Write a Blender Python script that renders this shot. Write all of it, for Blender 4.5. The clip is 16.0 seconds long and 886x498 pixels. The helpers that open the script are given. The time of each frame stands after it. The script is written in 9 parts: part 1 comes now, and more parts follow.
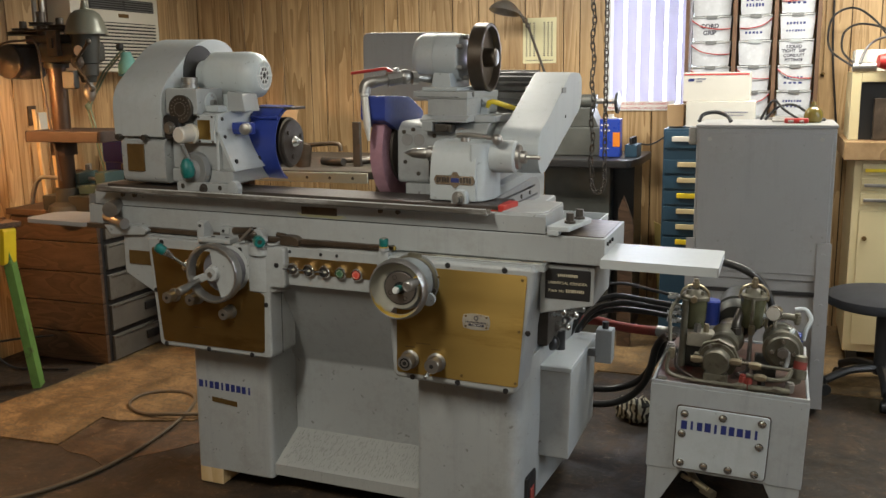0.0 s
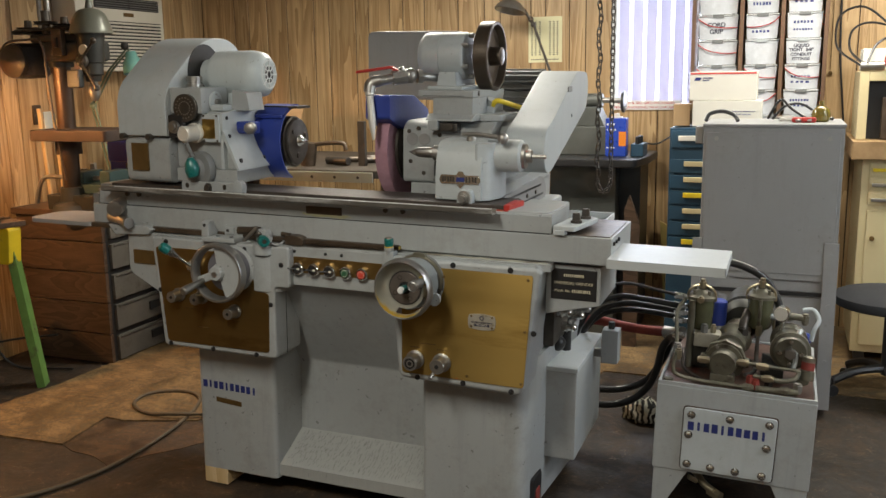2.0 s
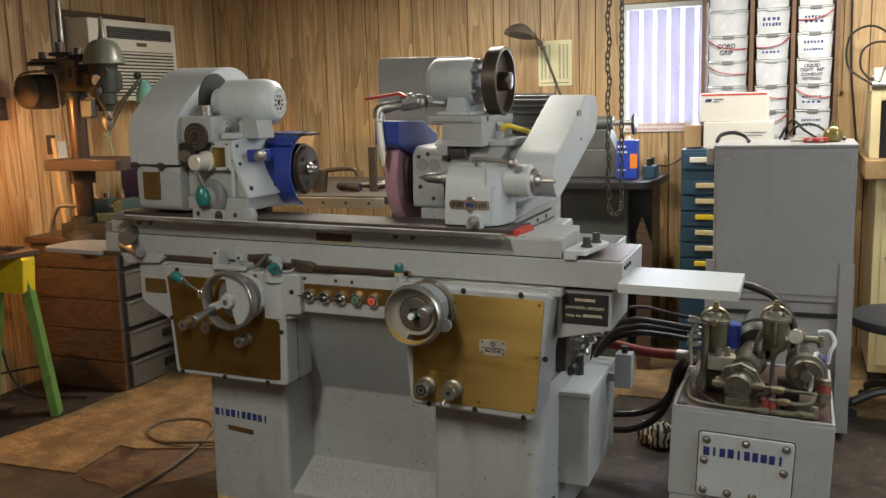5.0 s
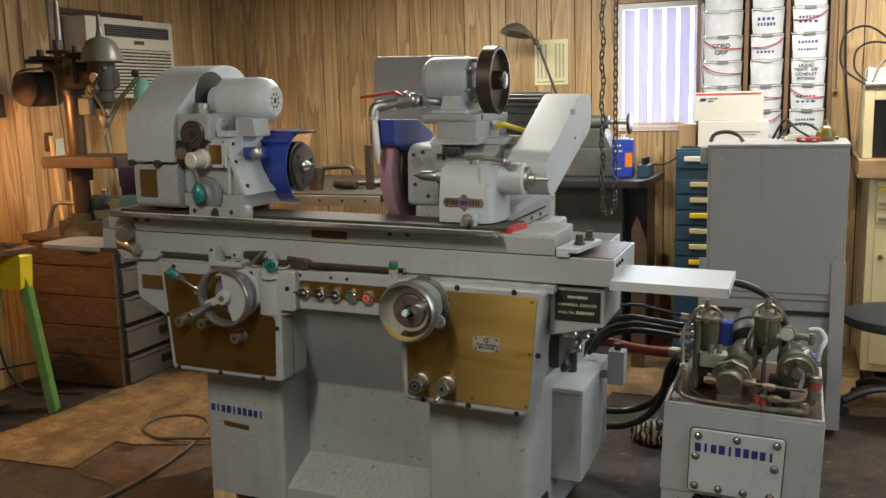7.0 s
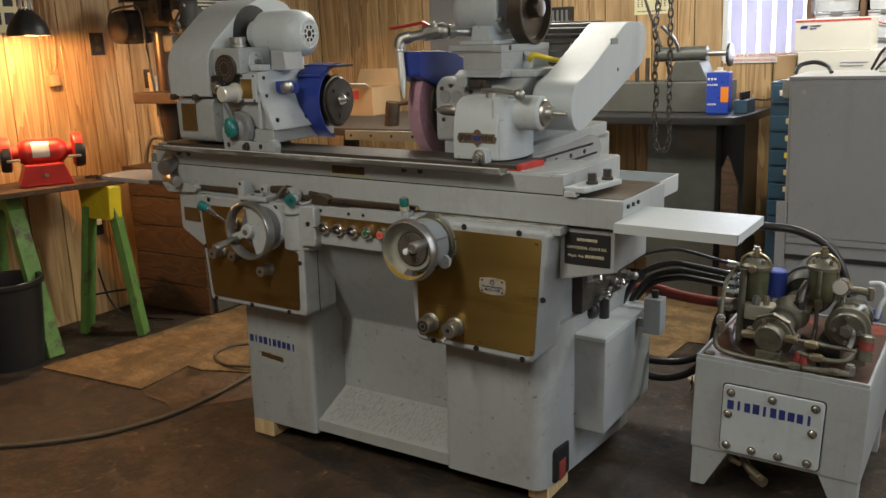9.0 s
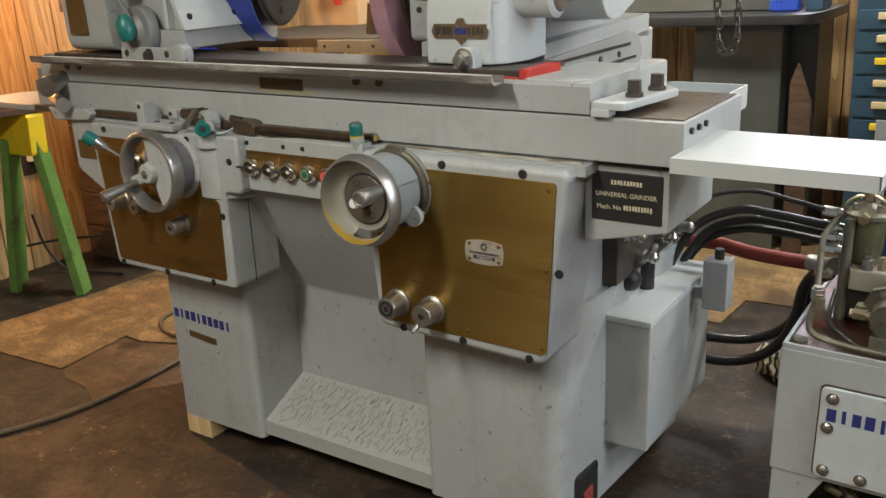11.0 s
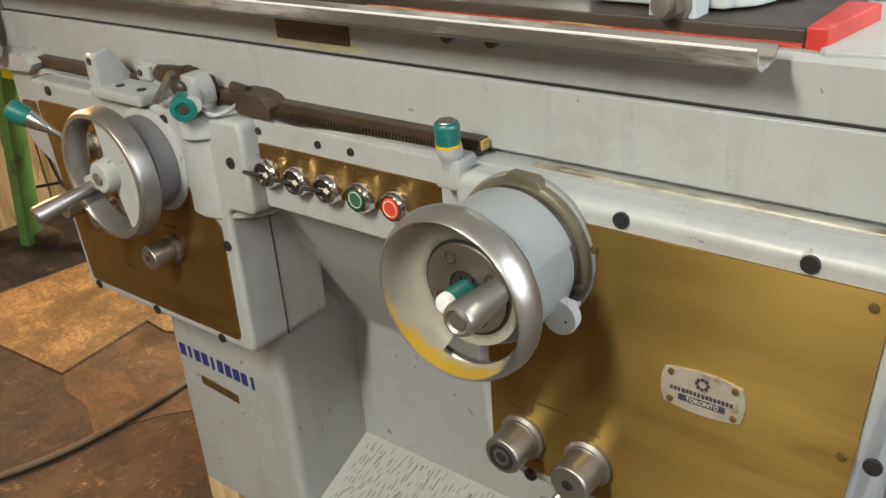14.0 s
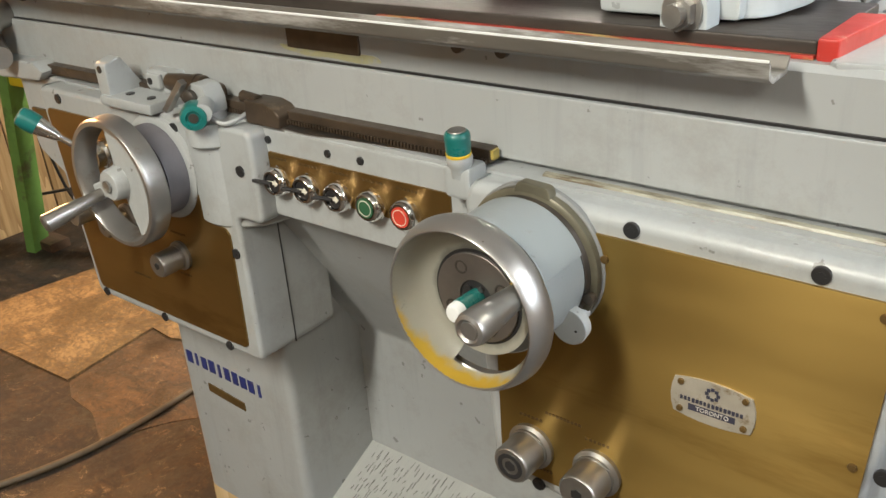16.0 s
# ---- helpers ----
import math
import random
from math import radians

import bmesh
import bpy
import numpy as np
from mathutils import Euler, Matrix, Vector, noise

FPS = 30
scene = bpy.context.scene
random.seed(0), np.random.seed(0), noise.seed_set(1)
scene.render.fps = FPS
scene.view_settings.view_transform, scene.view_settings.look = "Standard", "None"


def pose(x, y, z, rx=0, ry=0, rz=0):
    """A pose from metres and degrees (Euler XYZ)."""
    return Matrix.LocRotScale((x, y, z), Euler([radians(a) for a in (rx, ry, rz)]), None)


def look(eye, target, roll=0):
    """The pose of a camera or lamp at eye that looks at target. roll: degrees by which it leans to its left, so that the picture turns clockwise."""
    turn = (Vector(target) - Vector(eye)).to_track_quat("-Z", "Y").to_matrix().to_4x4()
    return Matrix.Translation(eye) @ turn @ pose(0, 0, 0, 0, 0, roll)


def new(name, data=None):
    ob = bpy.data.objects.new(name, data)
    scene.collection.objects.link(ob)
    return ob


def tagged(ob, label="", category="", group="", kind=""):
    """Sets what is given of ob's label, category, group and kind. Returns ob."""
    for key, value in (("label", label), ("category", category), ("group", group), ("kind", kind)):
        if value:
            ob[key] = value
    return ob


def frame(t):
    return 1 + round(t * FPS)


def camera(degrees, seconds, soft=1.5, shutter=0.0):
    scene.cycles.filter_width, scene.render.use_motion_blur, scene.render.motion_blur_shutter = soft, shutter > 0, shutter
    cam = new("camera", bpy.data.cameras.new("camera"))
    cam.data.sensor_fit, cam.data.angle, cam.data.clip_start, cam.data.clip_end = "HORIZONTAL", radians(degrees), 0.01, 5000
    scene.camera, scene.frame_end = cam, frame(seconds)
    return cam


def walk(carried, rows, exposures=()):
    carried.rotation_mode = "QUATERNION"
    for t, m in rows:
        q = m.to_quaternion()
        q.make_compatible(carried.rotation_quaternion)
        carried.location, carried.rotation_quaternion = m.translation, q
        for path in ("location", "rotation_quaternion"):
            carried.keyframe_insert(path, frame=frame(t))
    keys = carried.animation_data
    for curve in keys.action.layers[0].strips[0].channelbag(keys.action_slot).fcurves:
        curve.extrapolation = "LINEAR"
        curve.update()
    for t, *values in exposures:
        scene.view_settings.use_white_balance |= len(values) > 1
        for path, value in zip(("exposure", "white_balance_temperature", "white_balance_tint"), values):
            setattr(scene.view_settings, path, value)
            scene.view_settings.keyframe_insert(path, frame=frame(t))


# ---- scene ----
cam = camera(52.4, 16.0)
PATH = [
    (0, (-0.126, 0.130, 1.503), (-0.818, 1.968, 1.126), -0.93),
    (0.5, (-0.125, 0.134, 1.501), (-0.805, 1.975, 1.121), -0.92),
    (1, (-0.127, 0.138, 1.499), (-0.816, 1.977, 1.124), -0.95),
    (1.5, (-0.133, 0.142, 1.498), (-0.832, 1.977, 1.122), -0.97),
    (2, (-0.133, 0.144, 1.501), (-0.835, 1.978, 1.123), -0.94),
    (2.5, (-0.131, 0.149, 1.504), (-0.838, 1.983, 1.133), -1.40),
    (3, (-0.132, 0.152, 1.505), (-0.851, 1.983, 1.142), -1.67),
    (3.5, (-0.132, 0.160, 1.506), (-0.849, 1.993, 1.147), -1.66),
    (4, (-0.133, 0.162, 1.507), (-0.861, 1.993, 1.161), -1.67),
    (6.5, (-0.103, 0.141, 1.508), (-0.839, 1.973, 1.187), -1.72),
    (7, (-0.102, 0.138, 1.507), (-0.832, 1.970, 1.177), -1.56),
    (7.5, (-0.096, 0.145, 1.508), (-0.818, 1.977, 1.158), -1.67),
    (8, (-0.053, 0.186, 1.501), (-0.839, 1.985, 1.114), -2.47),
    (8.5, (0.137, 0.295, 1.489), (-0.818, 2.012, 1.112), -0.55),
    (9, (0.285, 0.436, 1.471), (-0.762, 2.080, 1.020), -2.37),
    (9.2, (0.314, 0.506, 1.455), (-0.732, 2.152, 1.010), -2.20),
    (11.3, (-0.204, 1.395, 1.304), (-1.303, 2.923, 0.626), -4.31),
    (11.5, (-0.293, 1.516, 1.302), (-1.445, 2.978, 0.569), -5.13),
    (12, (-0.522, 1.770, 1.281), (-1.683, 3.188, 0.481), -6.07),
    (12.5, (-0.652, 1.919, 1.294), (-1.824, 3.296, 0.439), -7.40),
    (13, (-0.676, 1.962, 1.299), (-1.854, 3.342, 0.459), -6.46),
    (13.5, (-0.683, 1.962, 1.293), (-1.858, 3.331, 0.431), -5.70),
    (14, (-0.687, 1.964, 1.299), (-1.859, 3.339, 0.441), -5.51),
    (14.5, (-0.693, 1.962, 1.300), (-1.869, 3.338, 0.449), -5.29),
    (15, (-0.693, 1.960, 1.303), (-1.868, 3.342, 0.459), -5.13),
    (15.5, (-0.693, 1.959, 1.302), (-1.870, 3.338, 0.458), -5.30),
    (16, (-0.692, 1.958, 1.302), (-1.873, 3.336, 0.460), -5.36),
]
walk(cam, [(t, look(eye, target, roll)) for t, eye, target, roll in PATH],
     exposures=((0.0, 0.0), (8.2, 0.0), (9.2, -0.12), (11.3, 0.74), (12.5, 1.1), (16.0, 1.2)))
# ---------- world and lights ----------
world = bpy.data.worlds.new("world")
scene.world = world
world.use_nodes = True
wn = world.node_tree.nodes
sky = wn.new("ShaderNodeTexSky")
sky.sky_type, sky.sun_disc = "NISHITA", False
sky.sun_elevation, sky.sun_rotation = radians(40), radians(20)
wn["Background"].inputs["Strength"].default_value = 0.1
world.node_tree.links.new(sky.outputs[0], wn["Background"].inputs["Color"])


def lamp(name, kind, m, energy, color, **more):
    data = bpy.data.lights.new(name, kind)
    data.energy, data.color = energy, color
    for key, value in more.items():
        if key == "size":
            data.size = value
        if key == "size_y":
            data.shape, data.size_y = "RECTANGLE", value
        if key == "radius":
            data.shadow_soft_size = value
        if key == "angle":
            data.spot_size = value
        if key == "blend":
            data.spot_blend = value
    ob = new(name, data)
    ob.matrix_world = m
    return ob


CEIL = 2.46
TUBE = (1.0, 0.955, 0.83)
COOL = (0.90, 0.95, 0.96)
FITTINGS = ((-1.32, 0.85, 90, 49, TUBE), (0.55, 0.85, 90, 16, TUBE), (0.25, 4.75, 0, 50, TUBE), (-1.9, 4.3, 0, 54, TUBE), (1.45, 2.75, 90, 36, COOL))
for fx, fy, turn, watts, tint in FITTINGS:
    lamp("tube_light", "AREA", pose(fx, fy, CEIL - 0.085, 0, 0, turn), watts, tint, size=1.15, size_y=0.22)
lamp("bulb_light", "POINT", pose(-3.775, 3.17, 1.578), 60, (1.0, 0.50, 0.19), radius=0.012)
lamp("daylight", "AREA", pose(2.36, 2.75, 1.62, 0, 90, 0), 26, (0.80, 0.90, 1.0), size=1.0, size_y=1.5)
lamp("south_light", "AREA", pose(-2.03, -1.585, 1.50, 90, 0, 0), 0.8, (0.90, 0.95, 1.0), size=0.44, size_y=0.90)
lamp("window_light", "AREA", pose(-0.86, 5.70, 1.66, -90, 0, 0), 10, (0.80, 0.86, 1.0), size=0.5, size_y=0.7)

# ---------- materials ----------
MATS = {}


def material(name, color, rough=0.5, metal=0.0, var=0.12, scale=6.0, bump=0.05, bscale=60.0, dirt=None, dirt_amount=0.0,
             dirt_scale=3.0, stretch=(1, 1, 1), coat=0.0, emit=0.0, alpha=1.0, trans=0.0, island=0.0):
    """A painted or plain surface: colour varied at two scales, dirt patches, uneven roughness and a fine bump."""
    mat = bpy.data.materials.new(name)
    mat.use_nodes = True
    nt = mat.node_tree
    bsdf = nt.nodes["Principled BSDF"]
    tc = nt.nodes.new("ShaderNodeTexCoord")
    mp = nt.nodes.new("ShaderNodeMapping")
    mp.inputs["Scale"].default_value = stretch
    nt.links.new(tc.outputs["Object"], mp.inputs["Vector"])

    def tex(sc, detail=4.0, rgh=0.6):
        t = nt.nodes.new("ShaderNodeTexNoise")
        t.inputs["Scale"].default_value, t.inputs["Detail"].default_value, t.inputs["Roughness"].default_value = sc, detail, rgh
        nt.links.new(mp.outputs[0], t.inputs["Vector"])
        return t

    big, fine = tex(scale), tex(bscale, 5.0)
    ramp = nt.nodes.new("ShaderNodeMapRange")
    ramp.inputs["From Min"].default_value, ramp.inputs["From Max"].default_value = 0.25, 0.75
    ramp.inputs["To Min"].default_value, ramp.inputs["To Max"].default_value = 1 - var, 1 + var
    nt.links.new(big.outputs["Fac"], ramp.inputs["Value"])
    hsv = nt.nodes.new("ShaderNodeHueSaturation")
    hsv.inputs["Color"].default_value = (*color, 1)
    nt.links.new(ramp.outputs[0], hsv.inputs["Value"])
    out = hsv.outputs[0]
    if island:
        ge = nt.nodes.new("ShaderNodeObjectInfo")
        rr = nt.nodes.new("ShaderNodeMapRange")
        rr.inputs["To Min"].default_value, rr.inputs["To Max"].default_value = 1 - island, 1 + island
        nt.links.new(ge.outputs["Random"], rr.inputs["Value"])
        hs = nt.nodes.new("ShaderNodeHueSaturation")
        nt.links.new(rr.outputs[0], hs.inputs["Value"])
        nt.links.new(out, hs.inputs["Color"])
        out = hs.outputs[0]
    if dirt:
        dn = tex(dirt_scale, 7.0, 0.7)
        cr = nt.nodes.new("ShaderNodeValToRGB")
        cr.color_ramp.elements[0].position, cr.color_ramp.elements[1].position = 0.66 - 0.3 * dirt_amount, 0.74 - 0.2 * dirt_amount
        nt.links.new(dn.outputs["Fac"], cr.inputs["Fac"])
        mx = nt.nodes.new("ShaderNodeMix")
        mx.data_type = "RGBA"
        mx.inputs["B"].default_value = (*dirt, 1)
        nt.links.new(cr.outputs[0], mx.inputs["Factor"])
        nt.links.new(out, mx.inputs["A"])
        out = mx.outputs["Result"]
    nt.links.new(out, bsdf.inputs["Base Color"])
    rm = nt.nodes.new("ShaderNodeMapRange")
    rm.inputs["To Min"].default_value, rm.inputs["To Max"].default_value = max(0.03, rough - 0.12), min(1, rough + 0.12)
    nt.links.new(fine.outputs["Fac"], rm.inputs["Value"])
    nt.links.new(rm.outputs[0], bsdf.inputs["Roughness"])
    bsdf.inputs["Metallic"].default_value = metal
    bsdf.inputs["Coat Weight"].default_value = coat
    if bump:
        bp = nt.nodes.new("ShaderNodeBump")
        bp.inputs["Strength"].default_value, bp.inputs["Distance"].default_value = bump, 0.004
        nt.links.new(fine.outputs["Fac"], bp.inputs["Height"])
        nt.links.new(bp.outputs[0], bsdf.inputs["Normal"])
    if emit:
        bsdf.inputs["Emission Color"].default_value = (*color, 1)
        bsdf.inputs["Emission Strength"].default_value = emit
    if trans:
        bsdf.inputs["Transmission Weight"].default_value = trans
    MATS[name] = mat
    return mat


def wood_material(name, dark, light, rough=0.45, along=(9.0, 9.0, 0.55), random_shift=True, contrast=1.0):
    """Grained wood: long streaks with wavy cathedral figure; the grain shifts from board to board."""
    mat = bpy.data.materials.new(name)
    mat.use_nodes = True
    nt = mat.node_tree
    bsdf = nt.nodes["Principled BSDF"]
    tc = nt.nodes.new("ShaderNodeTexCoord")
    info = nt.nodes.new("ShaderNodeObjectInfo")
    add = nt.nodes.new("ShaderNodeVectorMath")
    sc = nt.nodes.new("ShaderNodeVectorMath")
    sc.operation = "MULTIPLY_ADD"
    sc.inputs[1].default_value = (17, 17, 31)
    nt.links.new(tc.outputs["Object"], add.inputs[0])
    comb = nt.nodes.new("ShaderNodeCombineXYZ")
    for k in ("X", "Y", "Z"):
        nt.links.new(info.outputs["Random"], comb.inputs[k])
    nt.links.new(comb.outputs[0], sc.inputs[0])
    sc.inputs[2].default_value = (0, 0, 0)
    nt.links.new(sc.outputs[0], add.inputs[1])
    mp = nt.nodes.new("ShaderNodeMapping")
    mp.inputs["Scale"].default_value = along
    nt.links.new(add.outputs[0], mp.inputs["Vector"])
    base = nt.nodes.new("ShaderNodeTexNoise")
    base.inputs["Scale"].default_value, base.inputs["Detail"].default_value, base.inputs["Distortion"].default_value = 0.9, 2.0, 0.6
    nt.links.new(mp.outputs[0], base.inputs["Vector"])
    rings = nt.nodes.new("ShaderNodeMath")
    rings.operation = "MULTIPLY"
    rings.inputs[1].default_value = 9.0
    nt.links.new(base.outputs["Fac"], rings.inputs[0])
    saw = nt.nodes.new("ShaderNodeMath")
    saw.operation = "FRACT"
    nt.links.new(rings.outputs[0], saw.inputs[0])
    fib = nt.nodes.new("ShaderNodeTexNoise")
    fib.inputs["Scale"].default_value, fib.inputs["Detail"].default_value = 14.0, 4.0
    nt.links.new(mp.outputs[0], fib.inputs["Vector"])
    mixf = nt.nodes.new("ShaderNodeMath")
    mixf.operation = "MULTIPLY_ADD"
    mixf.inputs[1].default_value = 0.58 * contrast
    nt.links.new(saw.outputs[0], mixf.inputs[0])
    m2 = nt.nodes.new("ShaderNodeMath")
    m2.operation = "MULTIPLY"
    m2.inputs[1].default_value = 0.66
    nt.links.new(fib.outputs["Fac"], m2.inputs[0])
    nt.links.new(m2.outputs[0], mixf.inputs[2])
    cr = nt.nodes.new("ShaderNodeValToRGB")
    cr.color_ramp.elements[0].color, cr.color_ramp.elements[1].color = (*light, 1), (*dark, 1)
    cr.color_ramp.elements[0].position, cr.color_ramp.elements[1].position = 0.25, 0.95
    nt.links.new(mixf.outputs[0], cr.inputs["Fac"])
    hs = nt.nodes.new("ShaderNodeHueSaturation")
    rr = nt.nodes.new("ShaderNodeMapRange")
    rr.inputs["To Min"].default_value, rr.inputs["To Max"].default_value = 0.86, 1.12
    nt.links.new(info.outputs["Random"], rr.inputs["Value"])
    nt.links.new(rr.outputs[0], hs.inputs["Value"])
    nt.links.new(cr.outputs[0], hs.inputs["Color"])
    nt.links.new(hs.outputs[0], bsdf.inputs["Base Color"])
    bsdf.inputs["Roughness"].default_value = rough
    bp = nt.nodes.new("ShaderNodeBump")
    bp.inputs["Strength"].default_value, bp.inputs["Distance"].default_value = 0.15, 0.002
    nt.links.new(fib.outputs["Fac"], bp.inputs["Height"])
    nt.links.new(bp.outputs[0], bsdf.inputs["Normal"])
    MATS[name] = mat
    return mat


def machine_paint(name, color, rough=0.44, grime=(0.16, 0.145, 0.11), amount=0.3, chips=0.5):
    """Old brushed-on machine enamel: cloudy tone, oily smudges, faint runs, chips and brush marks."""
    mat = bpy.data.materials.new(name)
    mat.use_nodes = True
    nt = mat.node_tree
    bsdf = nt.nodes["Principled BSDF"]
    tc = nt.nodes.new("ShaderNodeTexCoord")

    def noise(sc, detail, rgh, lo, hi, most=1.0, stretch=(1, 1, 1)):
        mp = nt.nodes.new("ShaderNodeMapping")
        mp.inputs["Scale"].default_value = stretch
        nt.links.new(tc.outputs["Object"], mp.inputs["Vector"])
        t = nt.nodes.new("ShaderNodeTexNoise")
        t.inputs["Scale"].default_value, t.inputs["Detail"].default_value, t.inputs["Roughness"].default_value = sc, detail, rgh
        nt.links.new(mp.outputs[0], t.inputs["Vector"])
        r = nt.nodes.new("ShaderNodeMapRange")
        r.inputs["From Min"].default_value, r.inputs["From Max"].default_value = lo, hi
        r.inputs["To Max"].default_value = most
        nt.links.new(t.outputs["Fac"], r.inputs["Value"])
        return r.outputs[0], t.outputs["Fac"]

    def mix(a, b, fac):
        m = nt.nodes.new("ShaderNodeMix")
        m.data_type = "RGBA"
        nt.links.new(fac, m.inputs["Factor"])
        for key, c in (("A", a), ("B", b)):
            if isinstance(c, tuple):
                m.inputs[key].default_value = (*c, 1)
            else:
                nt.links.new(c, m.inputs[key])
        return m.outputs["Result"]

    cloud, _ = noise(3.0, 3, 0.5, 0.3, 0.7)
    smudge, _ = noise(6.0, 10, 0.78, 0.49, 0.66, amount)
    runs, _ = noise(9.0, 6, 0.7, 0.53, 0.68, amount * 0.7, (3.0, 3.0, 0.22))
    chip, _ = noise(42.0, 4, 0.55, 0.688, 0.704, chips)
    fine, raw = noise(130.0, 4, 0.6, 0.2, 0.8)
    c = mix(tuple(0.93 * v for v in color), tuple(1.06 * v for v in color), cloud)
    c = mix(c, grime, smudge)
    c = mix(c, tuple(0.55 * v for v in color), runs)
    c = mix(c, (0.07, 0.06, 0.045), chip)
    nt.links.new(c, bsdf.inputs["Base Color"])
    rm = nt.nodes.new("ShaderNodeMapRange")
    rm.inputs["From Max"].default_value = max(0.05, amount)
    rm.inputs["To Min"].default_value, rm.inputs["To Max"].default_value = rough, rough - 0.12
    nt.links.new(smudge, rm.inputs["Value"])
    nt.links.new(rm.outputs[0], bsdf.inputs["Roughness"])
    bp = nt.nodes.new("ShaderNodeBump")
    bp.inputs["Strength"].default_value, bp.inputs["Distance"].default_value = 0.10, 0.003
    nt.links.new(raw, bp.inputs["Height"])
    bp2 = nt.nodes.new("ShaderNodeBump")
    bp2.inputs["Strength"].default_value, bp2.inputs["Distance"].default_value = 0.10, 0.02
    nt.links.new(cloud, bp2.inputs["Height"])
    nt.links.new(bp2.outputs[0], bp.inputs["Normal"])
    nt.links.new(bp.outputs[0], bsdf.inputs["Normal"])
    MATS[name] = mat
    return mat


def floor_material(name, base, patch, pale, rough=0.42, scale=1.0):
    """A trodden floor: broad stains, rusty blotches, drag streaks and small pale scuffs."""
    mat = bpy.data.materials.new(name)
    mat.use_nodes = True
    nt = mat.node_tree
    bsdf = nt.nodes["Principled BSDF"]
    tc = nt.nodes.new("ShaderNodeTexCoord")

    def noise(sc, detail, rgh, lo, hi, stretch=(1, 1, 1), turn=0.0):
        mp = nt.nodes.new("ShaderNodeMapping")
        mp.inputs["Scale"].default_value = stretch
        mp.inputs["Rotation"].default_value = (0, 0, turn)
        nt.links.new(tc.outputs["Object"], mp.inputs["Vector"])
        t = nt.nodes.new("ShaderNodeTexNoise")
        t.inputs["Scale"].default_value, t.inputs["Detail"].default_value, t.inputs["Roughness"].default_value = sc * scale, detail, rgh
        t.inputs["Distortion"].default_value = 0.5
        nt.links.new(mp.outputs[0], t.inputs["Vector"])
        r = nt.nodes.new("ShaderNodeMapRange")
        r.inputs["From Min"].default_value, r.inputs["From Max"].default_value = lo, hi
        nt.links.new(t.outputs["Fac"], r.inputs["Value"])
        return r.outputs[0], t.outputs["Fac"]

    def mix(a, b, fac, most=1.0):
        m = nt.nodes.new("ShaderNodeMix")
        m.data_type = "RGBA"
        mul = nt.nodes.new("ShaderNodeMath")
        mul.operation = "MULTIPLY"
        mul.inputs[1].default_value = most
        nt.links.new(fac, mul.inputs[0])
        nt.links.new(mul.outputs[0], m.inputs["Factor"])
        for key, c in (("A", a), ("B", b)):
            if isinstance(c, tuple):
                m.inputs[key].default_value = (*c, 1)
            else:
                nt.links.new(c, m.inputs[key])
        return m.outputs["Result"]

    blot, _ = noise(5.5, 13, 0.92, 0.475, 0.545)
    dark, _ = noise(2.6, 12, 0.88, 0.485, 0.56)
    drag, _ = noise(2.4, 8, 0.75, 0.53, 0.62, (1.0, 7.0, 1.0), 0.6)
    scuff, _ = noise(11.0, 13, 0.95, 0.56, 0.61)
    grit, raw = noise(60, 6, 0.7, 0.3, 0.7)
    c = mix(base, patch, blot, 0.85)
    c = mix(c, tuple(0.45 * v for v in base), dark, 0.75)
    c = mix(c, tuple(0.5 * v for v in base), drag, 0.6)
    c = mix(c, pale, scuff, 0.85)
    worn, _ = noise(2.1, 14, 0.96, 0.575, 0.66)
    c = mix(c, tuple(0.8 * v for v in pale), worn, 0.55)
    hsv = nt.nodes.new("ShaderNodeHueSaturation")
    gm = nt.nodes.new("ShaderNodeMapRange")
    gm.inputs["To Min"].default_value, gm.inputs["To Max"].default_value = 0.6, 1.4
    nt.links.new(grit, gm.inputs["Value"])
    nt.links.new(gm.outputs[0], hsv.inputs["Value"])
    nt.links.new(c, hsv.inputs["Color"])
    nt.links.new(hsv.outputs[0], bsdf.inputs["Base Color"])
    rm = nt.nodes.new("ShaderNodeMapRange")
    rm.inputs["To Min"].default_value, rm.inputs["To Max"].default_value = rough + 0.3, rough + 0.08
    nt.links.new(dark, rm.inputs["Value"])
    nt.links.new(rm.outputs[0], bsdf.inputs["Roughness"])
    bp = nt.nodes.new("ShaderNodeBump")
    bp.inputs["Strength"].default_value, bp.inputs["Distance"].default_value = 0.35, 0.004
    nt.links.new(raw, bp.inputs["Height"])
    nt.links.new(bp.outputs[0], bsdf.inputs["Normal"])
    MATS[name] = mat
    return mat


GREY = machine_paint("grey_paint", (0.335, 0.353, 0.358), 0.44, amount=0.30, chips=0.55)
LIGHT = machine_paint("light_grey_paint", (0.43, 0.465, 0.48), 0.50, (0.22, 0.21, 0.17), 0.20, 0.35)
WHITE = material("white_paint", (0.66, 0.68, 0.68), 0.4, var=0.04, bump=0.03)
DKGREY = material("dark_grey_paint", (0.17, 0.175, 0.175), 0.45, var=0.1)
CABGREY = machine_paint("cabinet_grey", (0.262, 0.264, 0.266), 0.5, (0.15, 0.14, 0.12), 0.22, 0.25)
BRASS = material("brass_sheet", (0.315, 0.207, 0.060), 0.38, metal=0.92, var=0.04, scale=1.6, bump=0.0, bscale=3.5, stretch=(0.5, 1, 3), dirt=(0.23, 0.14, 0.035), dirt_amount=0.22, dirt_scale=1.6)
BRONZE = material("old_brass", (0.16, 0.10, 0.035), 0.5, metal=0.6, var=0.25, scale=12)
STEEL = material("bright_steel", (0.62, 0.62, 0.60), 0.24, metal=1.0, var=0.1, bump=0.02, bscale=120)
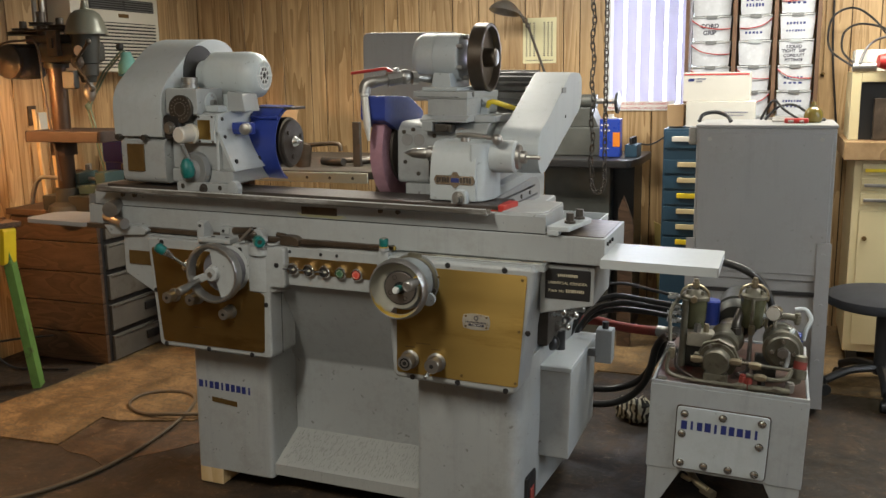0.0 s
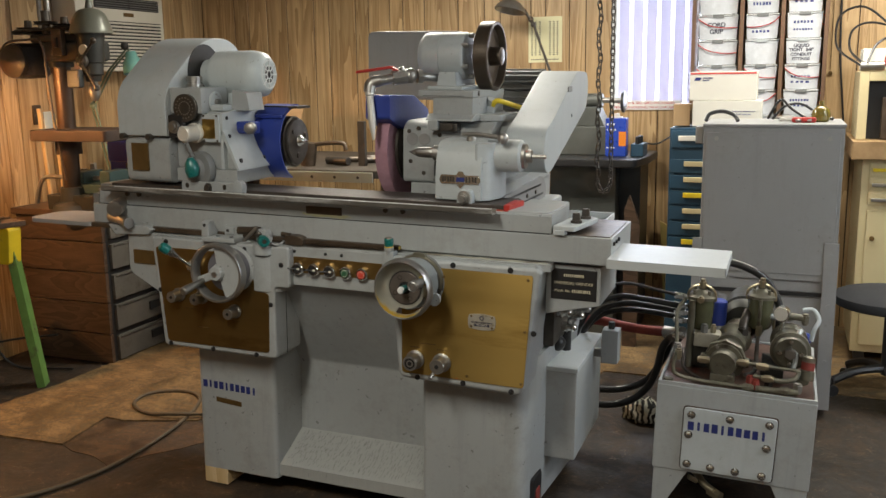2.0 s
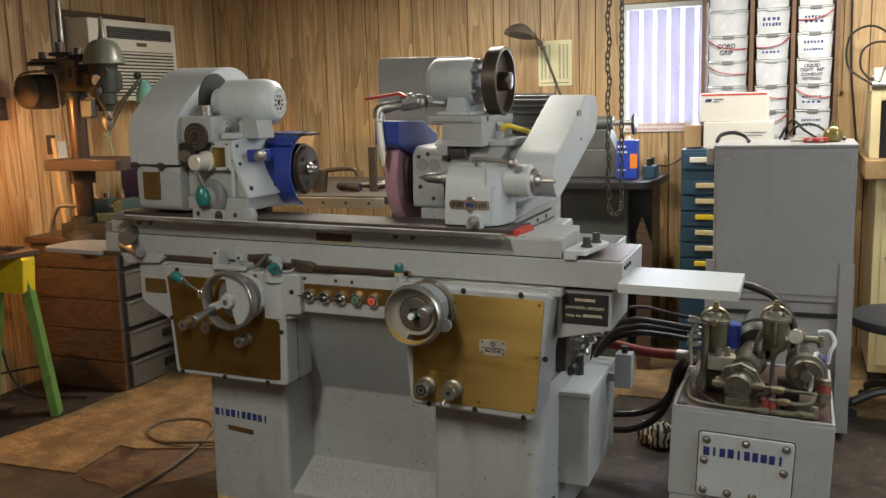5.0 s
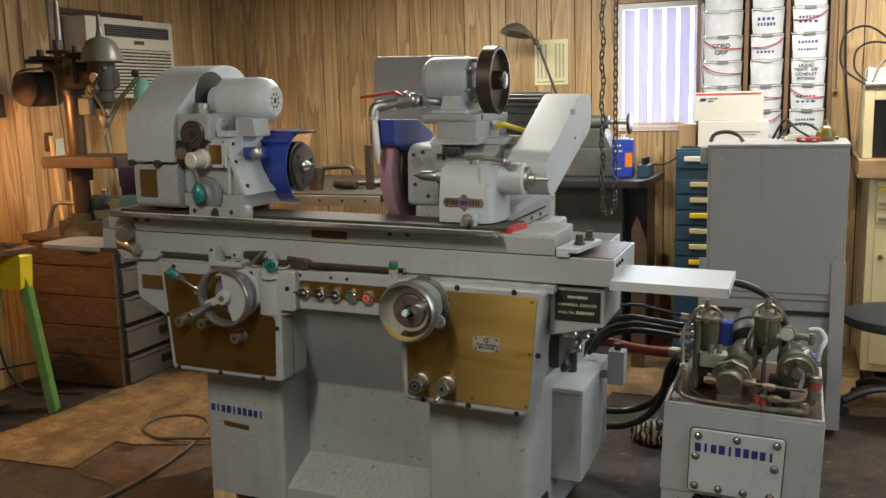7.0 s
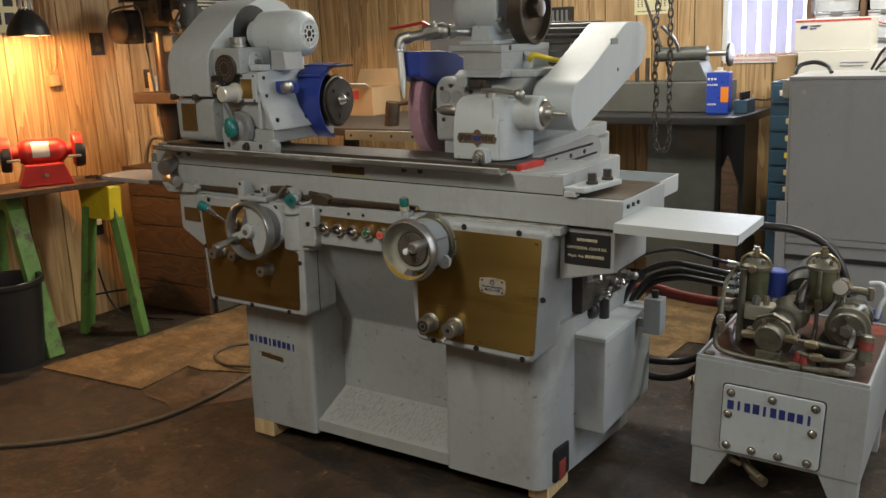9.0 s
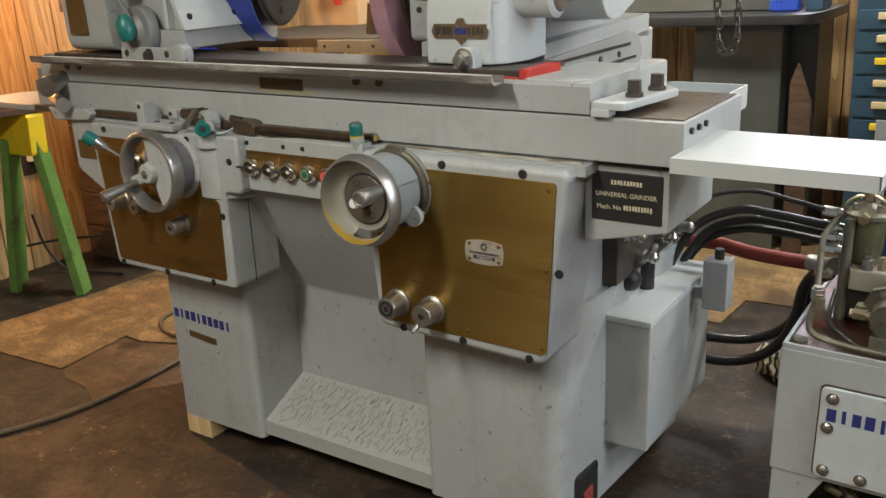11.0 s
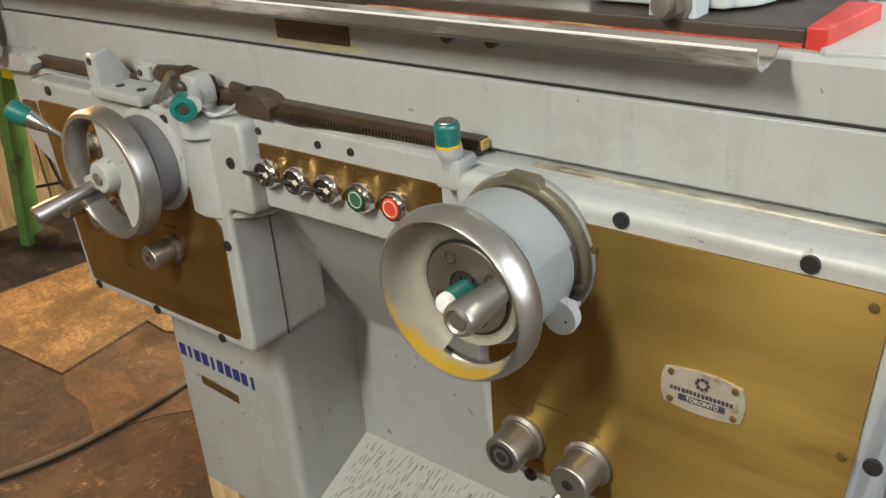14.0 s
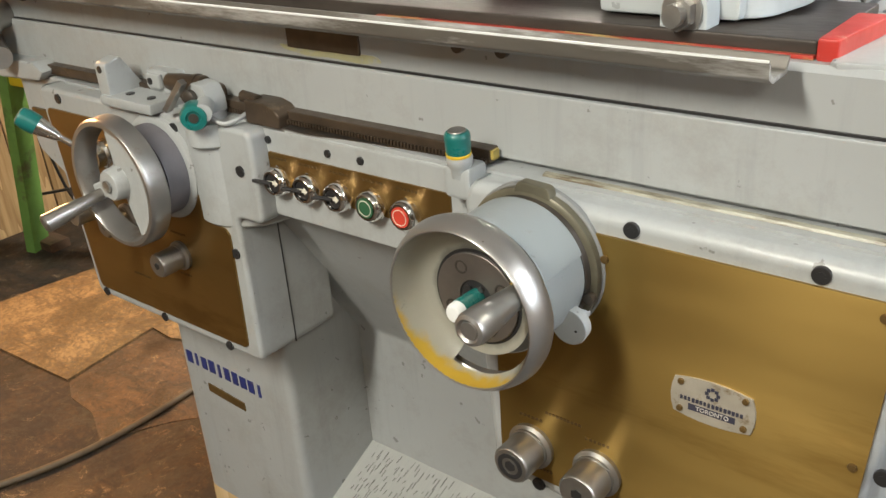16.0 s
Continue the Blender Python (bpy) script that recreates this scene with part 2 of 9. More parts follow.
CHROME = material("bright_chrome", (0.80, 0.79, 0.77), 0.14, metal=1.0, var=0.05, bump=0.01, bscale=140)
SATIN = material("satin_steel", (0.37, 0.365, 0.355), 0.33, metal=0.86, var=0.08, scale=8, bump=0.02, bscale=140, dirt=(0.30, 0.28, 0.25), dirt_amount=0.28, dirt_scale=10)
DULL = material("dull_steel", (0.36, 0.35, 0.33), 0.42, metal=0.95, var=0.2, scale=15)
DARK = material("oily_dark_steel", (0.085, 0.075, 0.065), 0.40, metal=0.65, var=0.35, scale=14, dirt=(0.15, 0.09, 0.04), dirt_amount=0.2, dirt_scale=9)
BROWN = material("oiled_brown_steel", (0.082, 0.060, 0.042), 0.42, metal=0.5, var=0.4, scale=14, dirt=(0.17, 0.13, 0.09), dirt_amount=0.22, dirt_scale=18)
BLACK = material("black", (0.018, 0.018, 0.019), 0.4, var=0.2)
RUBBER = material("black_rubber", (0.016, 0.016, 0.017), 0.33, var=0.2, bump=0.04)
BLUE = material("blue_paint", (0.022, 0.045, 0.26), 0.38, var=0.12, scale=9, dirt=(0.03, 0.03, 0.06), dirt_amount=0.15, dirt_scale=14)
PALEBLUE = material("pale_blue_paint", (0.40, 0.50, 0.58), 0.36, var=0.05, scale=4)
STONE = material("pink_abrasive", (0.36, 0.20, 0.25), 0.9, var=0.2, scale=20, bump=0.3, bscale=300)
RED = material("red_paint", (0.40, 0.024, 0.02), 0.4, var=0.15)
REDDULL = material("dull_red", (0.24, 0.04, 0.03), 0.6, var=0.3, scale=12)
TEAL = material("teal_plastic", (0.008, 0.125, 0.115), 0.3, var=0.08, coat=0.3)
TEALPAINT = material("teal_paint", (0.12, 0.30, 0.27), 0.45, var=0.1)
GREEN = material("green_paint", (0.115, 0.235, 0.055), 0.6, var=0.25, scale=9, dirt=(0.07, 0.065, 0.035), dirt_amount=0.42, dirt_scale=7)
YELLOW = material("yellow_paint", (0.66, 0.50, 0.02), 0.5, var=0.15, scale=8, dirt=(0.25, 0.18, 0.04), dirt_amount=0.22, dirt_scale=12)
OLDBRASS = material("patinated_brass", (0.25, 0.155, 0.05), 0.42, metal=0.85, var=0.14, scale=2.6, bump=0.0, bscale=5, stretch=(0.6, 1, 2.5), dirt=(0.20, 0.115, 0.033), dirt_amount=0.32, dirt_scale=3.0)
CREAM = material("cream_enamel", (0.52, 0.44, 0.255), 0.5, var=0.08, scale=3)
IVORY = material("ivory_plastic", (0.62, 0.59, 0.50), 0.5, var=0.05)
IRON = material("grey_green_cast_iron", (0.034, 0.035, 0.031), 0.5, metal=0.3, var=0.25, scale=9)
NAVY = material("blue_cabinet_paint", (0.022, 0.062, 0.105), 0.45, var=0.1)
CARD = material("cardboard", (0.38, 0.25, 0.13), 0.85, var=0.12, scale=5)
PAPER = material("white_card", (0.64, 0.62, 0.56), 0.75, var=0.04)
PALEPAPER = material("pale_yellow_paper", (0.70, 0.66, 0.42), 0.75, var=0.06)
BIN = material("clear_plastic", (0.54, 0.56, 0.60), 0.25, var=0.16, scale=14, coat=0.3)
PLY = wood_material("plywood", (0.19, 0.11, 0.045), (0.33, 0.21, 0.10), 0.6, (3, 3, 3))
PINE = wood_material("pale_pine", (0.55, 0.38, 0.18), (0.72, 0.55, 0.32), 0.65, (6, 6, 1))
OAK = wood_material("oak_panelling", (0.285, 0.172, 0.075), (0.53, 0.365, 0.19), 0.42)
OLDWOOD = wood_material("dark_stained_wood", (0.045, 0.027, 0.017), (0.100, 0.060, 0.037), 0.5, (2, 9, 9))
BLUEINK = material("blue_lettering", (0.02, 0.03, 0.15), 0.5, var=0.15)
INK = material("dark_print", (0.03, 0.03, 0.05), 0.7, var=0.05)
REDINK = material("red_print", (0.55, 0.05, 0.05), 0.6, var=0.05)
SILVER = material("silver_label", (0.62, 0.60, 0.55), 0.4, metal=0.3, var=0.1)
COPPER = material("copper_brass_fitting", (0.40, 0.345, 0.24), 0.34, metal=0.9, var=0.2)

# brushed sheet: the grain runs across, so lamps smear upwards and downwards
for sheet in (BRASS, OLDBRASS):
    tan = sheet.node_tree.nodes.new("ShaderNodeTangent")
    tan.direction_type, tan.axis = "RADIAL", "Z"
    sheet_bsdf = sheet.node_tree.nodes["Principled BSDF"]
    sheet_bsdf.inputs["Anisotropic"].default_value = 0.85
    sheet_bsdf.inputs["Anisotropic Rotation"].default_value = 0.25
    sheet.node_tree.links.new(tan.outputs[0], sheet_bsdf.inputs["Tangent"])

# ---------- mesh helpers ----------
X, Y, Z = Vector((1, 0, 0)), Vector((0, 1, 0)), Vector((0, 0, 1))


def weighted_normals(bm):
    """Corner normals weighted by face area, so that flat faces stay flat beside their rounded edges."""
    bm.normal_update()
    bm.faces.index_update()
    size = [f.calc_area() + 1e-12 for f in bm.faces]
    found = {}
    for v in bm.verts:
        left = set(v.link_faces)
        while left:
            todo, group = [left.pop()], []
            while todo:
                f = todo.pop()
                group.append(f)
                for e in f.edges:
                    if e.smooth and v in e.verts:
                        for g in e.link_faces:
                            if g in left:
                                left.discard(g)
                                todo.append(g)
            n = Vector()
            for f in group:
                n += f.normal * size[f.index]
            n = n.normalized() if n.length > 1e-15 else group[0].normal.copy()
            for f in group:
                found[v, f.index] = n
    return [found[c.vert, f.index] for f in bm.faces for c in f.loops]


def finish(name, bm, mat, smooth=40):
    me = bpy.data.meshes.new(name)
    bmesh.ops.recalc_face_normals(bm, faces=bm.faces[:])
    for e in bm.edges:
        e.smooth = not (len(e.link_faces) == 2 and e.calc_face_angle(0.0) > radians(smooth))
    for f in bm.faces:
        f.smooth = True
    corner = weighted_normals(bm)
    bm.to_mesh(me)
    bm.free()
    me.materials.append(mat)
    me.normals_split_custom_set(corner)
    return me


def part(name, bm, mat, parent, label=""):
    ob = new(name, finish(name, bm, mat))
    ob.parent = parent
    return tagged(ob, label)


def thing(name, m, label, category, group="", kind=""):
    ob = new(name)
    ob.empty_display_size = 0.1
    ob.matrix_world = m
    return tagged(ob, label, category, group, kind)


def single(name, bm, mat, label, category, group="", kind="", m=None):
    ob = new(name, finish(name, bm, mat))
    if m is not None:
        ob.matrix_world = m
    return tagged(ob, label, category, group, kind)


def merge(bm, other):
    me = bpy.data.meshes.new("tmp")
    other.to_mesh(me)
    other.free()
    bm.from_mesh(me)
    bpy.data.meshes.remove(me)
    return bm


def box(bm, x0, x1, y0, y1, z0, z1, bevel=0.0, seg=2):
    b = bmesh.new()
    bmesh.ops.create_cube(b, size=1.0)
    for v in b.verts:
        v.co = Vector(((x0 + x1) / 2 + v.co.x * (x1 - x0), (y0 + y1) / 2 + v.co.y * (y1 - y0), (z0 + z1) / 2 + v.co.z * (z1 - z0)))
    if bevel:
        bmesh.ops.bevel(b, geom=b.edges[:], offset=bevel, segments=seg, affect="EDGES", profile=0.5)
    return merge(bm, b)


def frame_to(p0, p1):
    d = Vector(p1) - Vector(p0)
    return Matrix.Translation(p0) @ d.to_track_quat("Z", "Y").to_matrix().to_4x4(), d.length


def cyl(bm, p0, p1, r0, r1=None, seg=24, bevel=0.0):
    m, h = frame_to(p0, p1)
    b = bmesh.new()
    bmesh.ops.create_cone(b, cap_ends=True, segments=seg, radius1=r0, radius2=r0 if r1 is None else r1, depth=h, matrix=Matrix.Translation((0, 0, h / 2)))
    if bevel:
        rim = [e for e in b.edges if abs(e.verts[0].co.z - e.verts[1].co.z) < 1e-6]
        bmesh.ops.bevel(b, geom=rim, offset=bevel, segments=2, affect="EDGES", profile=0.5)
    b.transform(m)
    return merge(bm, b)


def lathe(bm, p0, p1, profile, seg=32):
    """Turn a profile of (distance along the axis, radius) round the axis from p0 towards p1."""
    m, _ = frame_to(p0, p1)
    b = bmesh.new()
    rings = []
    for a, r in profile:
        if r < 1e-5:
            rings.append([b.verts.new((0, 0, a))])
        else:
            rings.append([b.verts.new((r * math.cos(2 * math.pi * k / seg), r * math.sin(2 * math.pi * k / seg), a)) for k in range(seg)])
    for lo, hi in zip(rings, rings[1:]):
        for k in range(seg):
            j = (k + 1) % seg
            if len(lo) == 1 and len(hi) > 1:
                b.faces.new((lo[0], hi[k], hi[j]))
            elif len(hi) == 1 and len(lo) > 1:
                b.faces.new((lo[k], lo[j], hi[0]))
            elif len(lo) > 1:
                b.faces.new((lo[k], lo[j], hi[j], hi[k]))
    b.transform(m)
    return merge(bm, b)


def ball(bm, c, r, seg=16, squash=(1, 1, 1)):
    b = bmesh.new()
    bmesh.ops.create_uvsphere(b, u_segments=seg, v_segments=max(6, seg // 2), radius=r, matrix=Matrix.Translation(c) @ Matrix.Diagonal((*squash, 1)))
    return merge(bm, b)


def prism(bm, poly, axis, a, b_, bevel=0.0, seg=2):
    """Push a polygon along an axis from a to b_. The polygon's pairs are (y, z) for x, (x, z) for y and (x, y) for z."""
    b = bmesh.new()

    def at(p, t):
        return {"x": (t, p[0], p[1]), "y": (p[0], t, p[1]), "z": (p[0], p[1], t)}[axis]

    lo, hi = [b.verts.new(at(p, a)) for p in poly], [b.verts.new(at(p, b_)) for p in poly]
    b.faces.new(lo)
    b.faces.new(hi[::-1])
    for k in range(len(poly)):
        j = (k + 1) % len(poly)
        b.faces.new((lo[k], hi[k], hi[j], lo[j]))
    if bevel:
        bmesh.ops.recalc_face_normals(b, faces=b.faces[:])
        bmesh.ops.bevel(b, geom=[e for e in b.edges if e.calc_face_angle(0.0) > 0.4], offset=bevel, segments=seg, affect="EDGES", profile=0.5)
    return merge(bm, b)


def rounded(poly, r, n=5):
    """The polygon with its corners rounded."""
    out = []
    for k, p in enumerate(poly):
        p, a, c = Vector(p), Vector(poly[k - 1]), Vector(poly[(k + 1) % len(poly)])
        rr = r[k] if isinstance(r, (list, tuple)) else r
        if rr <= 0:
            out.append(tuple(p))
            continue
        u, w = (a - p), (c - p)
        s = p + u.normalized() * min(rr, u.length * 0.49)
        e = p + w.normalized() * min(rr, w.length * 0.49)
        for i in range(n + 1):
            t = i / n
            out.append(tuple((1 - t) ** 2 * s + 2 * t * (1 - t) * p + t * t * e))
    return out


def tube(bm, points, r, seg=10, smooth=6, closed=False):
    """A round bar or hose along a smooth line through the points."""
    pts = [Vector(p) for p in points]
    line = []
    if smooth and len(pts) > 2:
        n = len(pts)
        for k in range(n if closed else n - 1):
            p0 = pts[k - 1] if closed or k else pts[0]
            p1, p2 = pts[k], pts[(k + 1) % n]
            p3 = pts[(k + 2) % n] if closed else pts[min(k + 2, n - 1)]
            for i in range(smooth):
                t = i / smooth
                line.append(0.5 * ((2 * p1) + (p2 - p0) * t + (2 * p0 - 5 * p1 + 4 * p2 - p3) * t * t + (3 * p1 - p0 - 3 * p2 + p3) * t ** 3))
        if not closed:
            line.append(pts[-1])
    else:
        line = pts
    b = bmesh.new()
    rings, side = [], None
    n = len(line)
    for k, p in enumerate(line):
        nxt = line[(k + 1) % n] if closed or k < n - 1 else p
        prv = line[k - 1] if closed or k else p
        d = (nxt - prv).normalized()
        if side is None:
            side = d.cross(Z if abs(d.z) < 0.9 else X).normalized()
        side = (side - d * side.dot(d)).normalized()
        up = d.cross(side)
        rings.append([b.verts.new(p + r * (math.cos(2 * math.pi * i / seg) * side + math.sin(2 * math.pi * i / seg) * up)) for i in range(seg)])
    for k in range(n if closed else n - 1):
        lo, hi = rings[k], rings[(k + 1) % n]
        for i in range(seg):
            j = (i + 1) % seg
            b.faces.new((lo[i], lo[j], hi[j], hi[i]))
    if not closed:
        b.faces.new(rings[0][::-1])
        b.faces.new(rings[-1])
    return merge(bm, b)


def bolt(bm, c, way, r, h):
    """A hexagon bolt head with its washer, standing on a face."""
    way = Vector(way).normalized()
    c = Vector(c)
    cyl(bm, c, c + way * h * 0.25, r * 1.3, seg=14)
    cyl(bm, c + way * h * 0.25, c + way * h, r, r * 0.95, seg=6)
    return bm


def letters(name, text, size, m, mat, parent=None, depth=0.0008, space=1.0, wide=1.0, bold=0.0):
    cu = bpy.data.curves.new(name, "FONT")
    cu.body, cu.size, cu.extrude, cu.space_character = text, size, depth, space
    cu.align_x, cu.align_y = "CENTER", "CENTER"
    cu.offset = bold
    tmp = new("tmp_text", cu)
    dg = bpy.context.evaluated_depsgraph_get()
    dg.update()
    me = bpy.data.meshes.new_from_object(tmp.evaluated_get(dg))
    bpy.data.objects.remove(tmp)
    bpy.data.curves.remove(cu)
    me.transform(m @ Matrix.Diagonal((wide, 1, 1, 1)))
    me.materials.clear()
    me.materials.append(mat)
    ob = new(name, me)
    ob.parent = parent
    return ob


def bars(bm, x0, x1, z, h, y, n, seed=1, gap=0.25, slope=0.0):
    """A line of writing that cannot be read: n small raised bars from x0 to x1, on a face that looks along -y."""
    rnd = random.Random(seed)
    w = (x1 - x0) / n
    for k in range(n):
        a = x0 + k * w
        zz = z + slope * (a - x0)
        box(bm, a, a + w * (1 - gap) * rnd.uniform(0.7, 1.0), y - 0.0008, y + 0.0004, zz - h / 2 * rnd.uniform(0.7, 1), zz + h / 2)
    return bm


def letter_shapes(bm, x0, x1, z, h, y, n, slope=0.0):
    """A worn line of plain blocks and bars that spell nothing, on a face that looks along -y."""
    w = (x1 - x0) / n
    rnd = random.Random(17)
    for k in range(n):
        a = x0 + k * w
        zz = z + slope * (a - x0 + w / 2)
        lo, hi = zz - h / 2, zz + h / 2
        kind = (2, 0, 1, 2, 0, 1, 1, 2, 1, 0)[k % 10]
        spots = [(a + w * (0.24, 0.05, 0.03)[kind], a + w * (0.56, 0.74, 0.80)[kind], lo, hi)]
        for p0, p1, q0, q1 in spots:
            box(bm, p0, p1, y - 0.0008, y + 0.0005, q0 + rnd.uniform(0, 0.08) * h, q1 - rnd.uniform(0, 0.08) * h)
    return bm
# ---------- the room ----------
XL, XR, YF, YB = -4.13, 2.4, -1.6, 5.80
FLOOR = floor_material("stained_dark_floor", (0.018, 0.013, 0.0095), (0.050, 0.028, 0.0135), (0.27, 0.20, 0.12))
CEILING = material("ceiling_paint", (0.50, 0.48, 0.43), 0.8, var=0.05)
SUBWALL = material("panel_groove", (0.05, 0.026, 0.012), 0.7, var=0.2)
PLYFLOOR = floor_material("worn_plywood_sheet", (0.115, 0.070, 0.028), (0.225, 0.142, 0.060), (0.31, 0.21, 0.10), 0.5, 1.4)
RUST = floor_material("rusty_floor_patch", (0.040, 0.024, 0.014), (0.120, 0.064, 0.028), (0.36, 0.26, 0.14), 0.36, 2.2)

bm = bmesh.new()
box(bm, XL - 0.15, XR + 0.15, YF - 0.15, YB + 0.15, -0.12, 0.0)
single("floor", bm, FLOOR, "dark brown worn workshop floor with scuffs and stains", "floor", kind="structure")
bm = bmesh.new()
box(bm, XL - 0.15, XR + 0.15, YF - 0.15, YB + 0.15, CEIL, CEIL + 0.1)
single("ceiling", bm, CEILING, "plain off-white workshop ceiling", "ceiling", kind="structure")

WX0, WX1, WZ0, WZ1 = -1.150, -0.62, 1.30, 2.04
bm = bmesh.new()
for x0, x1, z0, z1 in ((XL - 0.15, WX0, 0, CEIL), (WX1, XR + 0.15, 0, CEIL), (WX0, WX1, 0, WZ0), (WX0, WX1, WZ1, CEIL)):
    box(bm, x0, x1, YB, YB + 0.12, z0, z1)
wall_back = single("wall_north", bm, SUBWALL, "wall clad in oak-look sheet panelling with dark grooves", "wall", kind="structure")
bm = bmesh.new()
box(bm, XL - 0.12, XL, YF - 0.15, YB, 0, CEIL)
wall_left = single("wall_west", bm, SUBWALL, "wall clad in oak-look sheet panelling lit by a warm lamp", "wall", kind="structure")
PLAINWALL = wood_material("plain_wall_sheet", (0.24, 0.15, 0.07), (0.40, 0.27, 0.14), 0.5)
EY0, EY1, EZ0, EZ1 = 1.95, 3.55, 1.10, 2.14
bm = bmesh.new()
for y0, y1, z0, z1 in ((YF - 0.15, EY0, 0, CEIL), (EY1, YB, 0, CEIL), (EY0, EY1, 0, EZ0), (EY0, EY1, EZ1, CEIL)):
    box(bm, XR, XR + 0.12, y0, y1, z0, z1)
single("wall_east", bm, PLAINWALL, "plain tan sheet wall with a daylight window", "wall", kind="structure")
bm = bmesh.new()
DX0, DX1, DZ0, DZ1 = -2.31, -1.75, 0.98, 2.05
for x0, x1, z0, z1 in ((XL, DX0, 0, CEIL), (DX1, XR, 0, CEIL), (DX0, DX1, 0, DZ0), (DX0, DX1, DZ1, CEIL)):
    box(bm, x0, x1, YF - 0.12, YF, z0, z1)
single("wall_south", bm, PLAINWALL, "plain tan sheet wall closing the workshop", "wall", kind="structure")
east = thing("window_2", pose(0, 0, 0), "white framed daylight window in the side wall", "window", kind="structure")
bm = bmesh.new()
for y0, y1, z0, z1 in ((EY0, EY0 + 0.05, EZ0, EZ1), (EY1 - 0.05, EY1, EZ0, EZ1), (EY0 + 0.05, EY1 - 0.05, EZ0, EZ0 + 0.05), (EY0 + 0.05, EY1 - 0.05, EZ1 - 0.05, EZ1)):
    box(bm, XR - 0.015, XR + 0.10, y0, y1, z0, z1, 0.003)
part("window_frame", bm, WHITE, east)
bm = bmesh.new()
box(bm, XR + 0.05, XR + 0.056, EY0 + 0.05, EY1 - 0.05, EZ0 + 0.05, EZ1 - 0.05)
epane = part("pane", bm, material("clear_window_glass", (0.9, 0.95, 0.95), 0.05, trans=0.95, var=0, bump=0), east)
epane.visible_shadow = False

south = thing("window_3", pose(0, 0, 0), "white framed window letting in daylight", "window", kind="structure")
bm = bmesh.new()
for x0, x1, z0, z1 in ((DX0, DX0 + 0.06, DZ0, DZ1), (DX1 - 0.06, DX1, DZ0, DZ1), (DX0 + 0.06, DX1 - 0.06, DZ0, DZ0 + 0.08), (DX0 + 0.06, DX1 - 0.06, DZ1 - 0.06, DZ1)):
    box(bm, x0, x1, YF - 0.10, YF + 0.015, z0, z1, 0.003)
part("window_frame", bm, WHITE, south)
bm = bmesh.new()
box(bm, DX0 + 0.06, DX1 - 0.06, YF - 0.056, YF - 0.050, DZ0 + 0.08, DZ1 - 0.06)
spane = part("pane", bm, epane.data.materials[0], south)
spane.visible_shadow = False

# ceiling light fittings over the bays
for fx, fy, turn, _, _ in FITTINGS:
    fit = thing("ceiling_light", pose(fx, fy, CEIL, 0, 0, turn), "white twin-tube strip light on the ceiling", "ceiling light", "strip lights")
    bm = bmesh.new()
    prism(bm, [(-0.13, 0), (0.13, 0), (0.10, -0.05), (-0.10, -0.05)], "x", -0.62, 0.62, 0.004)
    part("housing", bm, WHITE, fit)
    for k in (-0.06, 0.06):
        bm = bmesh.new()
        cyl(bm, (-0.59, k, -0.068), (0.59, k, -0.068), 0.013, seg=10)
        part("tube", bm, WHITE, fit)

# window: frame, blind and the bright yard behind it
window = thing("window_1", pose(0, 0, 0), "window with closed pale lavender vertical blinds in daylight", "window", kind="structure")
bm = bmesh.new()
for a in ((WX0 - 0.015, WX0 + 0.012, WZ0 - 0.01, WZ1), (WX1 - 0.012, WX1 + 0.02, WZ0 - 0.01, WZ1), (WX0 + 0.012, WX1 - 0.012, WZ1 - 0.03, WZ1), (WX0 + 0.012, WX1 - 0.012, WZ0 - 0.01, WZ0 + 0.012)):
    box(bm, a[0], a[1], YB - 0.012, YB + 0.10, a[2], a[3], 0.002)
part("window_frame", bm, WHITE, window)
BLIND = material("lavender_blind", (0.62, 0.60, 0.74), 0.6, var=0.05, scale=20, trans=0.0, emit=0.0)
DAY = material("bright_yard", (0.92, 0.94, 1.0), 0.9, var=0.03, emit=4.8)
nt = BLIND.node_tree
tr = nt.nodes.new("ShaderNodeBsdfTranslucent")
tr.inputs["Color"].default_value = (0.80, 0.78, 0.91, 1)
ms = nt.nodes.new("ShaderNodeMixShader")
ms.inputs[0].default_value = 0.64
nt.links.new(nt.nodes["Principled BSDF"].outputs[0], ms.inputs[1])
nt.links.new(tr.outputs[0], ms.inputs[2])
nt.links.new(ms.outputs[0], nt.nodes["Material Output"].inputs["Surface"])
slat_w = 0.062
for k in range(6):
    bm = bmesh.new()
    x0 = WX0 + 0.022 + k * 0.082
    prism(bm, [(x0, YB + 0.030), (x0 + slat_w * 0.5, YB + 0.024), (x0 + slat_w, YB + 0.030), (x0 + slat_w, YB + 0.0315), (x0 + slat_w * 0.5, YB + 0.0255), (x0, YB + 0.0315)], "z", WZ0 + 0.015, WZ1 - 0.035)
    part("slat", bm, BLIND, window)
bm = bmesh.new()
box(bm, WX0 + 0.014, WX1 - 0.014, YB + 0.085, YB + 0.09, WZ0 + 0.014, WZ1 - 0.032)
pane = part("pane", bm, material("window_glass", (0.9, 0.95, 0.95), 0.05, trans=0.95, var=0, bump=0), window)
pane.visible_shadow = False
bm = bmesh.new()
box(bm, WX0 - 1.0, WX1 + 1.0, YB + 0.9, YB + 0.92, 0.4, 3.2)
single("backdrop", bm, DAY, "overexposed daylight outside the window", "backdrop", kind="structure")
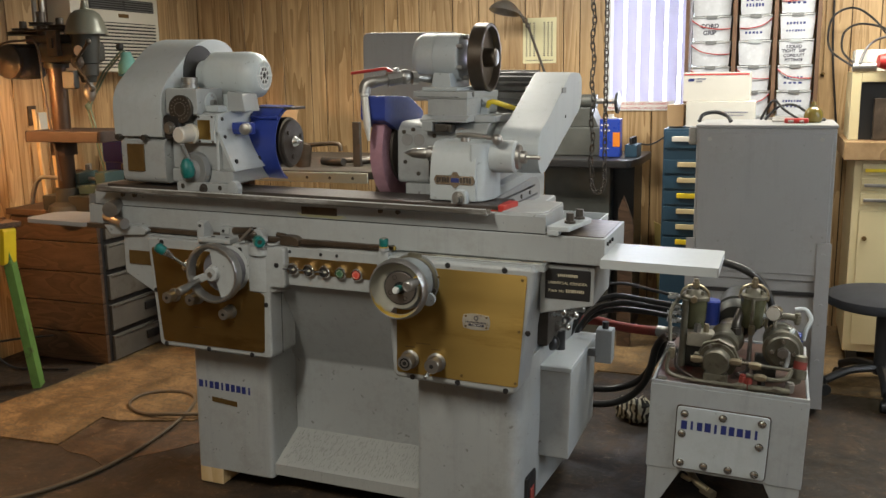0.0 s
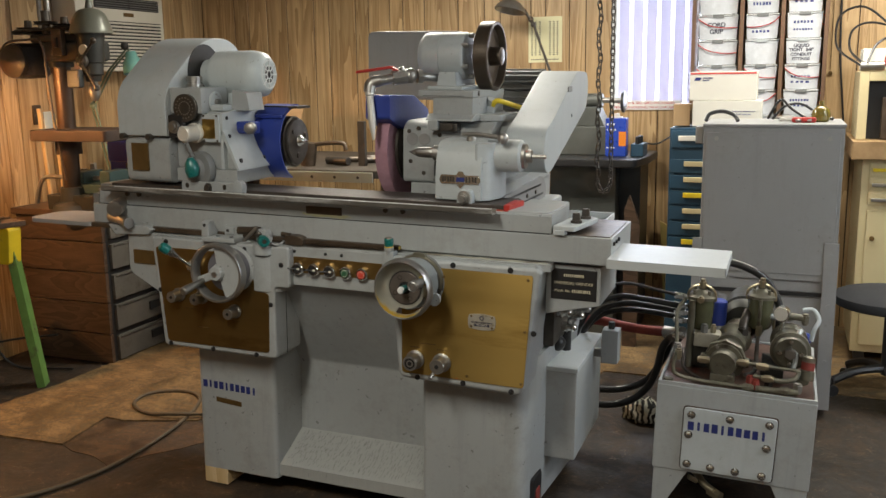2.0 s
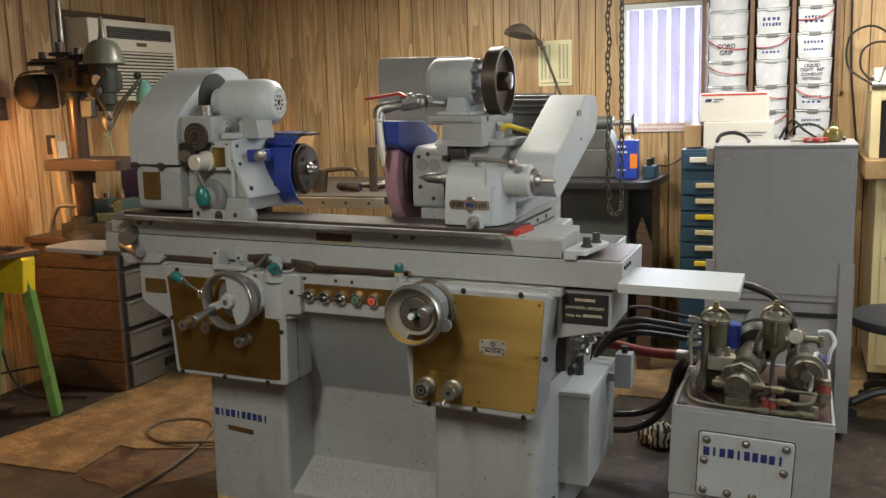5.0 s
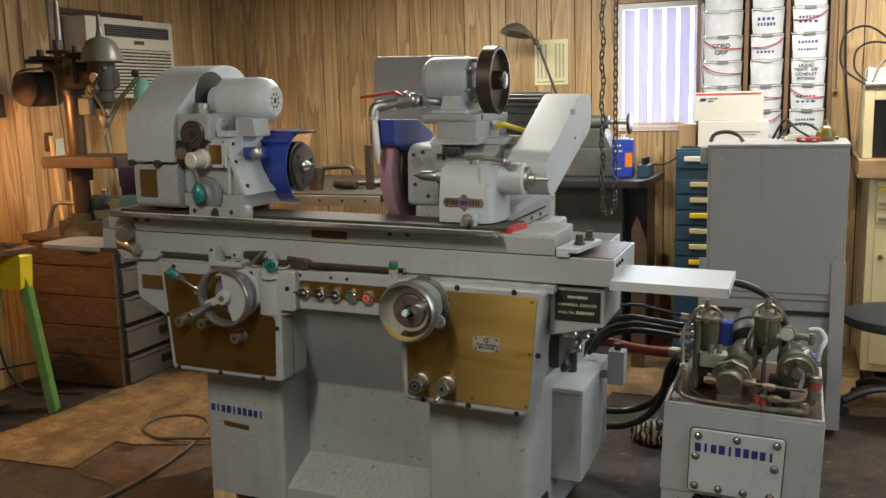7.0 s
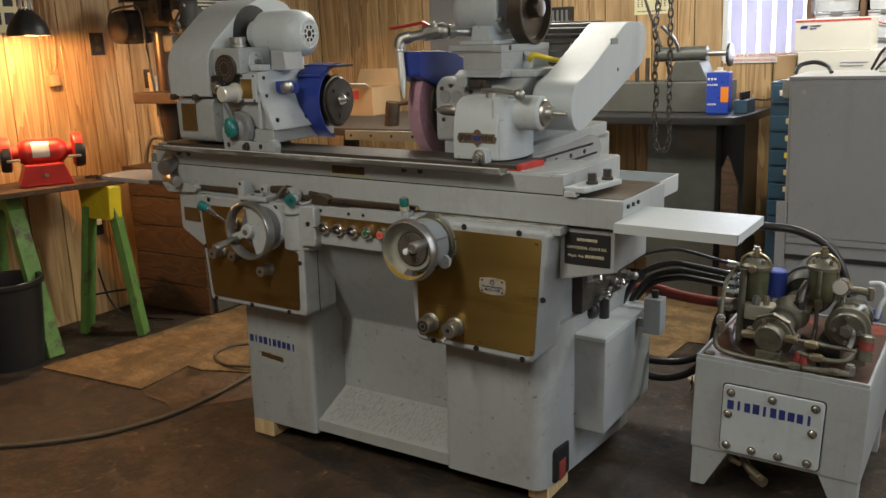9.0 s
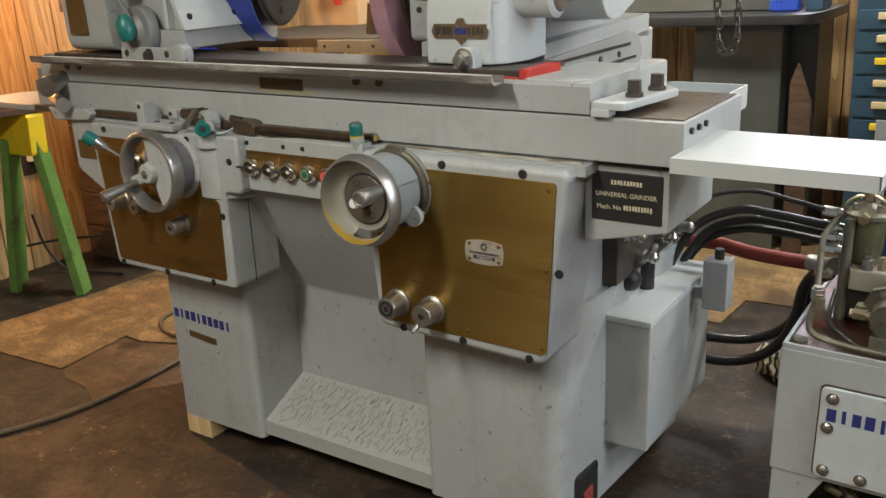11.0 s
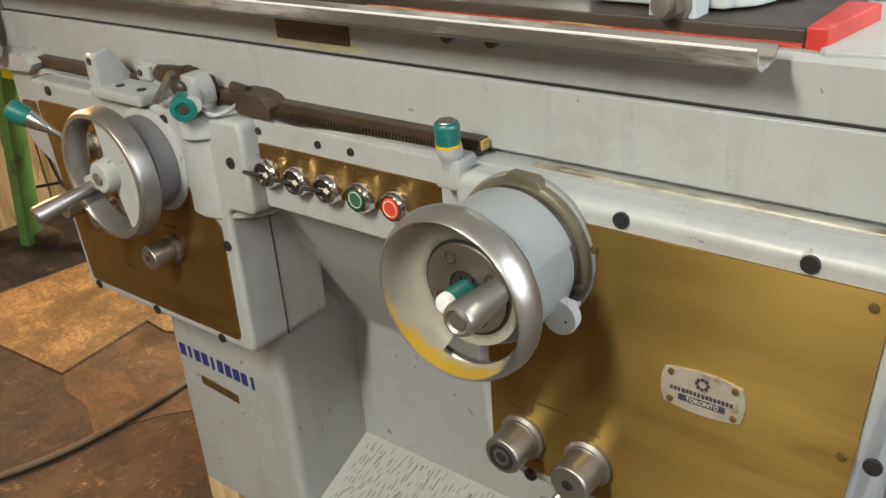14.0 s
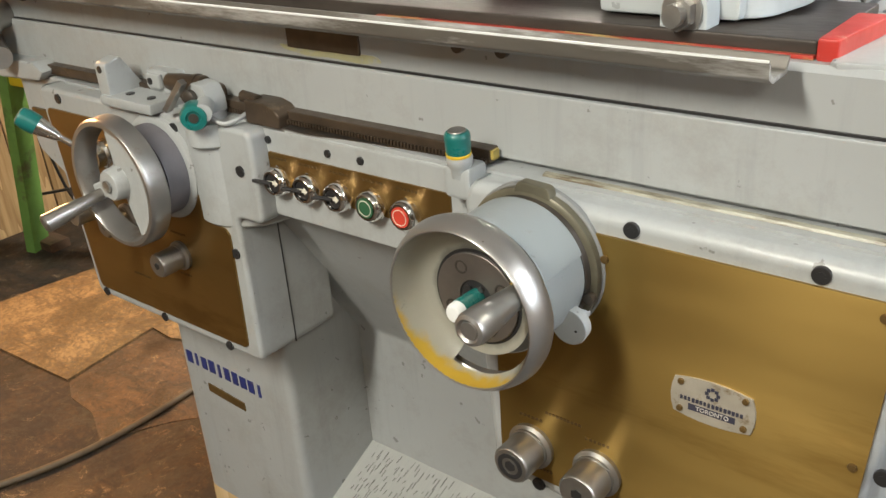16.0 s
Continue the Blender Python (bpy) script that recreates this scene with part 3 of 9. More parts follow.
# the notice along the bottom of the blind
sign = thing("window_sign", pose(0, YB - 0.016, 1.305), "white paper strip sign with red printed words", "sign")
bm = bmesh.new()
box(bm, -1.155, -0.745, 0, 0.002, -0.028, 0.028)
part("paper", bm, material("white_sign_paper", (0.84, 0.83, 0.80), 0.7, var=0.03), sign)
letters("lettering", "WE BUY & SELL USED MACHINERY", 0.0215, pose(-0.95, -0.0008, 0.012, 90, 0, 0), REDINK, sign, wide=1.05)
letters("lettering", "PRECISION SCRAPING ON ALL MACHINES", 0.0205, pose(-0.95, -0.0008, -0.014, 90, 0, 0), REDINK, sign, wide=1.0)

# wall panelling: random-width boards between dark grooves
BACKX = (-4.125, -3.858, -3.74, -3.591, -3.43, -3.219, -3.105, -2.902, -2.804, -2.649, -2.554, -2.400, -2.165, -1.987, -1.881, -1.679, -1.584, -1.432, -1.329, -1.165)
ALLX = list(BACKX) + [-0.605, -0.45, -0.30, -0.06, 0.05, 0.21, 0.36, 0.45, 0.67, 0.83, 1.05, 1.2, 1.36, 1.6, 1.75, 1.9, 2.1, 2.25, 2.395]


def board(wall, x0, x1, z0, z1, north=True):
    b = bmesh.new()
    if north:
        box(b, x0 + 0.003, x1 - 0.003, YB - 0.007, YB + 0.001, z0, z1, 0.0015, 1)
    else:
        box(b, XL - 0.001, XL + 0.007, x0 + 0.003, x1 - 0.003, z0, z1, 0.0015, 1)
    return part("panel_board", b, OAK, wall)


for a, b_ in zip(ALLX, ALLX[1:]):
    if a == -1.165:
        board(wall_back, -1.165, -0.88, 0.0, WZ0 - 0.015)
        board(wall_back, -0.88, -0.605, 0.0, WZ0 - 0.015)
        board(wall_back, -1.165, -0.605, WZ1 + 0.005, CEIL)
    else:
        board(wall_back, a, b_, 0.0, CEIL)
LEFTY = [YF, -1.2, -0.8, -0.4, 0.0, 0.4, 0.8, 1.15, 1.4, 1.62, 1.85, 2.05, 2.28, 2.45, 2.66, 2.85, 3.06, 3.257, 3.459, 3.583, 3.746, 3.929, 4.036, 4.25, 4.40, 4.66, 4.85, 5.05, 5.25, 5.456, 5.557, 5.682, YB - 0.008]
for a, b_ in zip(LEFTY, LEFTY[1:]):
    board(wall_left, a, b_, 0.0, CEIL, False)

# plywood sheets and a rusty plate on the floor
bm = bmesh.new()
prism(bm, [(-3.60, 2.872), (-2.915, 2.90), (-2.955, 3.21), (-2.85, 3.20), (-2.53, 3.31), (-2.45, 4.6), (-3.45, 4.6), (-3.50, 3.5)], "z", 0.0005, 0.008)
single("plywood_floor_sheet", bm, PLYFLOOR, "worn oil-stained plywood sheet lying on the floor", "floor sheet")
bm = bmesh.new()
prism(bm, rounded([(-2.908, 2.90), (-2.83, 2.86), (-2.71, 2.85), (-2.58, 2.79), (-2.50, 2.93), (-2.42, 3.02), (-2.30, 3.22), (-2.52, 3.30), (-2.85, 3.193), (-2.948, 3.203)], 0.012), "z", 0.0005, 0.0025)
single("steel_floor_plate", bm, RUST, "rusty thin steel plate lying on the floor", "floor plate")
bm = bmesh.new()
prism(bm, [(-1.42, 4.30), (-0.97, 4.28), (-0.95, 4.545), (1.6, 4.55), (1.6, YB - 0.02), (-1.42, YB - 0.02)], "z", 0.0005, 0.007)
single("plywood_floor_sheet", bm, PLYFLOOR, "worn tan plywood sheet under the chair and cabinets", "floor sheet")
# ---------- the grinder ----------
# the machine stands level on blocks while the floor drops a little: its own frame is turned against the room's
MACH = Matrix.Translation((-2.0, 2.8, 0.0)) @ Matrix.Rotation(radians(1.25), 4, "Y") @ Matrix.Translation((2.0, -2.8, -0.09))
grinder = thing("cylindrical_grinder", MACH, "large grey cylindrical grinder with brass panels, standing on wooden blocks", "grinding machine")
OCHRE = material("worn_yellow_paint", (0.60, 0.40, 0.03), 0.5, var=0.2, scale=40, dirt=(0.46, 0.44, 0.38), dirt_amount=0.12, dirt_scale=45)
TX = 0.0  # where the sliding table stands


def shift(p, d=TX):
    return (p[0] + d, p[1], p[2])


# base casting with the knee recess
bm = bmesh.new()
prism(bm, rounded([(-2.137, 2.80), (-1.812, 2.80), (-1.812, 3.45), (-2.137, 3.45)], 0.018), "z", 0.155, 0.70)
part("leg", bm, GREY, grinder)
bm = bmesh.new()
prism(bm, rounded([(-1.243, 2.80), (-0.885, 2.80), (-0.84, 3.45), (-1.243, 3.45)], [0.018, 0.05, 0.02, 0.02]), "z", 0.165, 0.70)
part("leg", bm, GREY, grinder)
bm = bmesh.new()
prism(bm, [(2.985, 0.19), (2.985, 0.555), (2.975, 0.575), (2.75, 0.925), (2.75, 1.045), (3.45, 1.045), (3.45, 0.19)], "x", -1.82, -1.235)
part("apron", bm, GREY, grinder)
bm = bmesh.new()
prism(bm, [(-2.44, 0.90), (-2.16, 0.90), (-2.16, 0.69), (-1.815, 0.69), (-1.815, 1.05), (-2.44, 1.05)], "y", 2.84, 3.45, 0.01)
part("bed", bm, GREY, grinder)
bm = bmesh.new()
prism(bm, [(-1.24, 0.69), (-0.888, 0.69), (-0.888, 0.915), (-0.79, 0.915), (-0.79, 1.05), (-1.24, 1.05)], "y", 2.84, 3.50, 0.008)
part("bed", bm, GREY, grinder)
bm = bmesh.new()
box(bm, -1.30, -1.0, 3.40, 3.72, 0.60, 1.13, 0.01)
part("rear_slide", bm, GREY, grinder)
bm = bmesh.new()
prism(bm, [(2.735, 1.03), (2.735, 1.0505), (2.772, 1.0505), (2.772, 1.0555), (2.85, 1.0555), (2.85, 1.03)], "x", -2.20, -0.80)
part("way_strip", bm, GREY, grinder)
bm = bmesh.new()
prism(bm, [(2.815, 0.165), (2.815, 0.207), (2.825, 0.21), (2.99, 0.288), (2.99, 0.25), (2.84, 0.165)], "x", -1.815, -1.240)
SLOTS = material("scored_paint_pan", (0.335, 0.345, 0.335), 0.5, var=0.05, stretch=(40, 2.2, 2.2), dirt=(0.10, 0.10, 0.09), dirt_amount=0.10, dirt_scale=4)
part("foot_pan", bm, SLOTS, grinder, "sloping foot pan with dark scratch marks")
bm = bmesh.new()
box(bm, -0.905, -0.866, 2.865, 2.975, 0.167, 0.285, 0.012)
part("foot_opening", bm, BLACK, grinder)
bm = bmesh.new()
box(bm, -0.89, -0.862, 2.885, 2.935, 0.172, 0.240, 0.006)
part("red_plug", bm, REDDULL, grinder, "red painted plug in the foot opening")
bm = bmesh.new()
rs = random.Random(8)
for k in range(330):
    u, v0 = -1.79 + 0.0096 * (k % 55) + rs.uniform(-0.004, 0.004), 2.836 + 0.0245 * (k // 55) + rs.uniform(-0.010, 0.010)
    v1 = min(v0 + rs.uniform(0.004, 0.022), 2.98)
    dz = 0.078 / 0.165
    w = rs.uniform(0.0004, 0.0010)
    s0, s1 = 0.2106 + (v0 - 2.825) * dz, 0.2106 + (v1 - 2.825) * dz
    sk = rs.uniform(0.000, 0.003)
    f = [bm.verts.new(p) for p in ((u, v0, s0), (u + w, v0, s0), (u + w + sk, v1, s1), (u + sk, v1, s1))]
    g = [bm.verts.new(v.co + Vector((0, -0.0006, 0.0012))) for v in f]
    bm.faces.new(g)
    for i in range(4):
        bm.faces.new((f[i], f[(i + 1) % 4], g[(i + 1) % 4], g[i]))
tagged(part("scratch", bm, material("scratch_grey", (0.19, 0.19, 0.18), 0.6), grinder, "dark scratches on the foot pan"), kind="stuff")


def control_housing(name, poly, y0, y1, corner=0.024, rim=0.015):
    """A cast housing with a rounded front rim."""
    b = bmesh.new()
    prism(b, rounded(poly, corner), "y", y0, y1, rim, 4)
    return part(name, b, GREY, grinder)


def screws(parent, spots, y, r=0.0085, mat=BLACK):
    for x, z in spots:
        b = bmesh.new()
        cyl(b, (x, y + 0.002, z), (x, y - 0.003, z), r, seg=14, bevel=0.001)
        cyl(b, (x, y - 0.003, z), (x, y - 0.0035, z), r * 0.5, seg=6)
        part("screw", b, mat, parent)


# left control housing
lh = control_housing("control_housing", [(-2.236, 1.047), (-2.203, 0.652), (-1.741, 0.652), (-1.741, 0.905), (-1.682, 0.905), (-1.682, 1.047)], 2.702, 2.87, 0.016, 0.008)
bm = bmesh.new()
prism(bm, rounded([(-2.216, 1.012), (-2.184, 0.672), (-1.768, 0.672), (-1.762, 0.878), (-1.80, 0.890), (-1.87, 1.012)], 0.012), "y", 2.6985, 2.703)
part("brass_panel", bm, OLDBRASS, lh, "engraved brown patinated brass control panel")
screws(lh, ((-2.175, 0.661), (-1.996, 0.660), (-1.820, 0.659), (-1.757, 0.843), (-2.207, 0.856), (-2.173, 1.032), (-1.712, 0.985), (-1.853, 1.028)), 2.702)
bm = bmesh.new()
prism(bm, [(2.7745, 0.655), (2.7745, 1.042), (2.7765, 1.042), (2.7765, 0.655)], "x", -1.7425, -1.7402)
part("joint_seam", bm, BLACK, lh)
# rounded boss with the lever knob
bm = bmesh.new()
lathe(bm, (-1.79, 2.782, 0.885), (-1.79, 2.782, 1.2), [(0, 0), (0, 0.084), (0.004, 0.088), (0.15, 0.088), (0.160, 0.084), (0.165, 0.076), (0.166, 0)], 56)
lathe(bm, (-1.783, 2.722, 1.012), (-1.783, 2.722, 1.2), [(0, 0), (0.0, 0.036), (0.004, 0.041), (0.030, 0.041), (0.036, 0.036), (0.037, 0)], 36)
part("boss", bm, GREY, lh)
bm = bmesh.new()
cyl(bm, (-1.7830, 2.72, 1.045), (-1.7830, 2.72, 1.062), 0.026, 0.022, 20, 0.002)
prism(bm, rounded([(-1.8080, 1.058), (-1.7620, 1.058), (-1.7620, 1.080), (-1.7720, 1.100), (-1.7980, 1.102), (-1.8080, 1.092)], 0.006), "y", 2.705, 2.738, 0.003)
cyl(bm, (-1.7700, 2.705, 1.074), (-1.7440, 2.680, 1.072), 0.013, seg=16)
tube(bm, [(-1.7560, 2.70, 1.060), (-1.7300, 2.70, 1.053), (-1.7180, 2.715, 1.056), (-1.7180, 2.735, 1.060)], 0.0035)
dl = part("detent_lever", bm, GREY, lh)
bm = bmesh.new()
lathe(bm, (-1.7940, 2.702, 1.083), (-1.7920, 2.690, 1.083), [(0, 0), (0, 0.011), (0.008, 0.011), (0.010, 0.008), (0.010, 0.0)], 16)
part("pivot_screw", bm, DARK, dl)
bm = bmesh.new()
prism(bm, [(-1.8530, 1.060), (-1.8440, 1.056), (-1.7930, 1.104), (-1.8010, 1.110)], "y", 2.688, 2.699, 0.001)
part("pointer_blade", bm, DULL, dl)
bm = bmesh.new()
lathe(bm, (-1.7780, 2.694, 1.068), (-1.7490, 2.666, 1.066), [(0.004, 0), (0.004, 0.014), (0.010, 0.0190), (0.030, 0.0198), (0.036, 0.0175), (0.037, 0.011), (0.034, 0.0095), (0.034, 0.0)], 28)
tk = part("teal_knob", bm, TEAL, lh, "teal plastic knob with a dark centre")
bm = bmesh.new()
lathe(bm, (-1.7780, 2.694, 1.068), (-1.7490, 2.666, 1.066), [(0.0345, 0), (0.0345, 0.007), (0.036, 0.0065), (0.036, 0)], 16)
part("knob_screw", bm, DARK, dl)
# angle bracket on top
bm = bmesh.new()
box(bm, -2.0130, -1.8800, 2.685, 2.775, 1.046, 1.064, 0.005)
prism(bm, rounded([(2.69, 1.055), (2.69, 1.112), (2.72, 1.120), (2.745, 1.08), (2.76, 1.06)], 0.006), "x", -2.0160, -1.9860, 0.004)
box(bm, -1.9580, -1.8830, 2.740, 2.778, 1.06, 1.098, 0.006)
box(bm, -1.9480, -1.9130, 2.732, 2.742, 1.070, 1.094, 0.004)
sbk = part("stop_bracket", bm, GREY, lh)
for c, w, r in (((-2.0010, 2.691, 1.103), (0, -1, 0), 0.006), ((-1.9360, 2.732, 1.082), (0, -1, 0), 0.0055), ((-1.9630, 2.71, 1.064), (0, 0, 1), 0.007), ((-1.9080, 2.71, 1.064), (0, 0, 1), 0.007)):
    bm = bmesh.new()
    cyl(bm, Vector(c) - 0.001 * Vector(w), Vector(c) + 0.002 * Vector(w), r, seg=12)
    part("screw", bm, BLACK, sbk)

# right control housing
rh = control_housing("control_housing", [(-1.318, 1.047), (-1.288, 0.646), (-0.874, 0.634), (-0.818, 1.047)], 2.702, 2.88)
bm = bmesh.new()
prism(bm, rounded([(-1.272, 0.668), (-0.866, 0.664), (-0.843, 1.022), (-1.272, 1.022)], 0.010), "y", 2.6985, 2.703)
rbrass = part("brass_panel", bm, BRASS, rh, "stained brass control panel with bright streaks")
screws(rh, ((-1.100, 1.034), (-0.915, 1.033), (-0.838, 0.842), (-1.219, 0.655), (-1.064, 0.655), (-0.905, 0.648)), 2.702, 0.009)
screws(rh, ((-1.128, 0.996), (-0.858, 1.008), (-0.865, 0.845), (-0.874, 0.678), (-1.05, 0.682)), 2.6985, 0.0045, BRONZE)
# maker's plate
bm = bmesh.new()
prism(bm, [(-1.044 + 0.082 * u - 0.004 * (1 - (2 * v - 1) ** 2) * (1 if u < 0.5 else -1), 0.842 + 0.042 * v + 0.005 * (1 - (2 * u - 1) ** 2) * (1 if v > 0.5 else -1))
           for u, v in [(k / 6, 0) for k in range(6)] + [(1, k / 4) for k in range(4)] + [(1 - k / 6, 1) for k in range(6)] + [(0, 1 - k / 4) for k in range(4)]], "y", 2.6965, 2.699)
plate = part("makers_plate", bm, material("worn_plate_metal", (0.40, 0.37, 0.31), 0.42, metal=0.35, var=0.2, scale=30, dirt=(0.20, 0.15, 0.08), dirt_amount=0.3, dirt_scale=50), rbrass, "worn silver makers plate")
screws(rbrass, ((-1.037, 0.880), (-0.969, 0.880), (-1.037, 0.847), (-0.969, 0.847)), 2.6968, 0.0036, BRONZE)
bm = bmesh.new()
bars(bm, -1.037, -0.969, 0.861, 0.005, 2.6963, 16, 4)
for k in range(8):
    a = k * math.pi / 4
    box(bm, -1.003 + 0.006 * math.cos(a) - 0.0018, -1.003 + 0.006 * math.cos(a) + 0.0018, 2.6957, 2.6967, 0.875 + 0.006 * math.sin(a) - 0.0018, 0.875 + 0.006 * math.sin(a) + 0.0018)
box(bm, -1.028, -0.978, 2.6959, 2.6967, 0.8485, 0.8560)
tagged(part("print", bm, INK, rbrass), kind="stuff")
letters("lettering", "TORONTO", 0.0070, pose(-1.002, 2.6957, 0.8522, 90, 0, 0), SILVER, rbrass, 0.0003)


def knurled_knob(x, y, z, r=0.031, parent=None, ring=False):
    b = bmesh.new()
    lathe(b, (x, y, z), (x, y - 1, z), [(0, 0), (0, r * 0.98), (0.006, r), (0.009, r * 0.86), (0.012, r * 0.86), (0.012, r * 0.8), (0.046, r * 0.8), (0.049, r * 0.72), (0.049, 0)], 28)
    k = part("control_knob", b, DULL, parent, "knurled steel control knob")
    b = bmesh.new()
    cyl(b, (x, y - 0.0488, z), (x, y - 0.0502, z), r * 0.24, seg=6)
    part("socket_screw", b, BLACK, k)
    if ring:
        b = bmesh.new()
        lathe(b, (x, y - 0.0490, z), (x, y - 1, z), [(0, r * 0.38), (0.0012, r * 0.38), (0.0012, r * 0.56), (0, r * 0.56)], 28)
        part("ring_mark", b, BLACK, k)
    return k


knurled_knob(-1.225, 2.6985, 0.716, 0.031, rh, True)
knurled_knob(-1.134, 2.6985, 0.716, 0.031, rh)
bm = bmesh.new()
cyl(bm, (-1.145, 2.665, 0.697), (-1.152, 2.640, 0.680), 0.006, seg=10)
part("knob_pin", bm, DULL, rh)
for x, z in ((-2.125, 0.846), (-2.030, 0.846), (-1.897, 0.808)):
    knurled_knob(x, 2.6985, z, 0.025, lh)

# push-button panel between the housings
bm = bmesh.new()
prism(bm, rounded([(-1.681, 0.917), (-1.31, 0.917), (-1.31, 1.050), (-1.681, 1.050)], 0.008), "y", 2.712, 2.80, 0.005)
bp = part("button_panel", bm, GREY, grinder)
bm = bmesh.new()
prism(bm, rounded([(-1.668, 0.962), (-1.345, 0.962), (-1.345, 1.016), (-1.668, 1.016)], 0.004), "y", 2.7095, 2.713)
part("brass_panel", bm, OLDBRASS, bp, "brass legend strip")
screws(bp, ((-1.665, 1.033), (-1.549, 1.032), (-1.490, 1.032)), 2.712, 0.0055)
for k in range(5):
    x, z = -1.647 + 0.0588 * k, 0.978
    b = bmesh.new()
    cyl(b, (x, 2.711, z), (x, 2.703, z), 0.0225, seg=8, bevel=0.0012)
    lathe(b, (x, 2.703, z), (x, 2.0, z), [(0, 0.0215), (0.006, 0.0210), (0.010, 0.0195), (0.0125, 0.0170), (0.0125, 0.0148), (0.006, 0.0140)], 32)
    btn = part("push_button", b, CHROME, bp, ("chrome selector switch with a black lever", "chrome selector switch with a black lever", "chrome selector switch with a black lever", "green push button in a chrome ring", "red push button in a chrome ring")[k])
    b = bmesh.new()
    cyl(b, (x, 2.700, z), (x, 2.6930 if k < 3 else 2.6895, z), 0.0138, seg=28, bevel=0.0012)
    part("cap", b, (BLACK, BLACK, BLACK, material("green_button", (0.03, 0.10, 0.05), 0.4, var=0.05), material("red_button", (0.52, 0.055, 0.035), 0.4, var=0.05))[k], btn)
    if k < 3:
        b = bmesh.new()
        tube(b, [(x, 2.689, z), (x - 0.012, 2.687, z + 0.001), (x - 0.030, 2.683, z + 0.001 * (2 - k))], 0.0030, 8, 3)
        part("switch_lever", b, BLACK, btn)
        b = bmesh.new()
        prism(b, [(x - 0.010, z - 0.0018), (x + 0.004, z - 0.0026), (x + 0.004, z - 0.0052), (x + 0.0105, z), (x + 0.004, z + 0.0052), (x + 0.004, z + 0.0026), (x - 0.010, z + 0.0018)], "y", 2.6922, 2.6932)
        part("pointer", b, IVORY, btn)
    else:
        b = bmesh.new()
        lathe(b, (x, 2.6897, z), (x, 2.0, z), [(0, 0.0098), (0.0006, 0.0100), (0.0006, 0.0108), (0, 0.0110)], 28)
        part("cap_ring", b, IVORY, btn)
    b = bmesh.new()
    bars(b, x - 0.018, x + 0.018, 1.008, 0.0035, 2.7093, 6, k + 2)
    part("legend", b, BRONZE, bp)

# the panel lies a little behind the housings
for ob in (bp, *bp.children_recursive):
    ob.data.transform(Matrix(((1.0077, 0, 0, 0.001), (0, 1, 0, 0.02), (0, 0, 1.0077, -0.01224), (0, 0, 0, 1))))

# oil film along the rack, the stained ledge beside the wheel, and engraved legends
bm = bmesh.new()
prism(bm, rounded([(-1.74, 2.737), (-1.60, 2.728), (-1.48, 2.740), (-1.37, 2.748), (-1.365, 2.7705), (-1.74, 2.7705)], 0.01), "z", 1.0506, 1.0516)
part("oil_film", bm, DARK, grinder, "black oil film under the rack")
bm = bmesh.new()
prism(bm, [(2.7485, 1.0502), (2.7485, 1.0512), (2.750, 1.0532), (2.756, 1.0542), (2.756, 1.0502)], "x", -1.235, -0.815)
LEDGE = material("yellowed_ledge", (0.30, 0.295, 0.235), 0.38, var=0.25, scale=14, stretch=(1, 6, 6), dirt=(0.085, 0.06, 0.028), dirt_amount=0.68, dirt_scale=13)
part("stained_ledge", bm, LEDGE, grinder, "yellowed oily ledge under the table")
for k, (own, x, z, w) in enumerate(((rh, -1.225, 0.757, 0.034), (rh, -1.134, 0.757, 0.034), (rh, -1.18, 0.772, 0.05), (rh, -1.21, 0.684, 0.03), (lh, -1.897, 0.846, 0.04), (lh, -1.897, 0.772, 0.03), (lh, -2.125, 0.882, 0.03), (lh, -2.030, 0.882, 0.03), (lh, -2.08, 0.80, 0.05), (lh, -2.03, 0.735, 0.05))):
    bm = bmesh.new()
    bars(bm, x - w / 2, x + w / 2, z, 0.0036, 2.6983, max(4, int(w / 0.005)), k + 20)
    tagged(part("legend", bm, BRONZE, own), kind="stuff")

# directional lever beside the large wheel
bm = bmesh.new()
box(bm, -1.342, -1.302, 2.702, 2.74, 1.02, 1.062, 0.008)
lathe(bm, (-1.321, 2.712, 1.048), (-1.317, 2.702, 1.12), [(0, 0), (0, 0.012), (0.010, 0.0115), (0.016, 0.0150), (0.024, 0.0155), (0.030, 0.0135), (0.030, 0)], 24)
lev = part("feed_lever", bm, GREY, grinder)
bm = bmesh.new()
lathe(bm, (-1.3195, 2.7075, 1.0775), (-1.317, 2.702, 1.15), [(0, 0), (0, 0.0140), (0.020, 0.0152), (0.024, 0.0142), (0.026, 0.012), (0.0265, 0)], 28)
part("teal_knob", bm, TEAL, lev, "teal plastic lever knob")
bm = bmesh.new()
lathe(bm, (-1.3195, 2.7075, 1.0775), (-1.317, 2.702, 1.15), [(0.0266, 0), (0.0266, 0.0108), (0.0276, 0.0100), (0.0278, 0)], 24)
part("knob_cap", bm, DULL, lev)
bm = bmesh.new()
lathe(bm, (-1.3195, 2.7075, 1.0765), (-1.317, 2.702, 1.15), [(-0.002, 0), (-0.002, 0.0146), (0.0015, 0.0150), (0.002, 0)], 24)
part("worn_collar", bm, OCHRE, lev)

# large cross-feed handwheel
HX, HZ, HR = -1.2137, 0.977, 0.0955
OLIVE = material("worn_olive_ring", (0.125, 0.115, 0.082), 0.45, metal=0.4, var=0.3, scale=14, dirt=(0.30, 0.25, 0.11), dirt_amount=0.18, dirt_scale=18)
DRUM = material("drum_enamel", (0.245, 0.27, 0.28), 0.32, var=0.06, scale=5, dirt=(0.20, 0.20, 0.18), dirt_amount=0.12, dirt_scale=6)


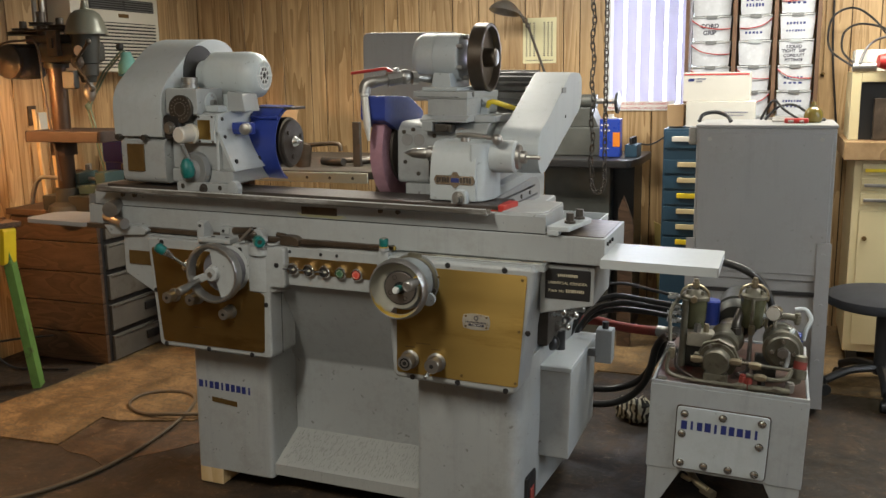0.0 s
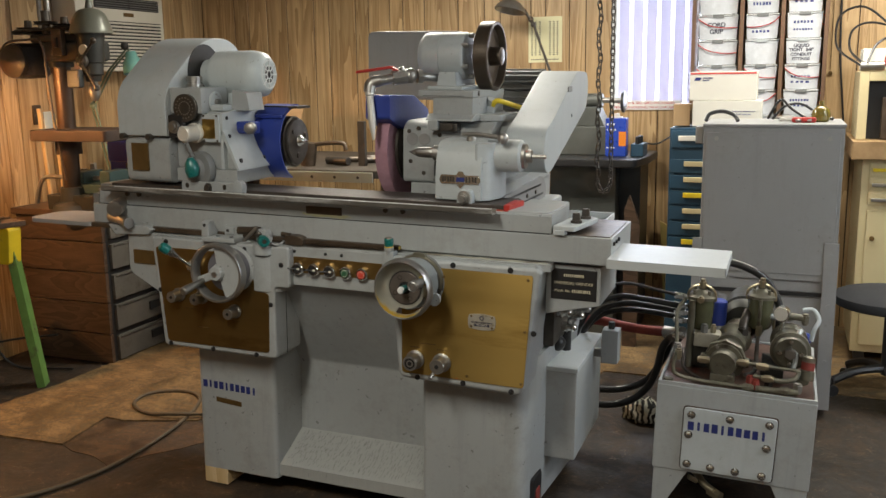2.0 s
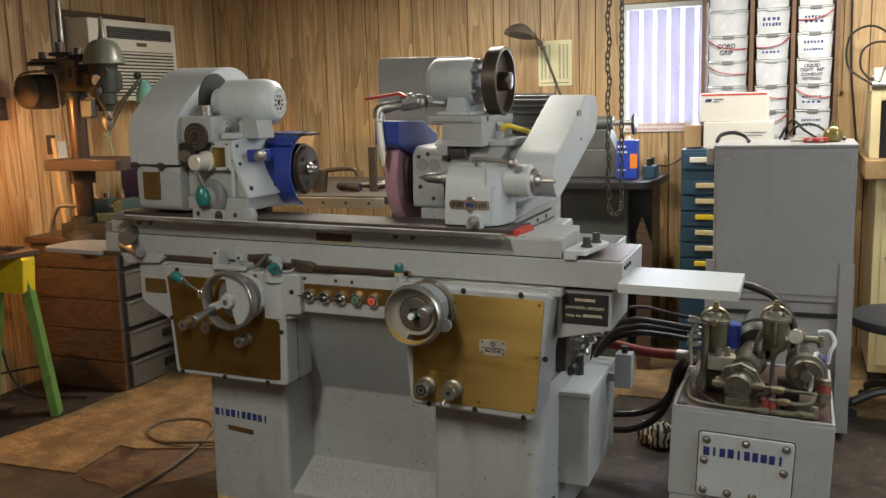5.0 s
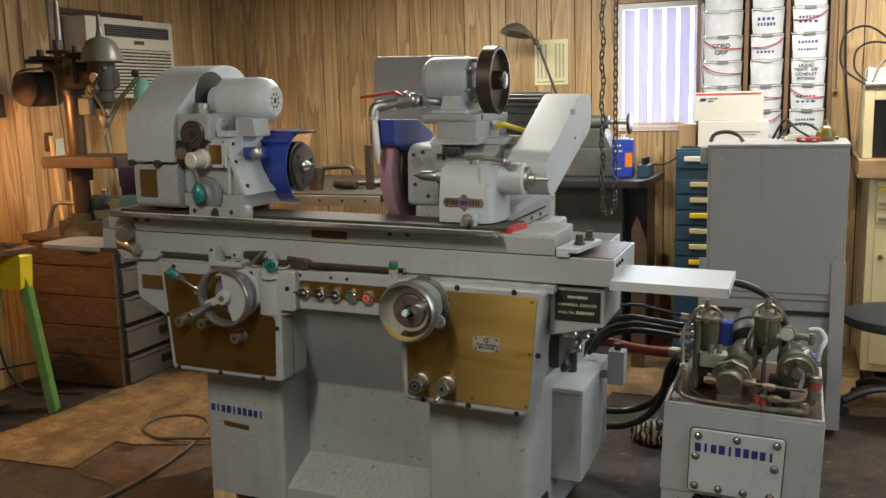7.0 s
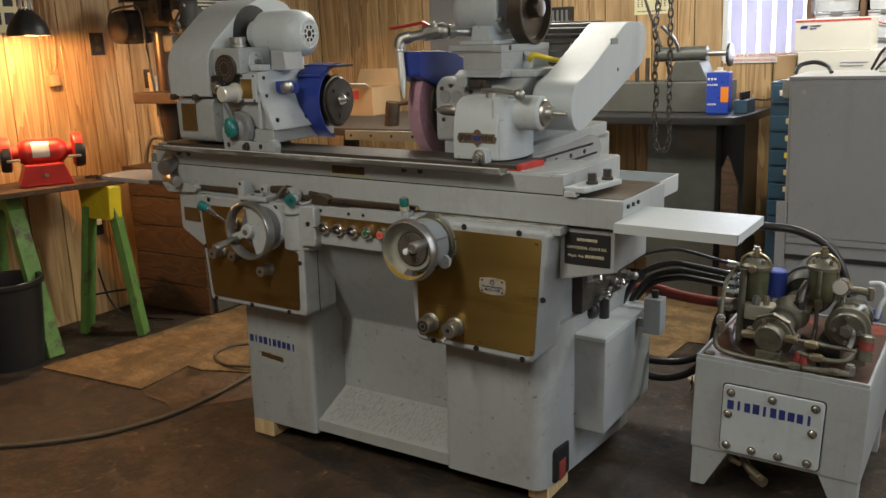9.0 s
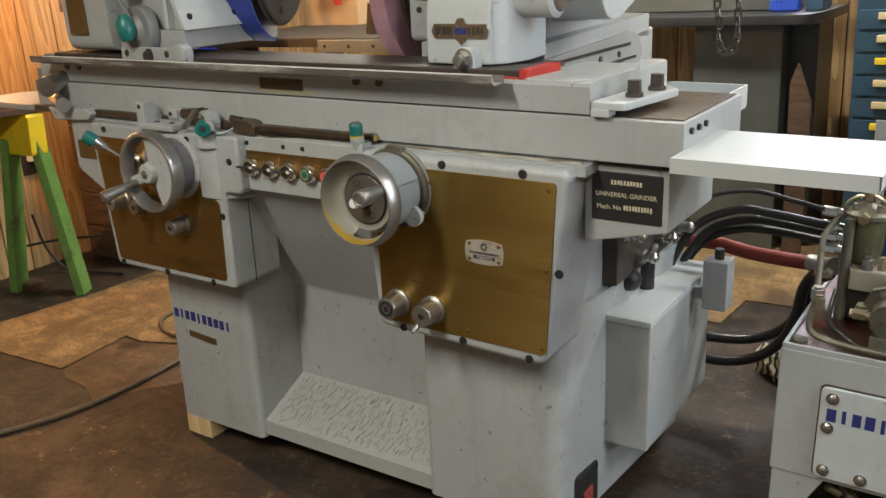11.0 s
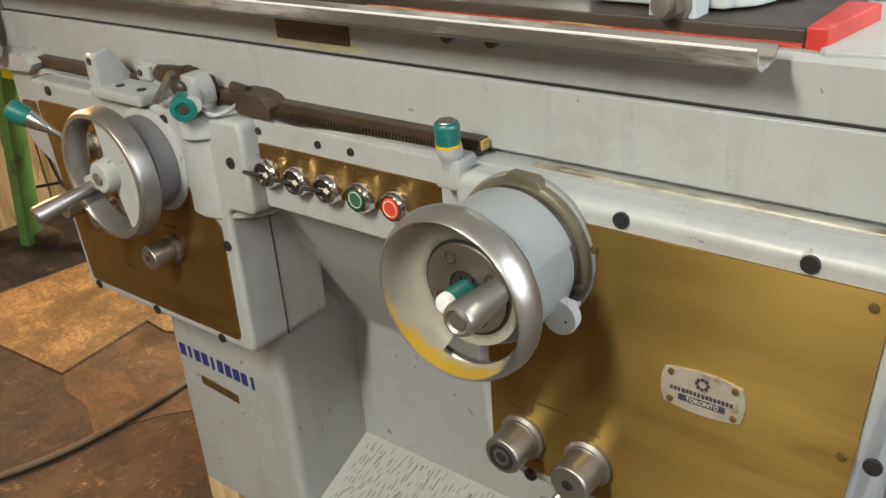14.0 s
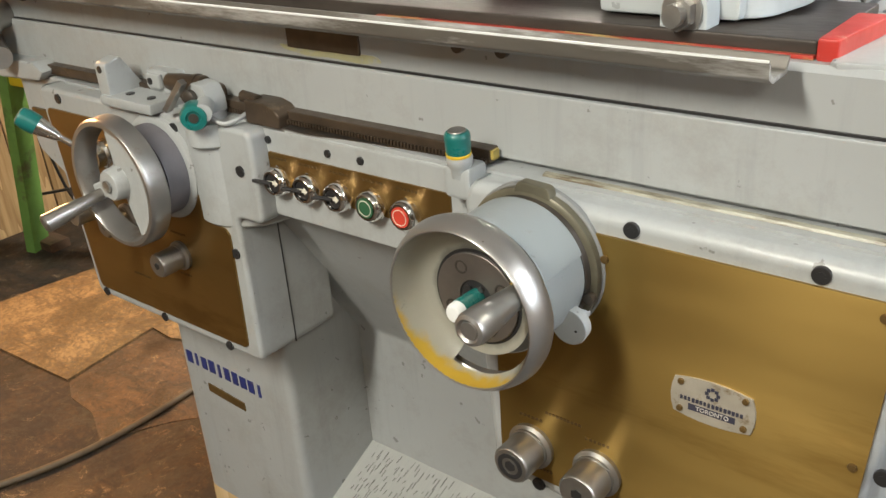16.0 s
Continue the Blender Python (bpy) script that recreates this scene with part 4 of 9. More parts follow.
def worn_dish_material(name, enamel, under, grime):
    """Old enamel on a round dish: the yellow undercoat shows along the lower rim, oily dirt lies round the hub."""
    mat = material(name, enamel, 0.42, var=0.06, scale=12, bump=0.04, dirt=(0.25, 0.24, 0.19), dirt_amount=0.14, dirt_scale=16)
    tree = mat.node_tree
    surface = tree.nodes["Principled BSDF"]
    coord = tree.nodes.new("ShaderNodeTexCoord")
    place = tree.nodes.new("ShaderNodeMapping")
    place.inputs["Location"].default_value = (-HX, 0, -HZ)
    tree.links.new(coord.outputs["Object"], place.inputs["Vector"])
    axes = tree.nodes.new("ShaderNodeSeparateXYZ")
    tree.links.new(place.outputs[0], axes.inputs[0])
    rag = tree.nodes.new("ShaderNodeTexNoise")
    rag.inputs["Scale"].default_value, rag.inputs["Detail"].default_value = 55.0, 6.0
    tree.links.new(coord.outputs["Object"], rag.inputs["Vector"])

    def sums(kind, a, b):
        node = tree.nodes.new("ShaderNodeMath")
        node.operation = kind
        for slot, value in ((0, a), (1, b)):
            if isinstance(value, float):
                node.inputs[slot].default_value = value
            else:
                tree.links.new(value, node.inputs[slot])
        return node.outputs[0]

    def ramped(value, lo, hi):
        node = tree.nodes.new("ShaderNodeMapRange")
        node.interpolation_type = "SMOOTHSTEP"
        node.inputs["From Min"].default_value, node.inputs["From Max"].default_value = lo, hi
        tree.links.new(value, node.inputs["Value"])
        return node.outputs[0]

    radius = sums("SQRT", sums("ADD", sums("MULTIPLY", axes.outputs["X"], axes.outputs["X"]), sums("MULTIPLY", axes.outputs["Z"], axes.outputs["Z"])), 0.0)
    low = sums("ADD", sums("MULTIPLY", axes.outputs["Z"], -1.0), sums("MULTIPLY", axes.outputs["X"], -0.22))
    reach = sums("ADD", sums("MULTIPLY", low, 0.12), sums("MULTIPLY", rag.outputs["Fac"], 0.010))
    yellow = ramped(sums("ADD", radius, reach), 0.0912, 0.0966)
    dirty = sums("MULTIPLY", ramped(sums("ADD", radius, sums("MULTIPLY", rag.outputs["Fac"], 0.010)), 0.065, 0.058), 0.55)
    last = surface.inputs["Base Color"].links[0].from_socket
    for colour, fac in ((under, yellow), (grime, dirty)):
        blend = tree.nodes.new("ShaderNodeMix")
        blend.data_type = "RGBA"
        blend.inputs["B"].default_value = (*colour, 1)
        tree.links.new(fac, blend.inputs["Factor"])
        tree.links.new(last, blend.inputs["A"])
        last = blend.outputs["Result"]
    tree.links.new(last, surface.inputs["Base Color"])
    return mat


def ring_sector(b, c, y0, y1, r0, r1, a0, a1, n=40):
    """A flat ring, or a piece of one, about an axis along y."""
    full = abs(a1 - a0) >= 360
    turns = [radians(a0 + (a1 - a0) * k / n) for k in range(n if full else n + 1)]
    rows = [[b.verts.new((c[0] + r * math.cos(a), y, c[1] + r * math.sin(a))) for r, y in ((r0, y0), (r1, y0), (r1, y1), (r0, y1))] for a in turns]
    for k in range(n):
        lo, hi = rows[k], rows[(k + 1) % len(rows)]
        for i in range(4):
            j = (i + 1) % 4
            b.faces.new((lo[i], lo[j], hi[j], hi[i]))
    if not full:
        b.faces.new(rows[0][::-1])
        b.faces.new(rows[-1])
    return b


bm = bmesh.new()
lathe(bm, (HX, 2.704, HZ), (HX, 0, HZ), [(0, 0.0), (0, 0.0870), (0.006, 0.0870), (0.008, 0.085), (0.008, 0.0)], 48)
hw = part("handwheel", bm, DKGREY, grinder, "large handwheel with a polished rim and graduated drum")
bm = bmesh.new()
lathe(bm, (HX, 2.697, HZ), (HX, 0, HZ), [(0, 0.0), (0, 0.084), (0.010, 0.084), (0.0125, 0.080), (0.0125, 0.074)], 56)
part("bezel", bm, OLIVE, hw, "worn olive-brown bezel ring")
bm = bmesh.new()
lathe(bm, (HX, 2.686, HZ), (HX, 0, HZ), [(0, 0.0), (0, 0.0730), (0.006, 0.0725), (0.007, 0.0745), (0.074, 0.0740), (0.0765, 0.072), (0.0765, 0.0)], 64)
part("drum", bm, DRUM, hw, "pale enamelled drum")
bm = bmesh.new()
lathe(bm, (HX, 2.686, HZ), (HX, 0, HZ), [(0, 0.0), (0, 0.0775), (0.008, 0.0765), (0.0095, 0.0755), (0.0095, 0.0)], 56)
part("oily_collar", bm, DARK, hw)
# notched lug over the bezel
bm = bmesh.new()
prism(bm, rounded([(HX - 0.020, HZ + 0.074), (HX + 0.030, HZ + 0.074), (HX + 0.026, HZ + 0.090), (HX - 0.012, HZ + 0.092)], 0.006), "y", 2.685, 2.699, 0.002)
part("bezel_lug", bm, OLIVE, hw)
# raised upper half of the drum, ending in a step
bm = bmesh.new()
lobe = [(HX + 0.0790 * math.cos(radians(a)), HZ + 0.0790 * math.sin(radians(a))) for a in range(22, 167, 6)]
prism(bm, lobe + [(HX + 0.060 * math.cos(radians(a)), HZ + 0.060 * math.sin(radians(a))) for a in (164, 130, 94, 58, 24)], "y", 2.604, 2.676, 0.0025)
part("index_lobe", bm, DRUM, hw)
for c in ((HX + 0.0795, 2.683, HZ - 0.020),):
    bm = bmesh.new()
    cyl(bm, c, (c[0], c[1] - 0.009, c[2]), 0.0065, seg=12, bevel=0.001)
    part("bezel_screw", bm, DARK, hw)
bm = bmesh.new()
lathe(bm, (HX, 2.590, HZ), (HX, 0, HZ), [(0, 0.083), (0.0, HR - 0.006), (0.004, HR - 0.0015), (0.011, HR), (0.018, HR - 0.0008), (0.027, HR - 0.0035), (0.033, HR - 0.0070), (0.0348, HR - 0.0088), (0.0342, HR - 0.0104), (0.031, HR - 0.0112), (0.026, HR - 0.0106)], 72)
part("rim", bm, SATIN, hw, "satin steel rim")
DISH = worn_dish_material("worn_dish_enamel", (0.46, 0.45, 0.385), (0.58, 0.39, 0.045), (0.10, 0.095, 0.08))
SLOT0, SLOT1 = -108.0, -18.0
bm = bmesh.new()
prof = [(0.0338, 0.0850), (0.029, 0.0834), (0.015, 0.0785), (0.005, 0.0725), (0.0, 0.0645), (-0.002, 0.0575), (-0.003, 0.050)]
STEPS = 96
dish_ring = []
for k in range(STEPS):
    a = 2 * math.pi * k / STEPS
    dish_ring.append([bm.verts.new((HX + r * math.cos(a), 2.590 - d, HZ + r * math.sin(a))) for d, r in prof])
for k in range(STEPS):
    turn = math.degrees(2 * math.pi * (k + 0.5) / STEPS)
    turn = turn - 360 if turn > 180 else turn
    for i in range(len(prof) - 1):
        if SLOT0 < turn < SLOT1 and i in (2, 3):
            continue
        bm.faces.new((dish_ring[k][i], dish_ring[k][i + 1], dish_ring[(k + 1) % STEPS][i + 1], dish_ring[(k + 1) % STEPS][i]))
bmesh.ops.solidify(bm, geom=bm.faces[:], thickness=0.005)
part("dish", bm, DISH, hw, "pale grey dish with yellow paint worn through and a curved slot")
bm = bmesh.new()
ring_sector(bm, (HX, HZ), 2.592, 2.598, 0.047, 0.0535, 0, 360, 48)
part("hub_groove", bm, BLACK, hw)
bm = bmesh.new()
lathe(bm, (HX, 2.597, HZ), (HX, 0, HZ), [(0, 0), (0, 0.0500), (0.0075, 0.0500), (0.0085, 0.0488), (0.0085, 0.0205), (0.005, 0.0195), (0.005, 0)], 48)
hub = part("hub_plate", bm, material("dark_hub_steel", (0.20, 0.18, 0.165), 0.42, metal=0.8, var=0.2, scale=18), hw)
for k in range(4):
    bm = bmesh.new()
    a = radians(28 + 90 * k)
    c = (HX + 0.036 * math.cos(a), HZ + 0.036 * math.sin(a))
    lathe(bm, (c[0], 2.5890, c[1]), (c[0], 0, c[1]), [(0, 0.0076), (0.0012, 0.0076), (0.0012, 0.0058), (0.0003, 0.0052), (0.0003, 0)], 18)
    part("hub_screw", bm, DARK, hw)
bm = bmesh.new()
lathe(bm, (HX, 2.5925, HZ), (HX, 0, HZ), [(0, 0), (0, 0.0195), (0.002, 0.0195), (0.002, 0)], 28)
for k in range(5):
    a = radians(60 + 72 * k)
    cyl(bm, (HX + 0.0135 * math.cos(a), 2.591, HZ + 0.0135 * math.sin(a)), (HX + 0.0135 * math.cos(a), 2.5875, HZ + 0.0135 * math.sin(a)), 0.0032, seg=10)
part("hub_recess", bm, BLACK, hw)
bm = bmesh.new()
lathe(bm, (HX, 2.591, HZ), (HX, 0, HZ), [(0, 0), (0, 0.0105), (0.030, 0.0112), (0.0315, 0.010), (0.0315, 0)], 24)
part("pull_knob", bm, TEAL, hw)
bm = bmesh.new()
lathe(bm, (HX, 2.560, HZ), (HX, 0, HZ), [(0, 0), (0, 0.0108), (0.007, 0.0104), (0.010, 0.0085), (0.0108, 0)], 24)
part("knob_cap", bm, WHITE, hw)
CRX, CRZ = HX + 0.064, HZ + 0.031
bm = bmesh.new()
lathe(bm, (CRX, 2.590, CRZ), (CRX, 2.4, CRZ), [(0, 0), (0, 0.0170), (0.0075, 0.0165), (0.009, 0.0145), (0.009, 0)], 28)
part("handle_collar", bm, OCHRE, hw)
bm = bmesh.new()
lathe(bm, (CRX, 2.582, CRZ), (CRX, 2.4, CRZ), [(0, 0), (0, 0.0112), (0.012, 0.0116), (0.070, 0.0166), (0.084, 0.0172), (0.089, 0.0155), (0.0905, 0.0120), (0.0890, 0.0105), (0.0875, 0.0095), (0.0895, 0.0085), (0.0895, 0)], 32)
part("crank_handle", bm, SATIN, hw, "satin steel crank handle")
bm = bmesh.new()
lathe(bm, (HX + 0.068, 2.690, HZ - 0.045), (HX + 0.069, 2.60, HZ - 0.0465), [(0, 0), (0, 0.006), (0.022, 0.006), (0.0235, 0.0200), (0.034, 0.0212), (0.036, 0.0205), (0.0365, 0.0190), (0.0365, 0.0)], 28)
ck = part("clamp_knob", bm, LIGHT, hw)
bm = bmesh.new()
for dx, dz in ((-0.009, 0.004), (0.009, -0.002)):
    cyl(bm, (HX + 0.0685 + dx, 2.6545, HZ - 0.046 + dz), (HX + 0.0685 + dx, 2.6530, HZ - 0.046 + dz), 0.0014, seg=8)
part("spanner_hole", bm, BLACK, ck)

# small table-traverse handwheel
SX, SZ, SR = -1.900, 0.959, 0.0985
bm = bmesh.new()
lathe(bm, (SX, 2.702, SZ), (SX, 0, SZ), [(0, 0), (0, 0.0720), (0.044, 0.0715), (0.046, 0.034), (0.056, 0.032), (0.058, 0.0)], 44)
sw = part("handwheel", bm, material("purple_grey_bezel", (0.155, 0.150, 0.168), 0.45, metal=0.2, var=0.16, scale=14), grinder, "smaller spoked traverse handwheel with a polished rim")
bm = bmesh.new()
lathe(bm, (SX, 2.64, SZ), (SX, 0, SZ), [(0, 0.081), (0, SR - 0.003), (0.003, SR), (0.028, SR), (0.034, SR - 0.004), (0.034, SR - 0.010), (0.028, SR - 0.014), (0.004, 0.081), (0, 0.081)], 52)
part("rim", bm, SATIN, sw, "satin steel rim")
bm = bmesh.new()
lathe(bm, (SX, 2.702, SZ), (SX, 0, SZ), [(0, 0.072), (0, 0.0850), (0.005, 0.0835), (0.008, 0.0785), (0.008, 0.072)], 44)
part("raised_collar", bm, GREY, sw)
bm = bmesh.new()
lathe(bm, (SX, 2.652, SZ), (SX, 0, SZ), [(0, 0), (0, 0.030), (0.022, 0.029), (0.030, 0.0255), (0.046, 0.0235), (0.049, 0.021), (0.049, 0)], 32)
ring_sector(bm, (SX, SZ), 2.622, 2.632, 0.022, 0.0835, -72, 98, 40)
b = bmesh.new()
box(b, 0.012, 0.084, -0.005, 0.007, -0.013, 0.013, 0.004)
ca, sa = math.cos(radians(203)), math.sin(radians(203))
b.transform(Matrix.Translation((SX, 2.627, SZ)) @ Matrix(((ca, 0, -sa, 0), (0, 1, 0, 0), (sa, 0, ca, 0), (0, 0, 0, 1))))
merge(bm, b)
part("web", bm, GREY, sw)
bm = bmesh.new()
lathe(bm, (SX - 0.060, 2.625, SZ - 0.030), (SX - 0.075, 2.51, SZ - 0.052), [(0, 0), (0, 0.009), (0.03, 0.0095), (0.075, 0.0140), (0.097, 0.0142), (0.100, 0.011), (0.100, 0)], 20)
part("crank_handle", bm, DULL, sw)
bm = bmesh.new()
cyl(bm, (SX, 2.601, SZ), (SX, 2.598, SZ), 0.009, seg=12)
part("hub_screw", bm, DULL, sw)
for ob in sw.children:
    if not ob.name.startswith("raised_collar"):
        ob.data.transform(Matrix.Translation((SX - 0.012, 0.007, SZ - 0.003)) @ Matrix.Diagonal((1.035, 1, 1.035, 1)) @ Matrix.Translation((-SX, 0, -SZ)))
# traverse lever with a teal grip
bm = bmesh.new()
lathe(bm, (-2.050, 2.700, 0.957), (-2.050, 2.6, 0.957), [(0, 0), (0, 0.026), (0.012, 0.025), (0.016, 0.020), (0.030, 0.019), (0.032, 0.0)], 24)
lathe(bm, (-2.050, 2.676, 0.957), (-2.118, 2.604, 1.038), [(0, 0), (0, 0.0060), (0.060, 0.0052), (0.066, 0.0080), (0.092, 0.0145), (0.100, 0.0160), (0.101, 0)], 20)
tl = part("traverse_lever", bm, STEEL, grinder)
bm = bmesh.new()
lathe(bm, (-2.102, 2.6205, 1.0193), (-2.135, 2.5855, 1.0586), [(0, 0), (0, 0.0168), (0.020, 0.0175), (0.030, 0.0150), (0.033, 0.010), (0.0335, 0)], 20)
part("teal_grip", bm, TEAL, tl, "teal lever grip")

# nameplate box
bm = bmesh.new()
prism(bm, [(-0.825, 0.886), (-0.655, 0.925), (-0.655, 1.046), (-0.825, 1.046)], "y", 2.785, 3.05, 0.005)
nb = part("nameplate_box", bm, GREY, grinder)
bm = bmesh.new()
box(bm, -0.808, -0.667, 2.7815, 2.786, 0.938, 1.034, 0.002)
part("nameplate", bm, BLACK, nb, "black nameplate with cream letters")
CREAMINK = material("cream_lettering", (0.55, 0.50, 0.36), 0.6, var=0.03)
bm = bmesh.new()
bars(bm, -0.768, -0.705, 1.014, 0.009, 2.7812, 10, 3)
bars(bm, -0.742, -0.684, 0.966, 0.010, 2.7812, 10, 9)
tagged(part("print", bm, CREAMINK, nb), kind="stuff")
letters("lettering", "UNIVERSAL GRINDER", 0.0125, pose(-0.738, 2.7808, 0.990, 90, 0, 0), CREAMINK, nb, 0.0004, wide=1.02)
letters("lettering", "Mach. No", 0.0125, pose(-0.772, 2.7808, 0.965, 90, 0, 0), CREAMINK, nb, 0.0004)

# electrical box on the end of the base
bm = bmesh.new()
box(bm, -0.888, -0.765, 3.01, 3.44, 0.31, 0.625, 0.005)
eb = part("switch_box", bm, GREY, grinder, "grey electrical box with a pale lid")
bm = bmesh.new()
prism(bm, [(3.005, 0.6255), (3.005, 0.640), (3.02, 0.645), (3.445, 0.645), (3.445, 0.6255)], "x", -0.890, -0.762, 0.002)
part("lid", bm, LIGHT, eb)
bm = bmesh.new()
cyl(bm, (-0.85, 3.2, 0.64), (-0.85, 3.2, 0.72), 0.02, seg=16)
tube(bm, [(-0.85, 3.2, 0.70), (-0.85, 3.24, 0.73), (-0.85, 3.32, 0.735)], 0.018)
ball(bm, (-0.86, 3.12, 0.69), 0.028)
part("conduit_elbow", bm, BLACK, eb)
bm = bmesh.new()
box(bm, -0.735, -0.675, 3.27, 3.33, 0.585, 0.71, 0.004)
box(bm, -0.80, -0.735, 3.29, 3.31, 0.60, 0.63, 0.002)
jb = part("junction_box", bm, GREY, eb)
bm = bmesh.new()
cyl(bm, (-0.705, 3.30, 0.71), (-0.705, 3.30, 0.735), 0.012, seg=12)
part("gland", bm, BLACK, eb)

# hydraulic manifold on the end of the base
bm = bmesh.new()
box(bm, -0.889, -0.852, 3.02, 3.42, 0.705, 0.86, 0.006)
mf = part("manifold", bm, DARK, grinder, "dark oily hydraulic manifold with chrome unions")
for y, z in ((3.06, 0.82), (3.14, 0.745), (3.20, 0.82), (3.27, 0.755), (3.33, 0.825), (3.39, 0.75)):
    bm = bmesh.new()
    cyl(bm, (-0.853, y, z), (-0.832, y, z), 0.020, seg=6)
    cyl(bm, (-0.834, y, z), (-0.812, y, z), 0.013, seg=14)
    ball(bm, (-0.812, y, z), 0.0145, 12)
    part("union", bm, STEEL if y < 3.3 else DULL, mf)

# wooden blocks under the feet
for x0, x1, y0, y1, z0, z1 in ((-2.130, -2.03, 2.80, 2.95, 0.093, 0.155), (-0.955, -0.885, 2.84, 3.0, 0.115, 0.165), (-2.10, -2.0, 3.3, 3.44, 0.093, 0.155), (-1.0, -0.9, 3.3, 3.44, 0.115, 0.165)):
    bm = bmesh.new()
    box(bm, x0, x1, y0, y1, z0, z1, 0.003)
    part("support_block", bm, PINE, grinder, "pale wooden block")

# blue lettering on the leg, as plain letter-sized shapes
bm = bmesh.new()
letter_shapes(bm, -2.118, -1.888, 0.487, 0.030, 2.7995, 10, -0.03)
tagged(part("blue_print", bm, BLUEINK, grinder, "worn blue block print"), kind="stuff")
bm = bmesh.new()
prism(bm, [(-2.062, 0.440), (-1.955, 0.432), (-1.955, 0.414), (-2.062, 0.422)], "y", 2.7975, 2.801)
part("brass_strip", bm, BRONZE, grinder)

# ---------- sliding table ----------
bm = bmesh.new()
box(bm, -2.452 + TX, -0.585 + TX, 2.668, 3.02, 1.079, 1.158, 0.003)
box(bm, -2.40 + TX, -0.62 + TX, 2.72, 2.98, 1.07, 1.08)
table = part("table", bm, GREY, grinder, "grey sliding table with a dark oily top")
bm = bmesh.new()
box(bm, -0.945 + TX, -0.592 + TX, 2.684, 3.0, 1.1585, 1.161, 0.001)
part("table_top", bm, BROWN, table, "brown oily machined table end")
bm = bmesh.new()
prism(bm, [(2.676, 1.161), (2.676, 1.209), (2.682, 1.2152), (2.91, 1.2152), (2.91, 1.161)], "x", -2.425 + TX, -0.765 + TX)
prism(bm, rounded([(-0.905 + TX, 2.679), (-0.782 + TX, 2.690), (-0.772 + TX, 2.74), (-0.772 + TX, 2.95), (-0.905 + TX, 2.96)], 0.012), "z", 1.161, 1.2195, 0.004)
upper = part("swivel_table", bm, GREY, table)
bm = bmesh.new()
box(bm, -2.39 + TX, -0.9207 + TX, 2.70, 2.80, 1.2155, 1.2308, 0.003)
box(bm, -2.39 + TX, -0.9207 + TX, 2.80, 2.90, 1.2155, 1.2270, 0.003)
part("slideway", bm, material("oily_slideway", (0.055, 0.045, 0.038), 0.5, metal=0.35, var=0.35, scale=9, stretch=(1, 4, 4)), table, "dark oily slideway")
bm = bmesh.new()
prism(bm, [(-0.9192 + TX, 2.692), (-0.900 + TX, 2.692), (-0.886 + TX, 2.81), (-0.9192 + TX, 2.81)], "z", 1.2140, 1.2350, 0.003)
part("red_end", bm, material("chipped_red_paint", (0.42, 0.03, 0.022), 0.45, var=0.2, scale=20, dirt=(0.50, 0.30, 0.24), dirt_amount=0.22, dirt_scale=22), table, "red painted slideway end")
bm = bmesh.new()
box(bm, -1.44 + TX, -0.9207 + TX, 2.6925, 2.6995, 1.2153, 1.2190, 0.0005)
part("red_strip", bm, material("worn_red_strip", (0.36, 0.035, 0.022), 0.5, var=0.25, scale=25, stretch=(1, 5, 5), dirt=(0.48, 0.36, 0.13), dirt_amount=0.5, dirt_scale=9), table, "worn red and yellow paint line")
bm = bmesh.new()
prism(bm, rounded([(2.604, 1.2325), (2.6065, 1.2330), (2.609, 1.2230), (2.617, 1.2170), (2.645, 1.2175), (2.653, 1.2285), (2.6555, 1.2275), (2.649, 1.2140), (2.616, 1.2125), (2.606, 1.2180)], 0.002), "x", -2.36 + TX, -0.9287 + TX)
GUTTER = material("oily_painted_gutter", (0.135, 0.125, 0.11), 0.42, metal=0.3, var=0.3, scale=4, stretch=(1, 6, 6), dirt=(0.40, 0.40, 0.39), dirt_amount=0.50, dirt_scale=3.0)
part("coolant_gutter", bm, GUTTER, table, "long oily coolant gutter along the table edge")
bm = bmesh.new()
box(bm, -1.585 + TX, -1.456 + TX, 2.6725, 2.677, 1.172, 1.197, 0.001)
part("brass_tag", bm, BROWN, table)
for x in (-1.30, -1.24, -2.30, -2.25):
    b = bmesh.new()
    cyl(b, (x + TX, 2.677, 1.199), (x + TX, 2.668, 1.199), 0.008, seg=12)
    part("screw", b, DARK, table)
# end trays
TRAY = material("white_tray_paint", (0.43, 0.46, 0.47), 0.45, var=0.05, scale=4, dirt=(0.33, 0.33, 0.30), dirt_amount=0.12, dirt_scale=6)
bm = bmesh.new()
box(bm, -0.585 + TX, -0.262 + TX, 2.600, 2.868, 1.108, 1.113, 0.001)
box(bm, -0.585 + TX, -0.262 + TX, 2.598, 2.601, 1.087, 1.113)
box(bm, -0.264 + TX, -0.261 + TX, 2.598, 2.868, 1.090, 1.113)
part("end_tray", bm, TRAY, table, "white folded sheet tray on the table end")
bm = bmesh.new()
prism(bm, rounded([(-2.452 + TX, 2.64), (-2.452 + TX, 2.88), (-2.69 + TX, 2.84), (-2.735 + TX, 2.80), (-2.74 + TX, 2.67), (-2.72 + TX, 2.64)], 0.02), "z", 1.078, 1.094, 0.003)
part("end_tray", bm, CABGREY, table, "grey sheet tray on the table end")
bm = bmesh.new()
box(bm, -2.43 + TX, -0.77 + TX, 2.6735, 2.70, 1.1582, 1.1608)
part("table_seam", bm, BLACK, table)
bm = bmesh.new()
box(bm, -1.06, -0.80, 3.06, 3.80, 0.99, 0.996)
box(bm, -0.803, -0.798, 3.06, 3.80, 0.996, 1.055)
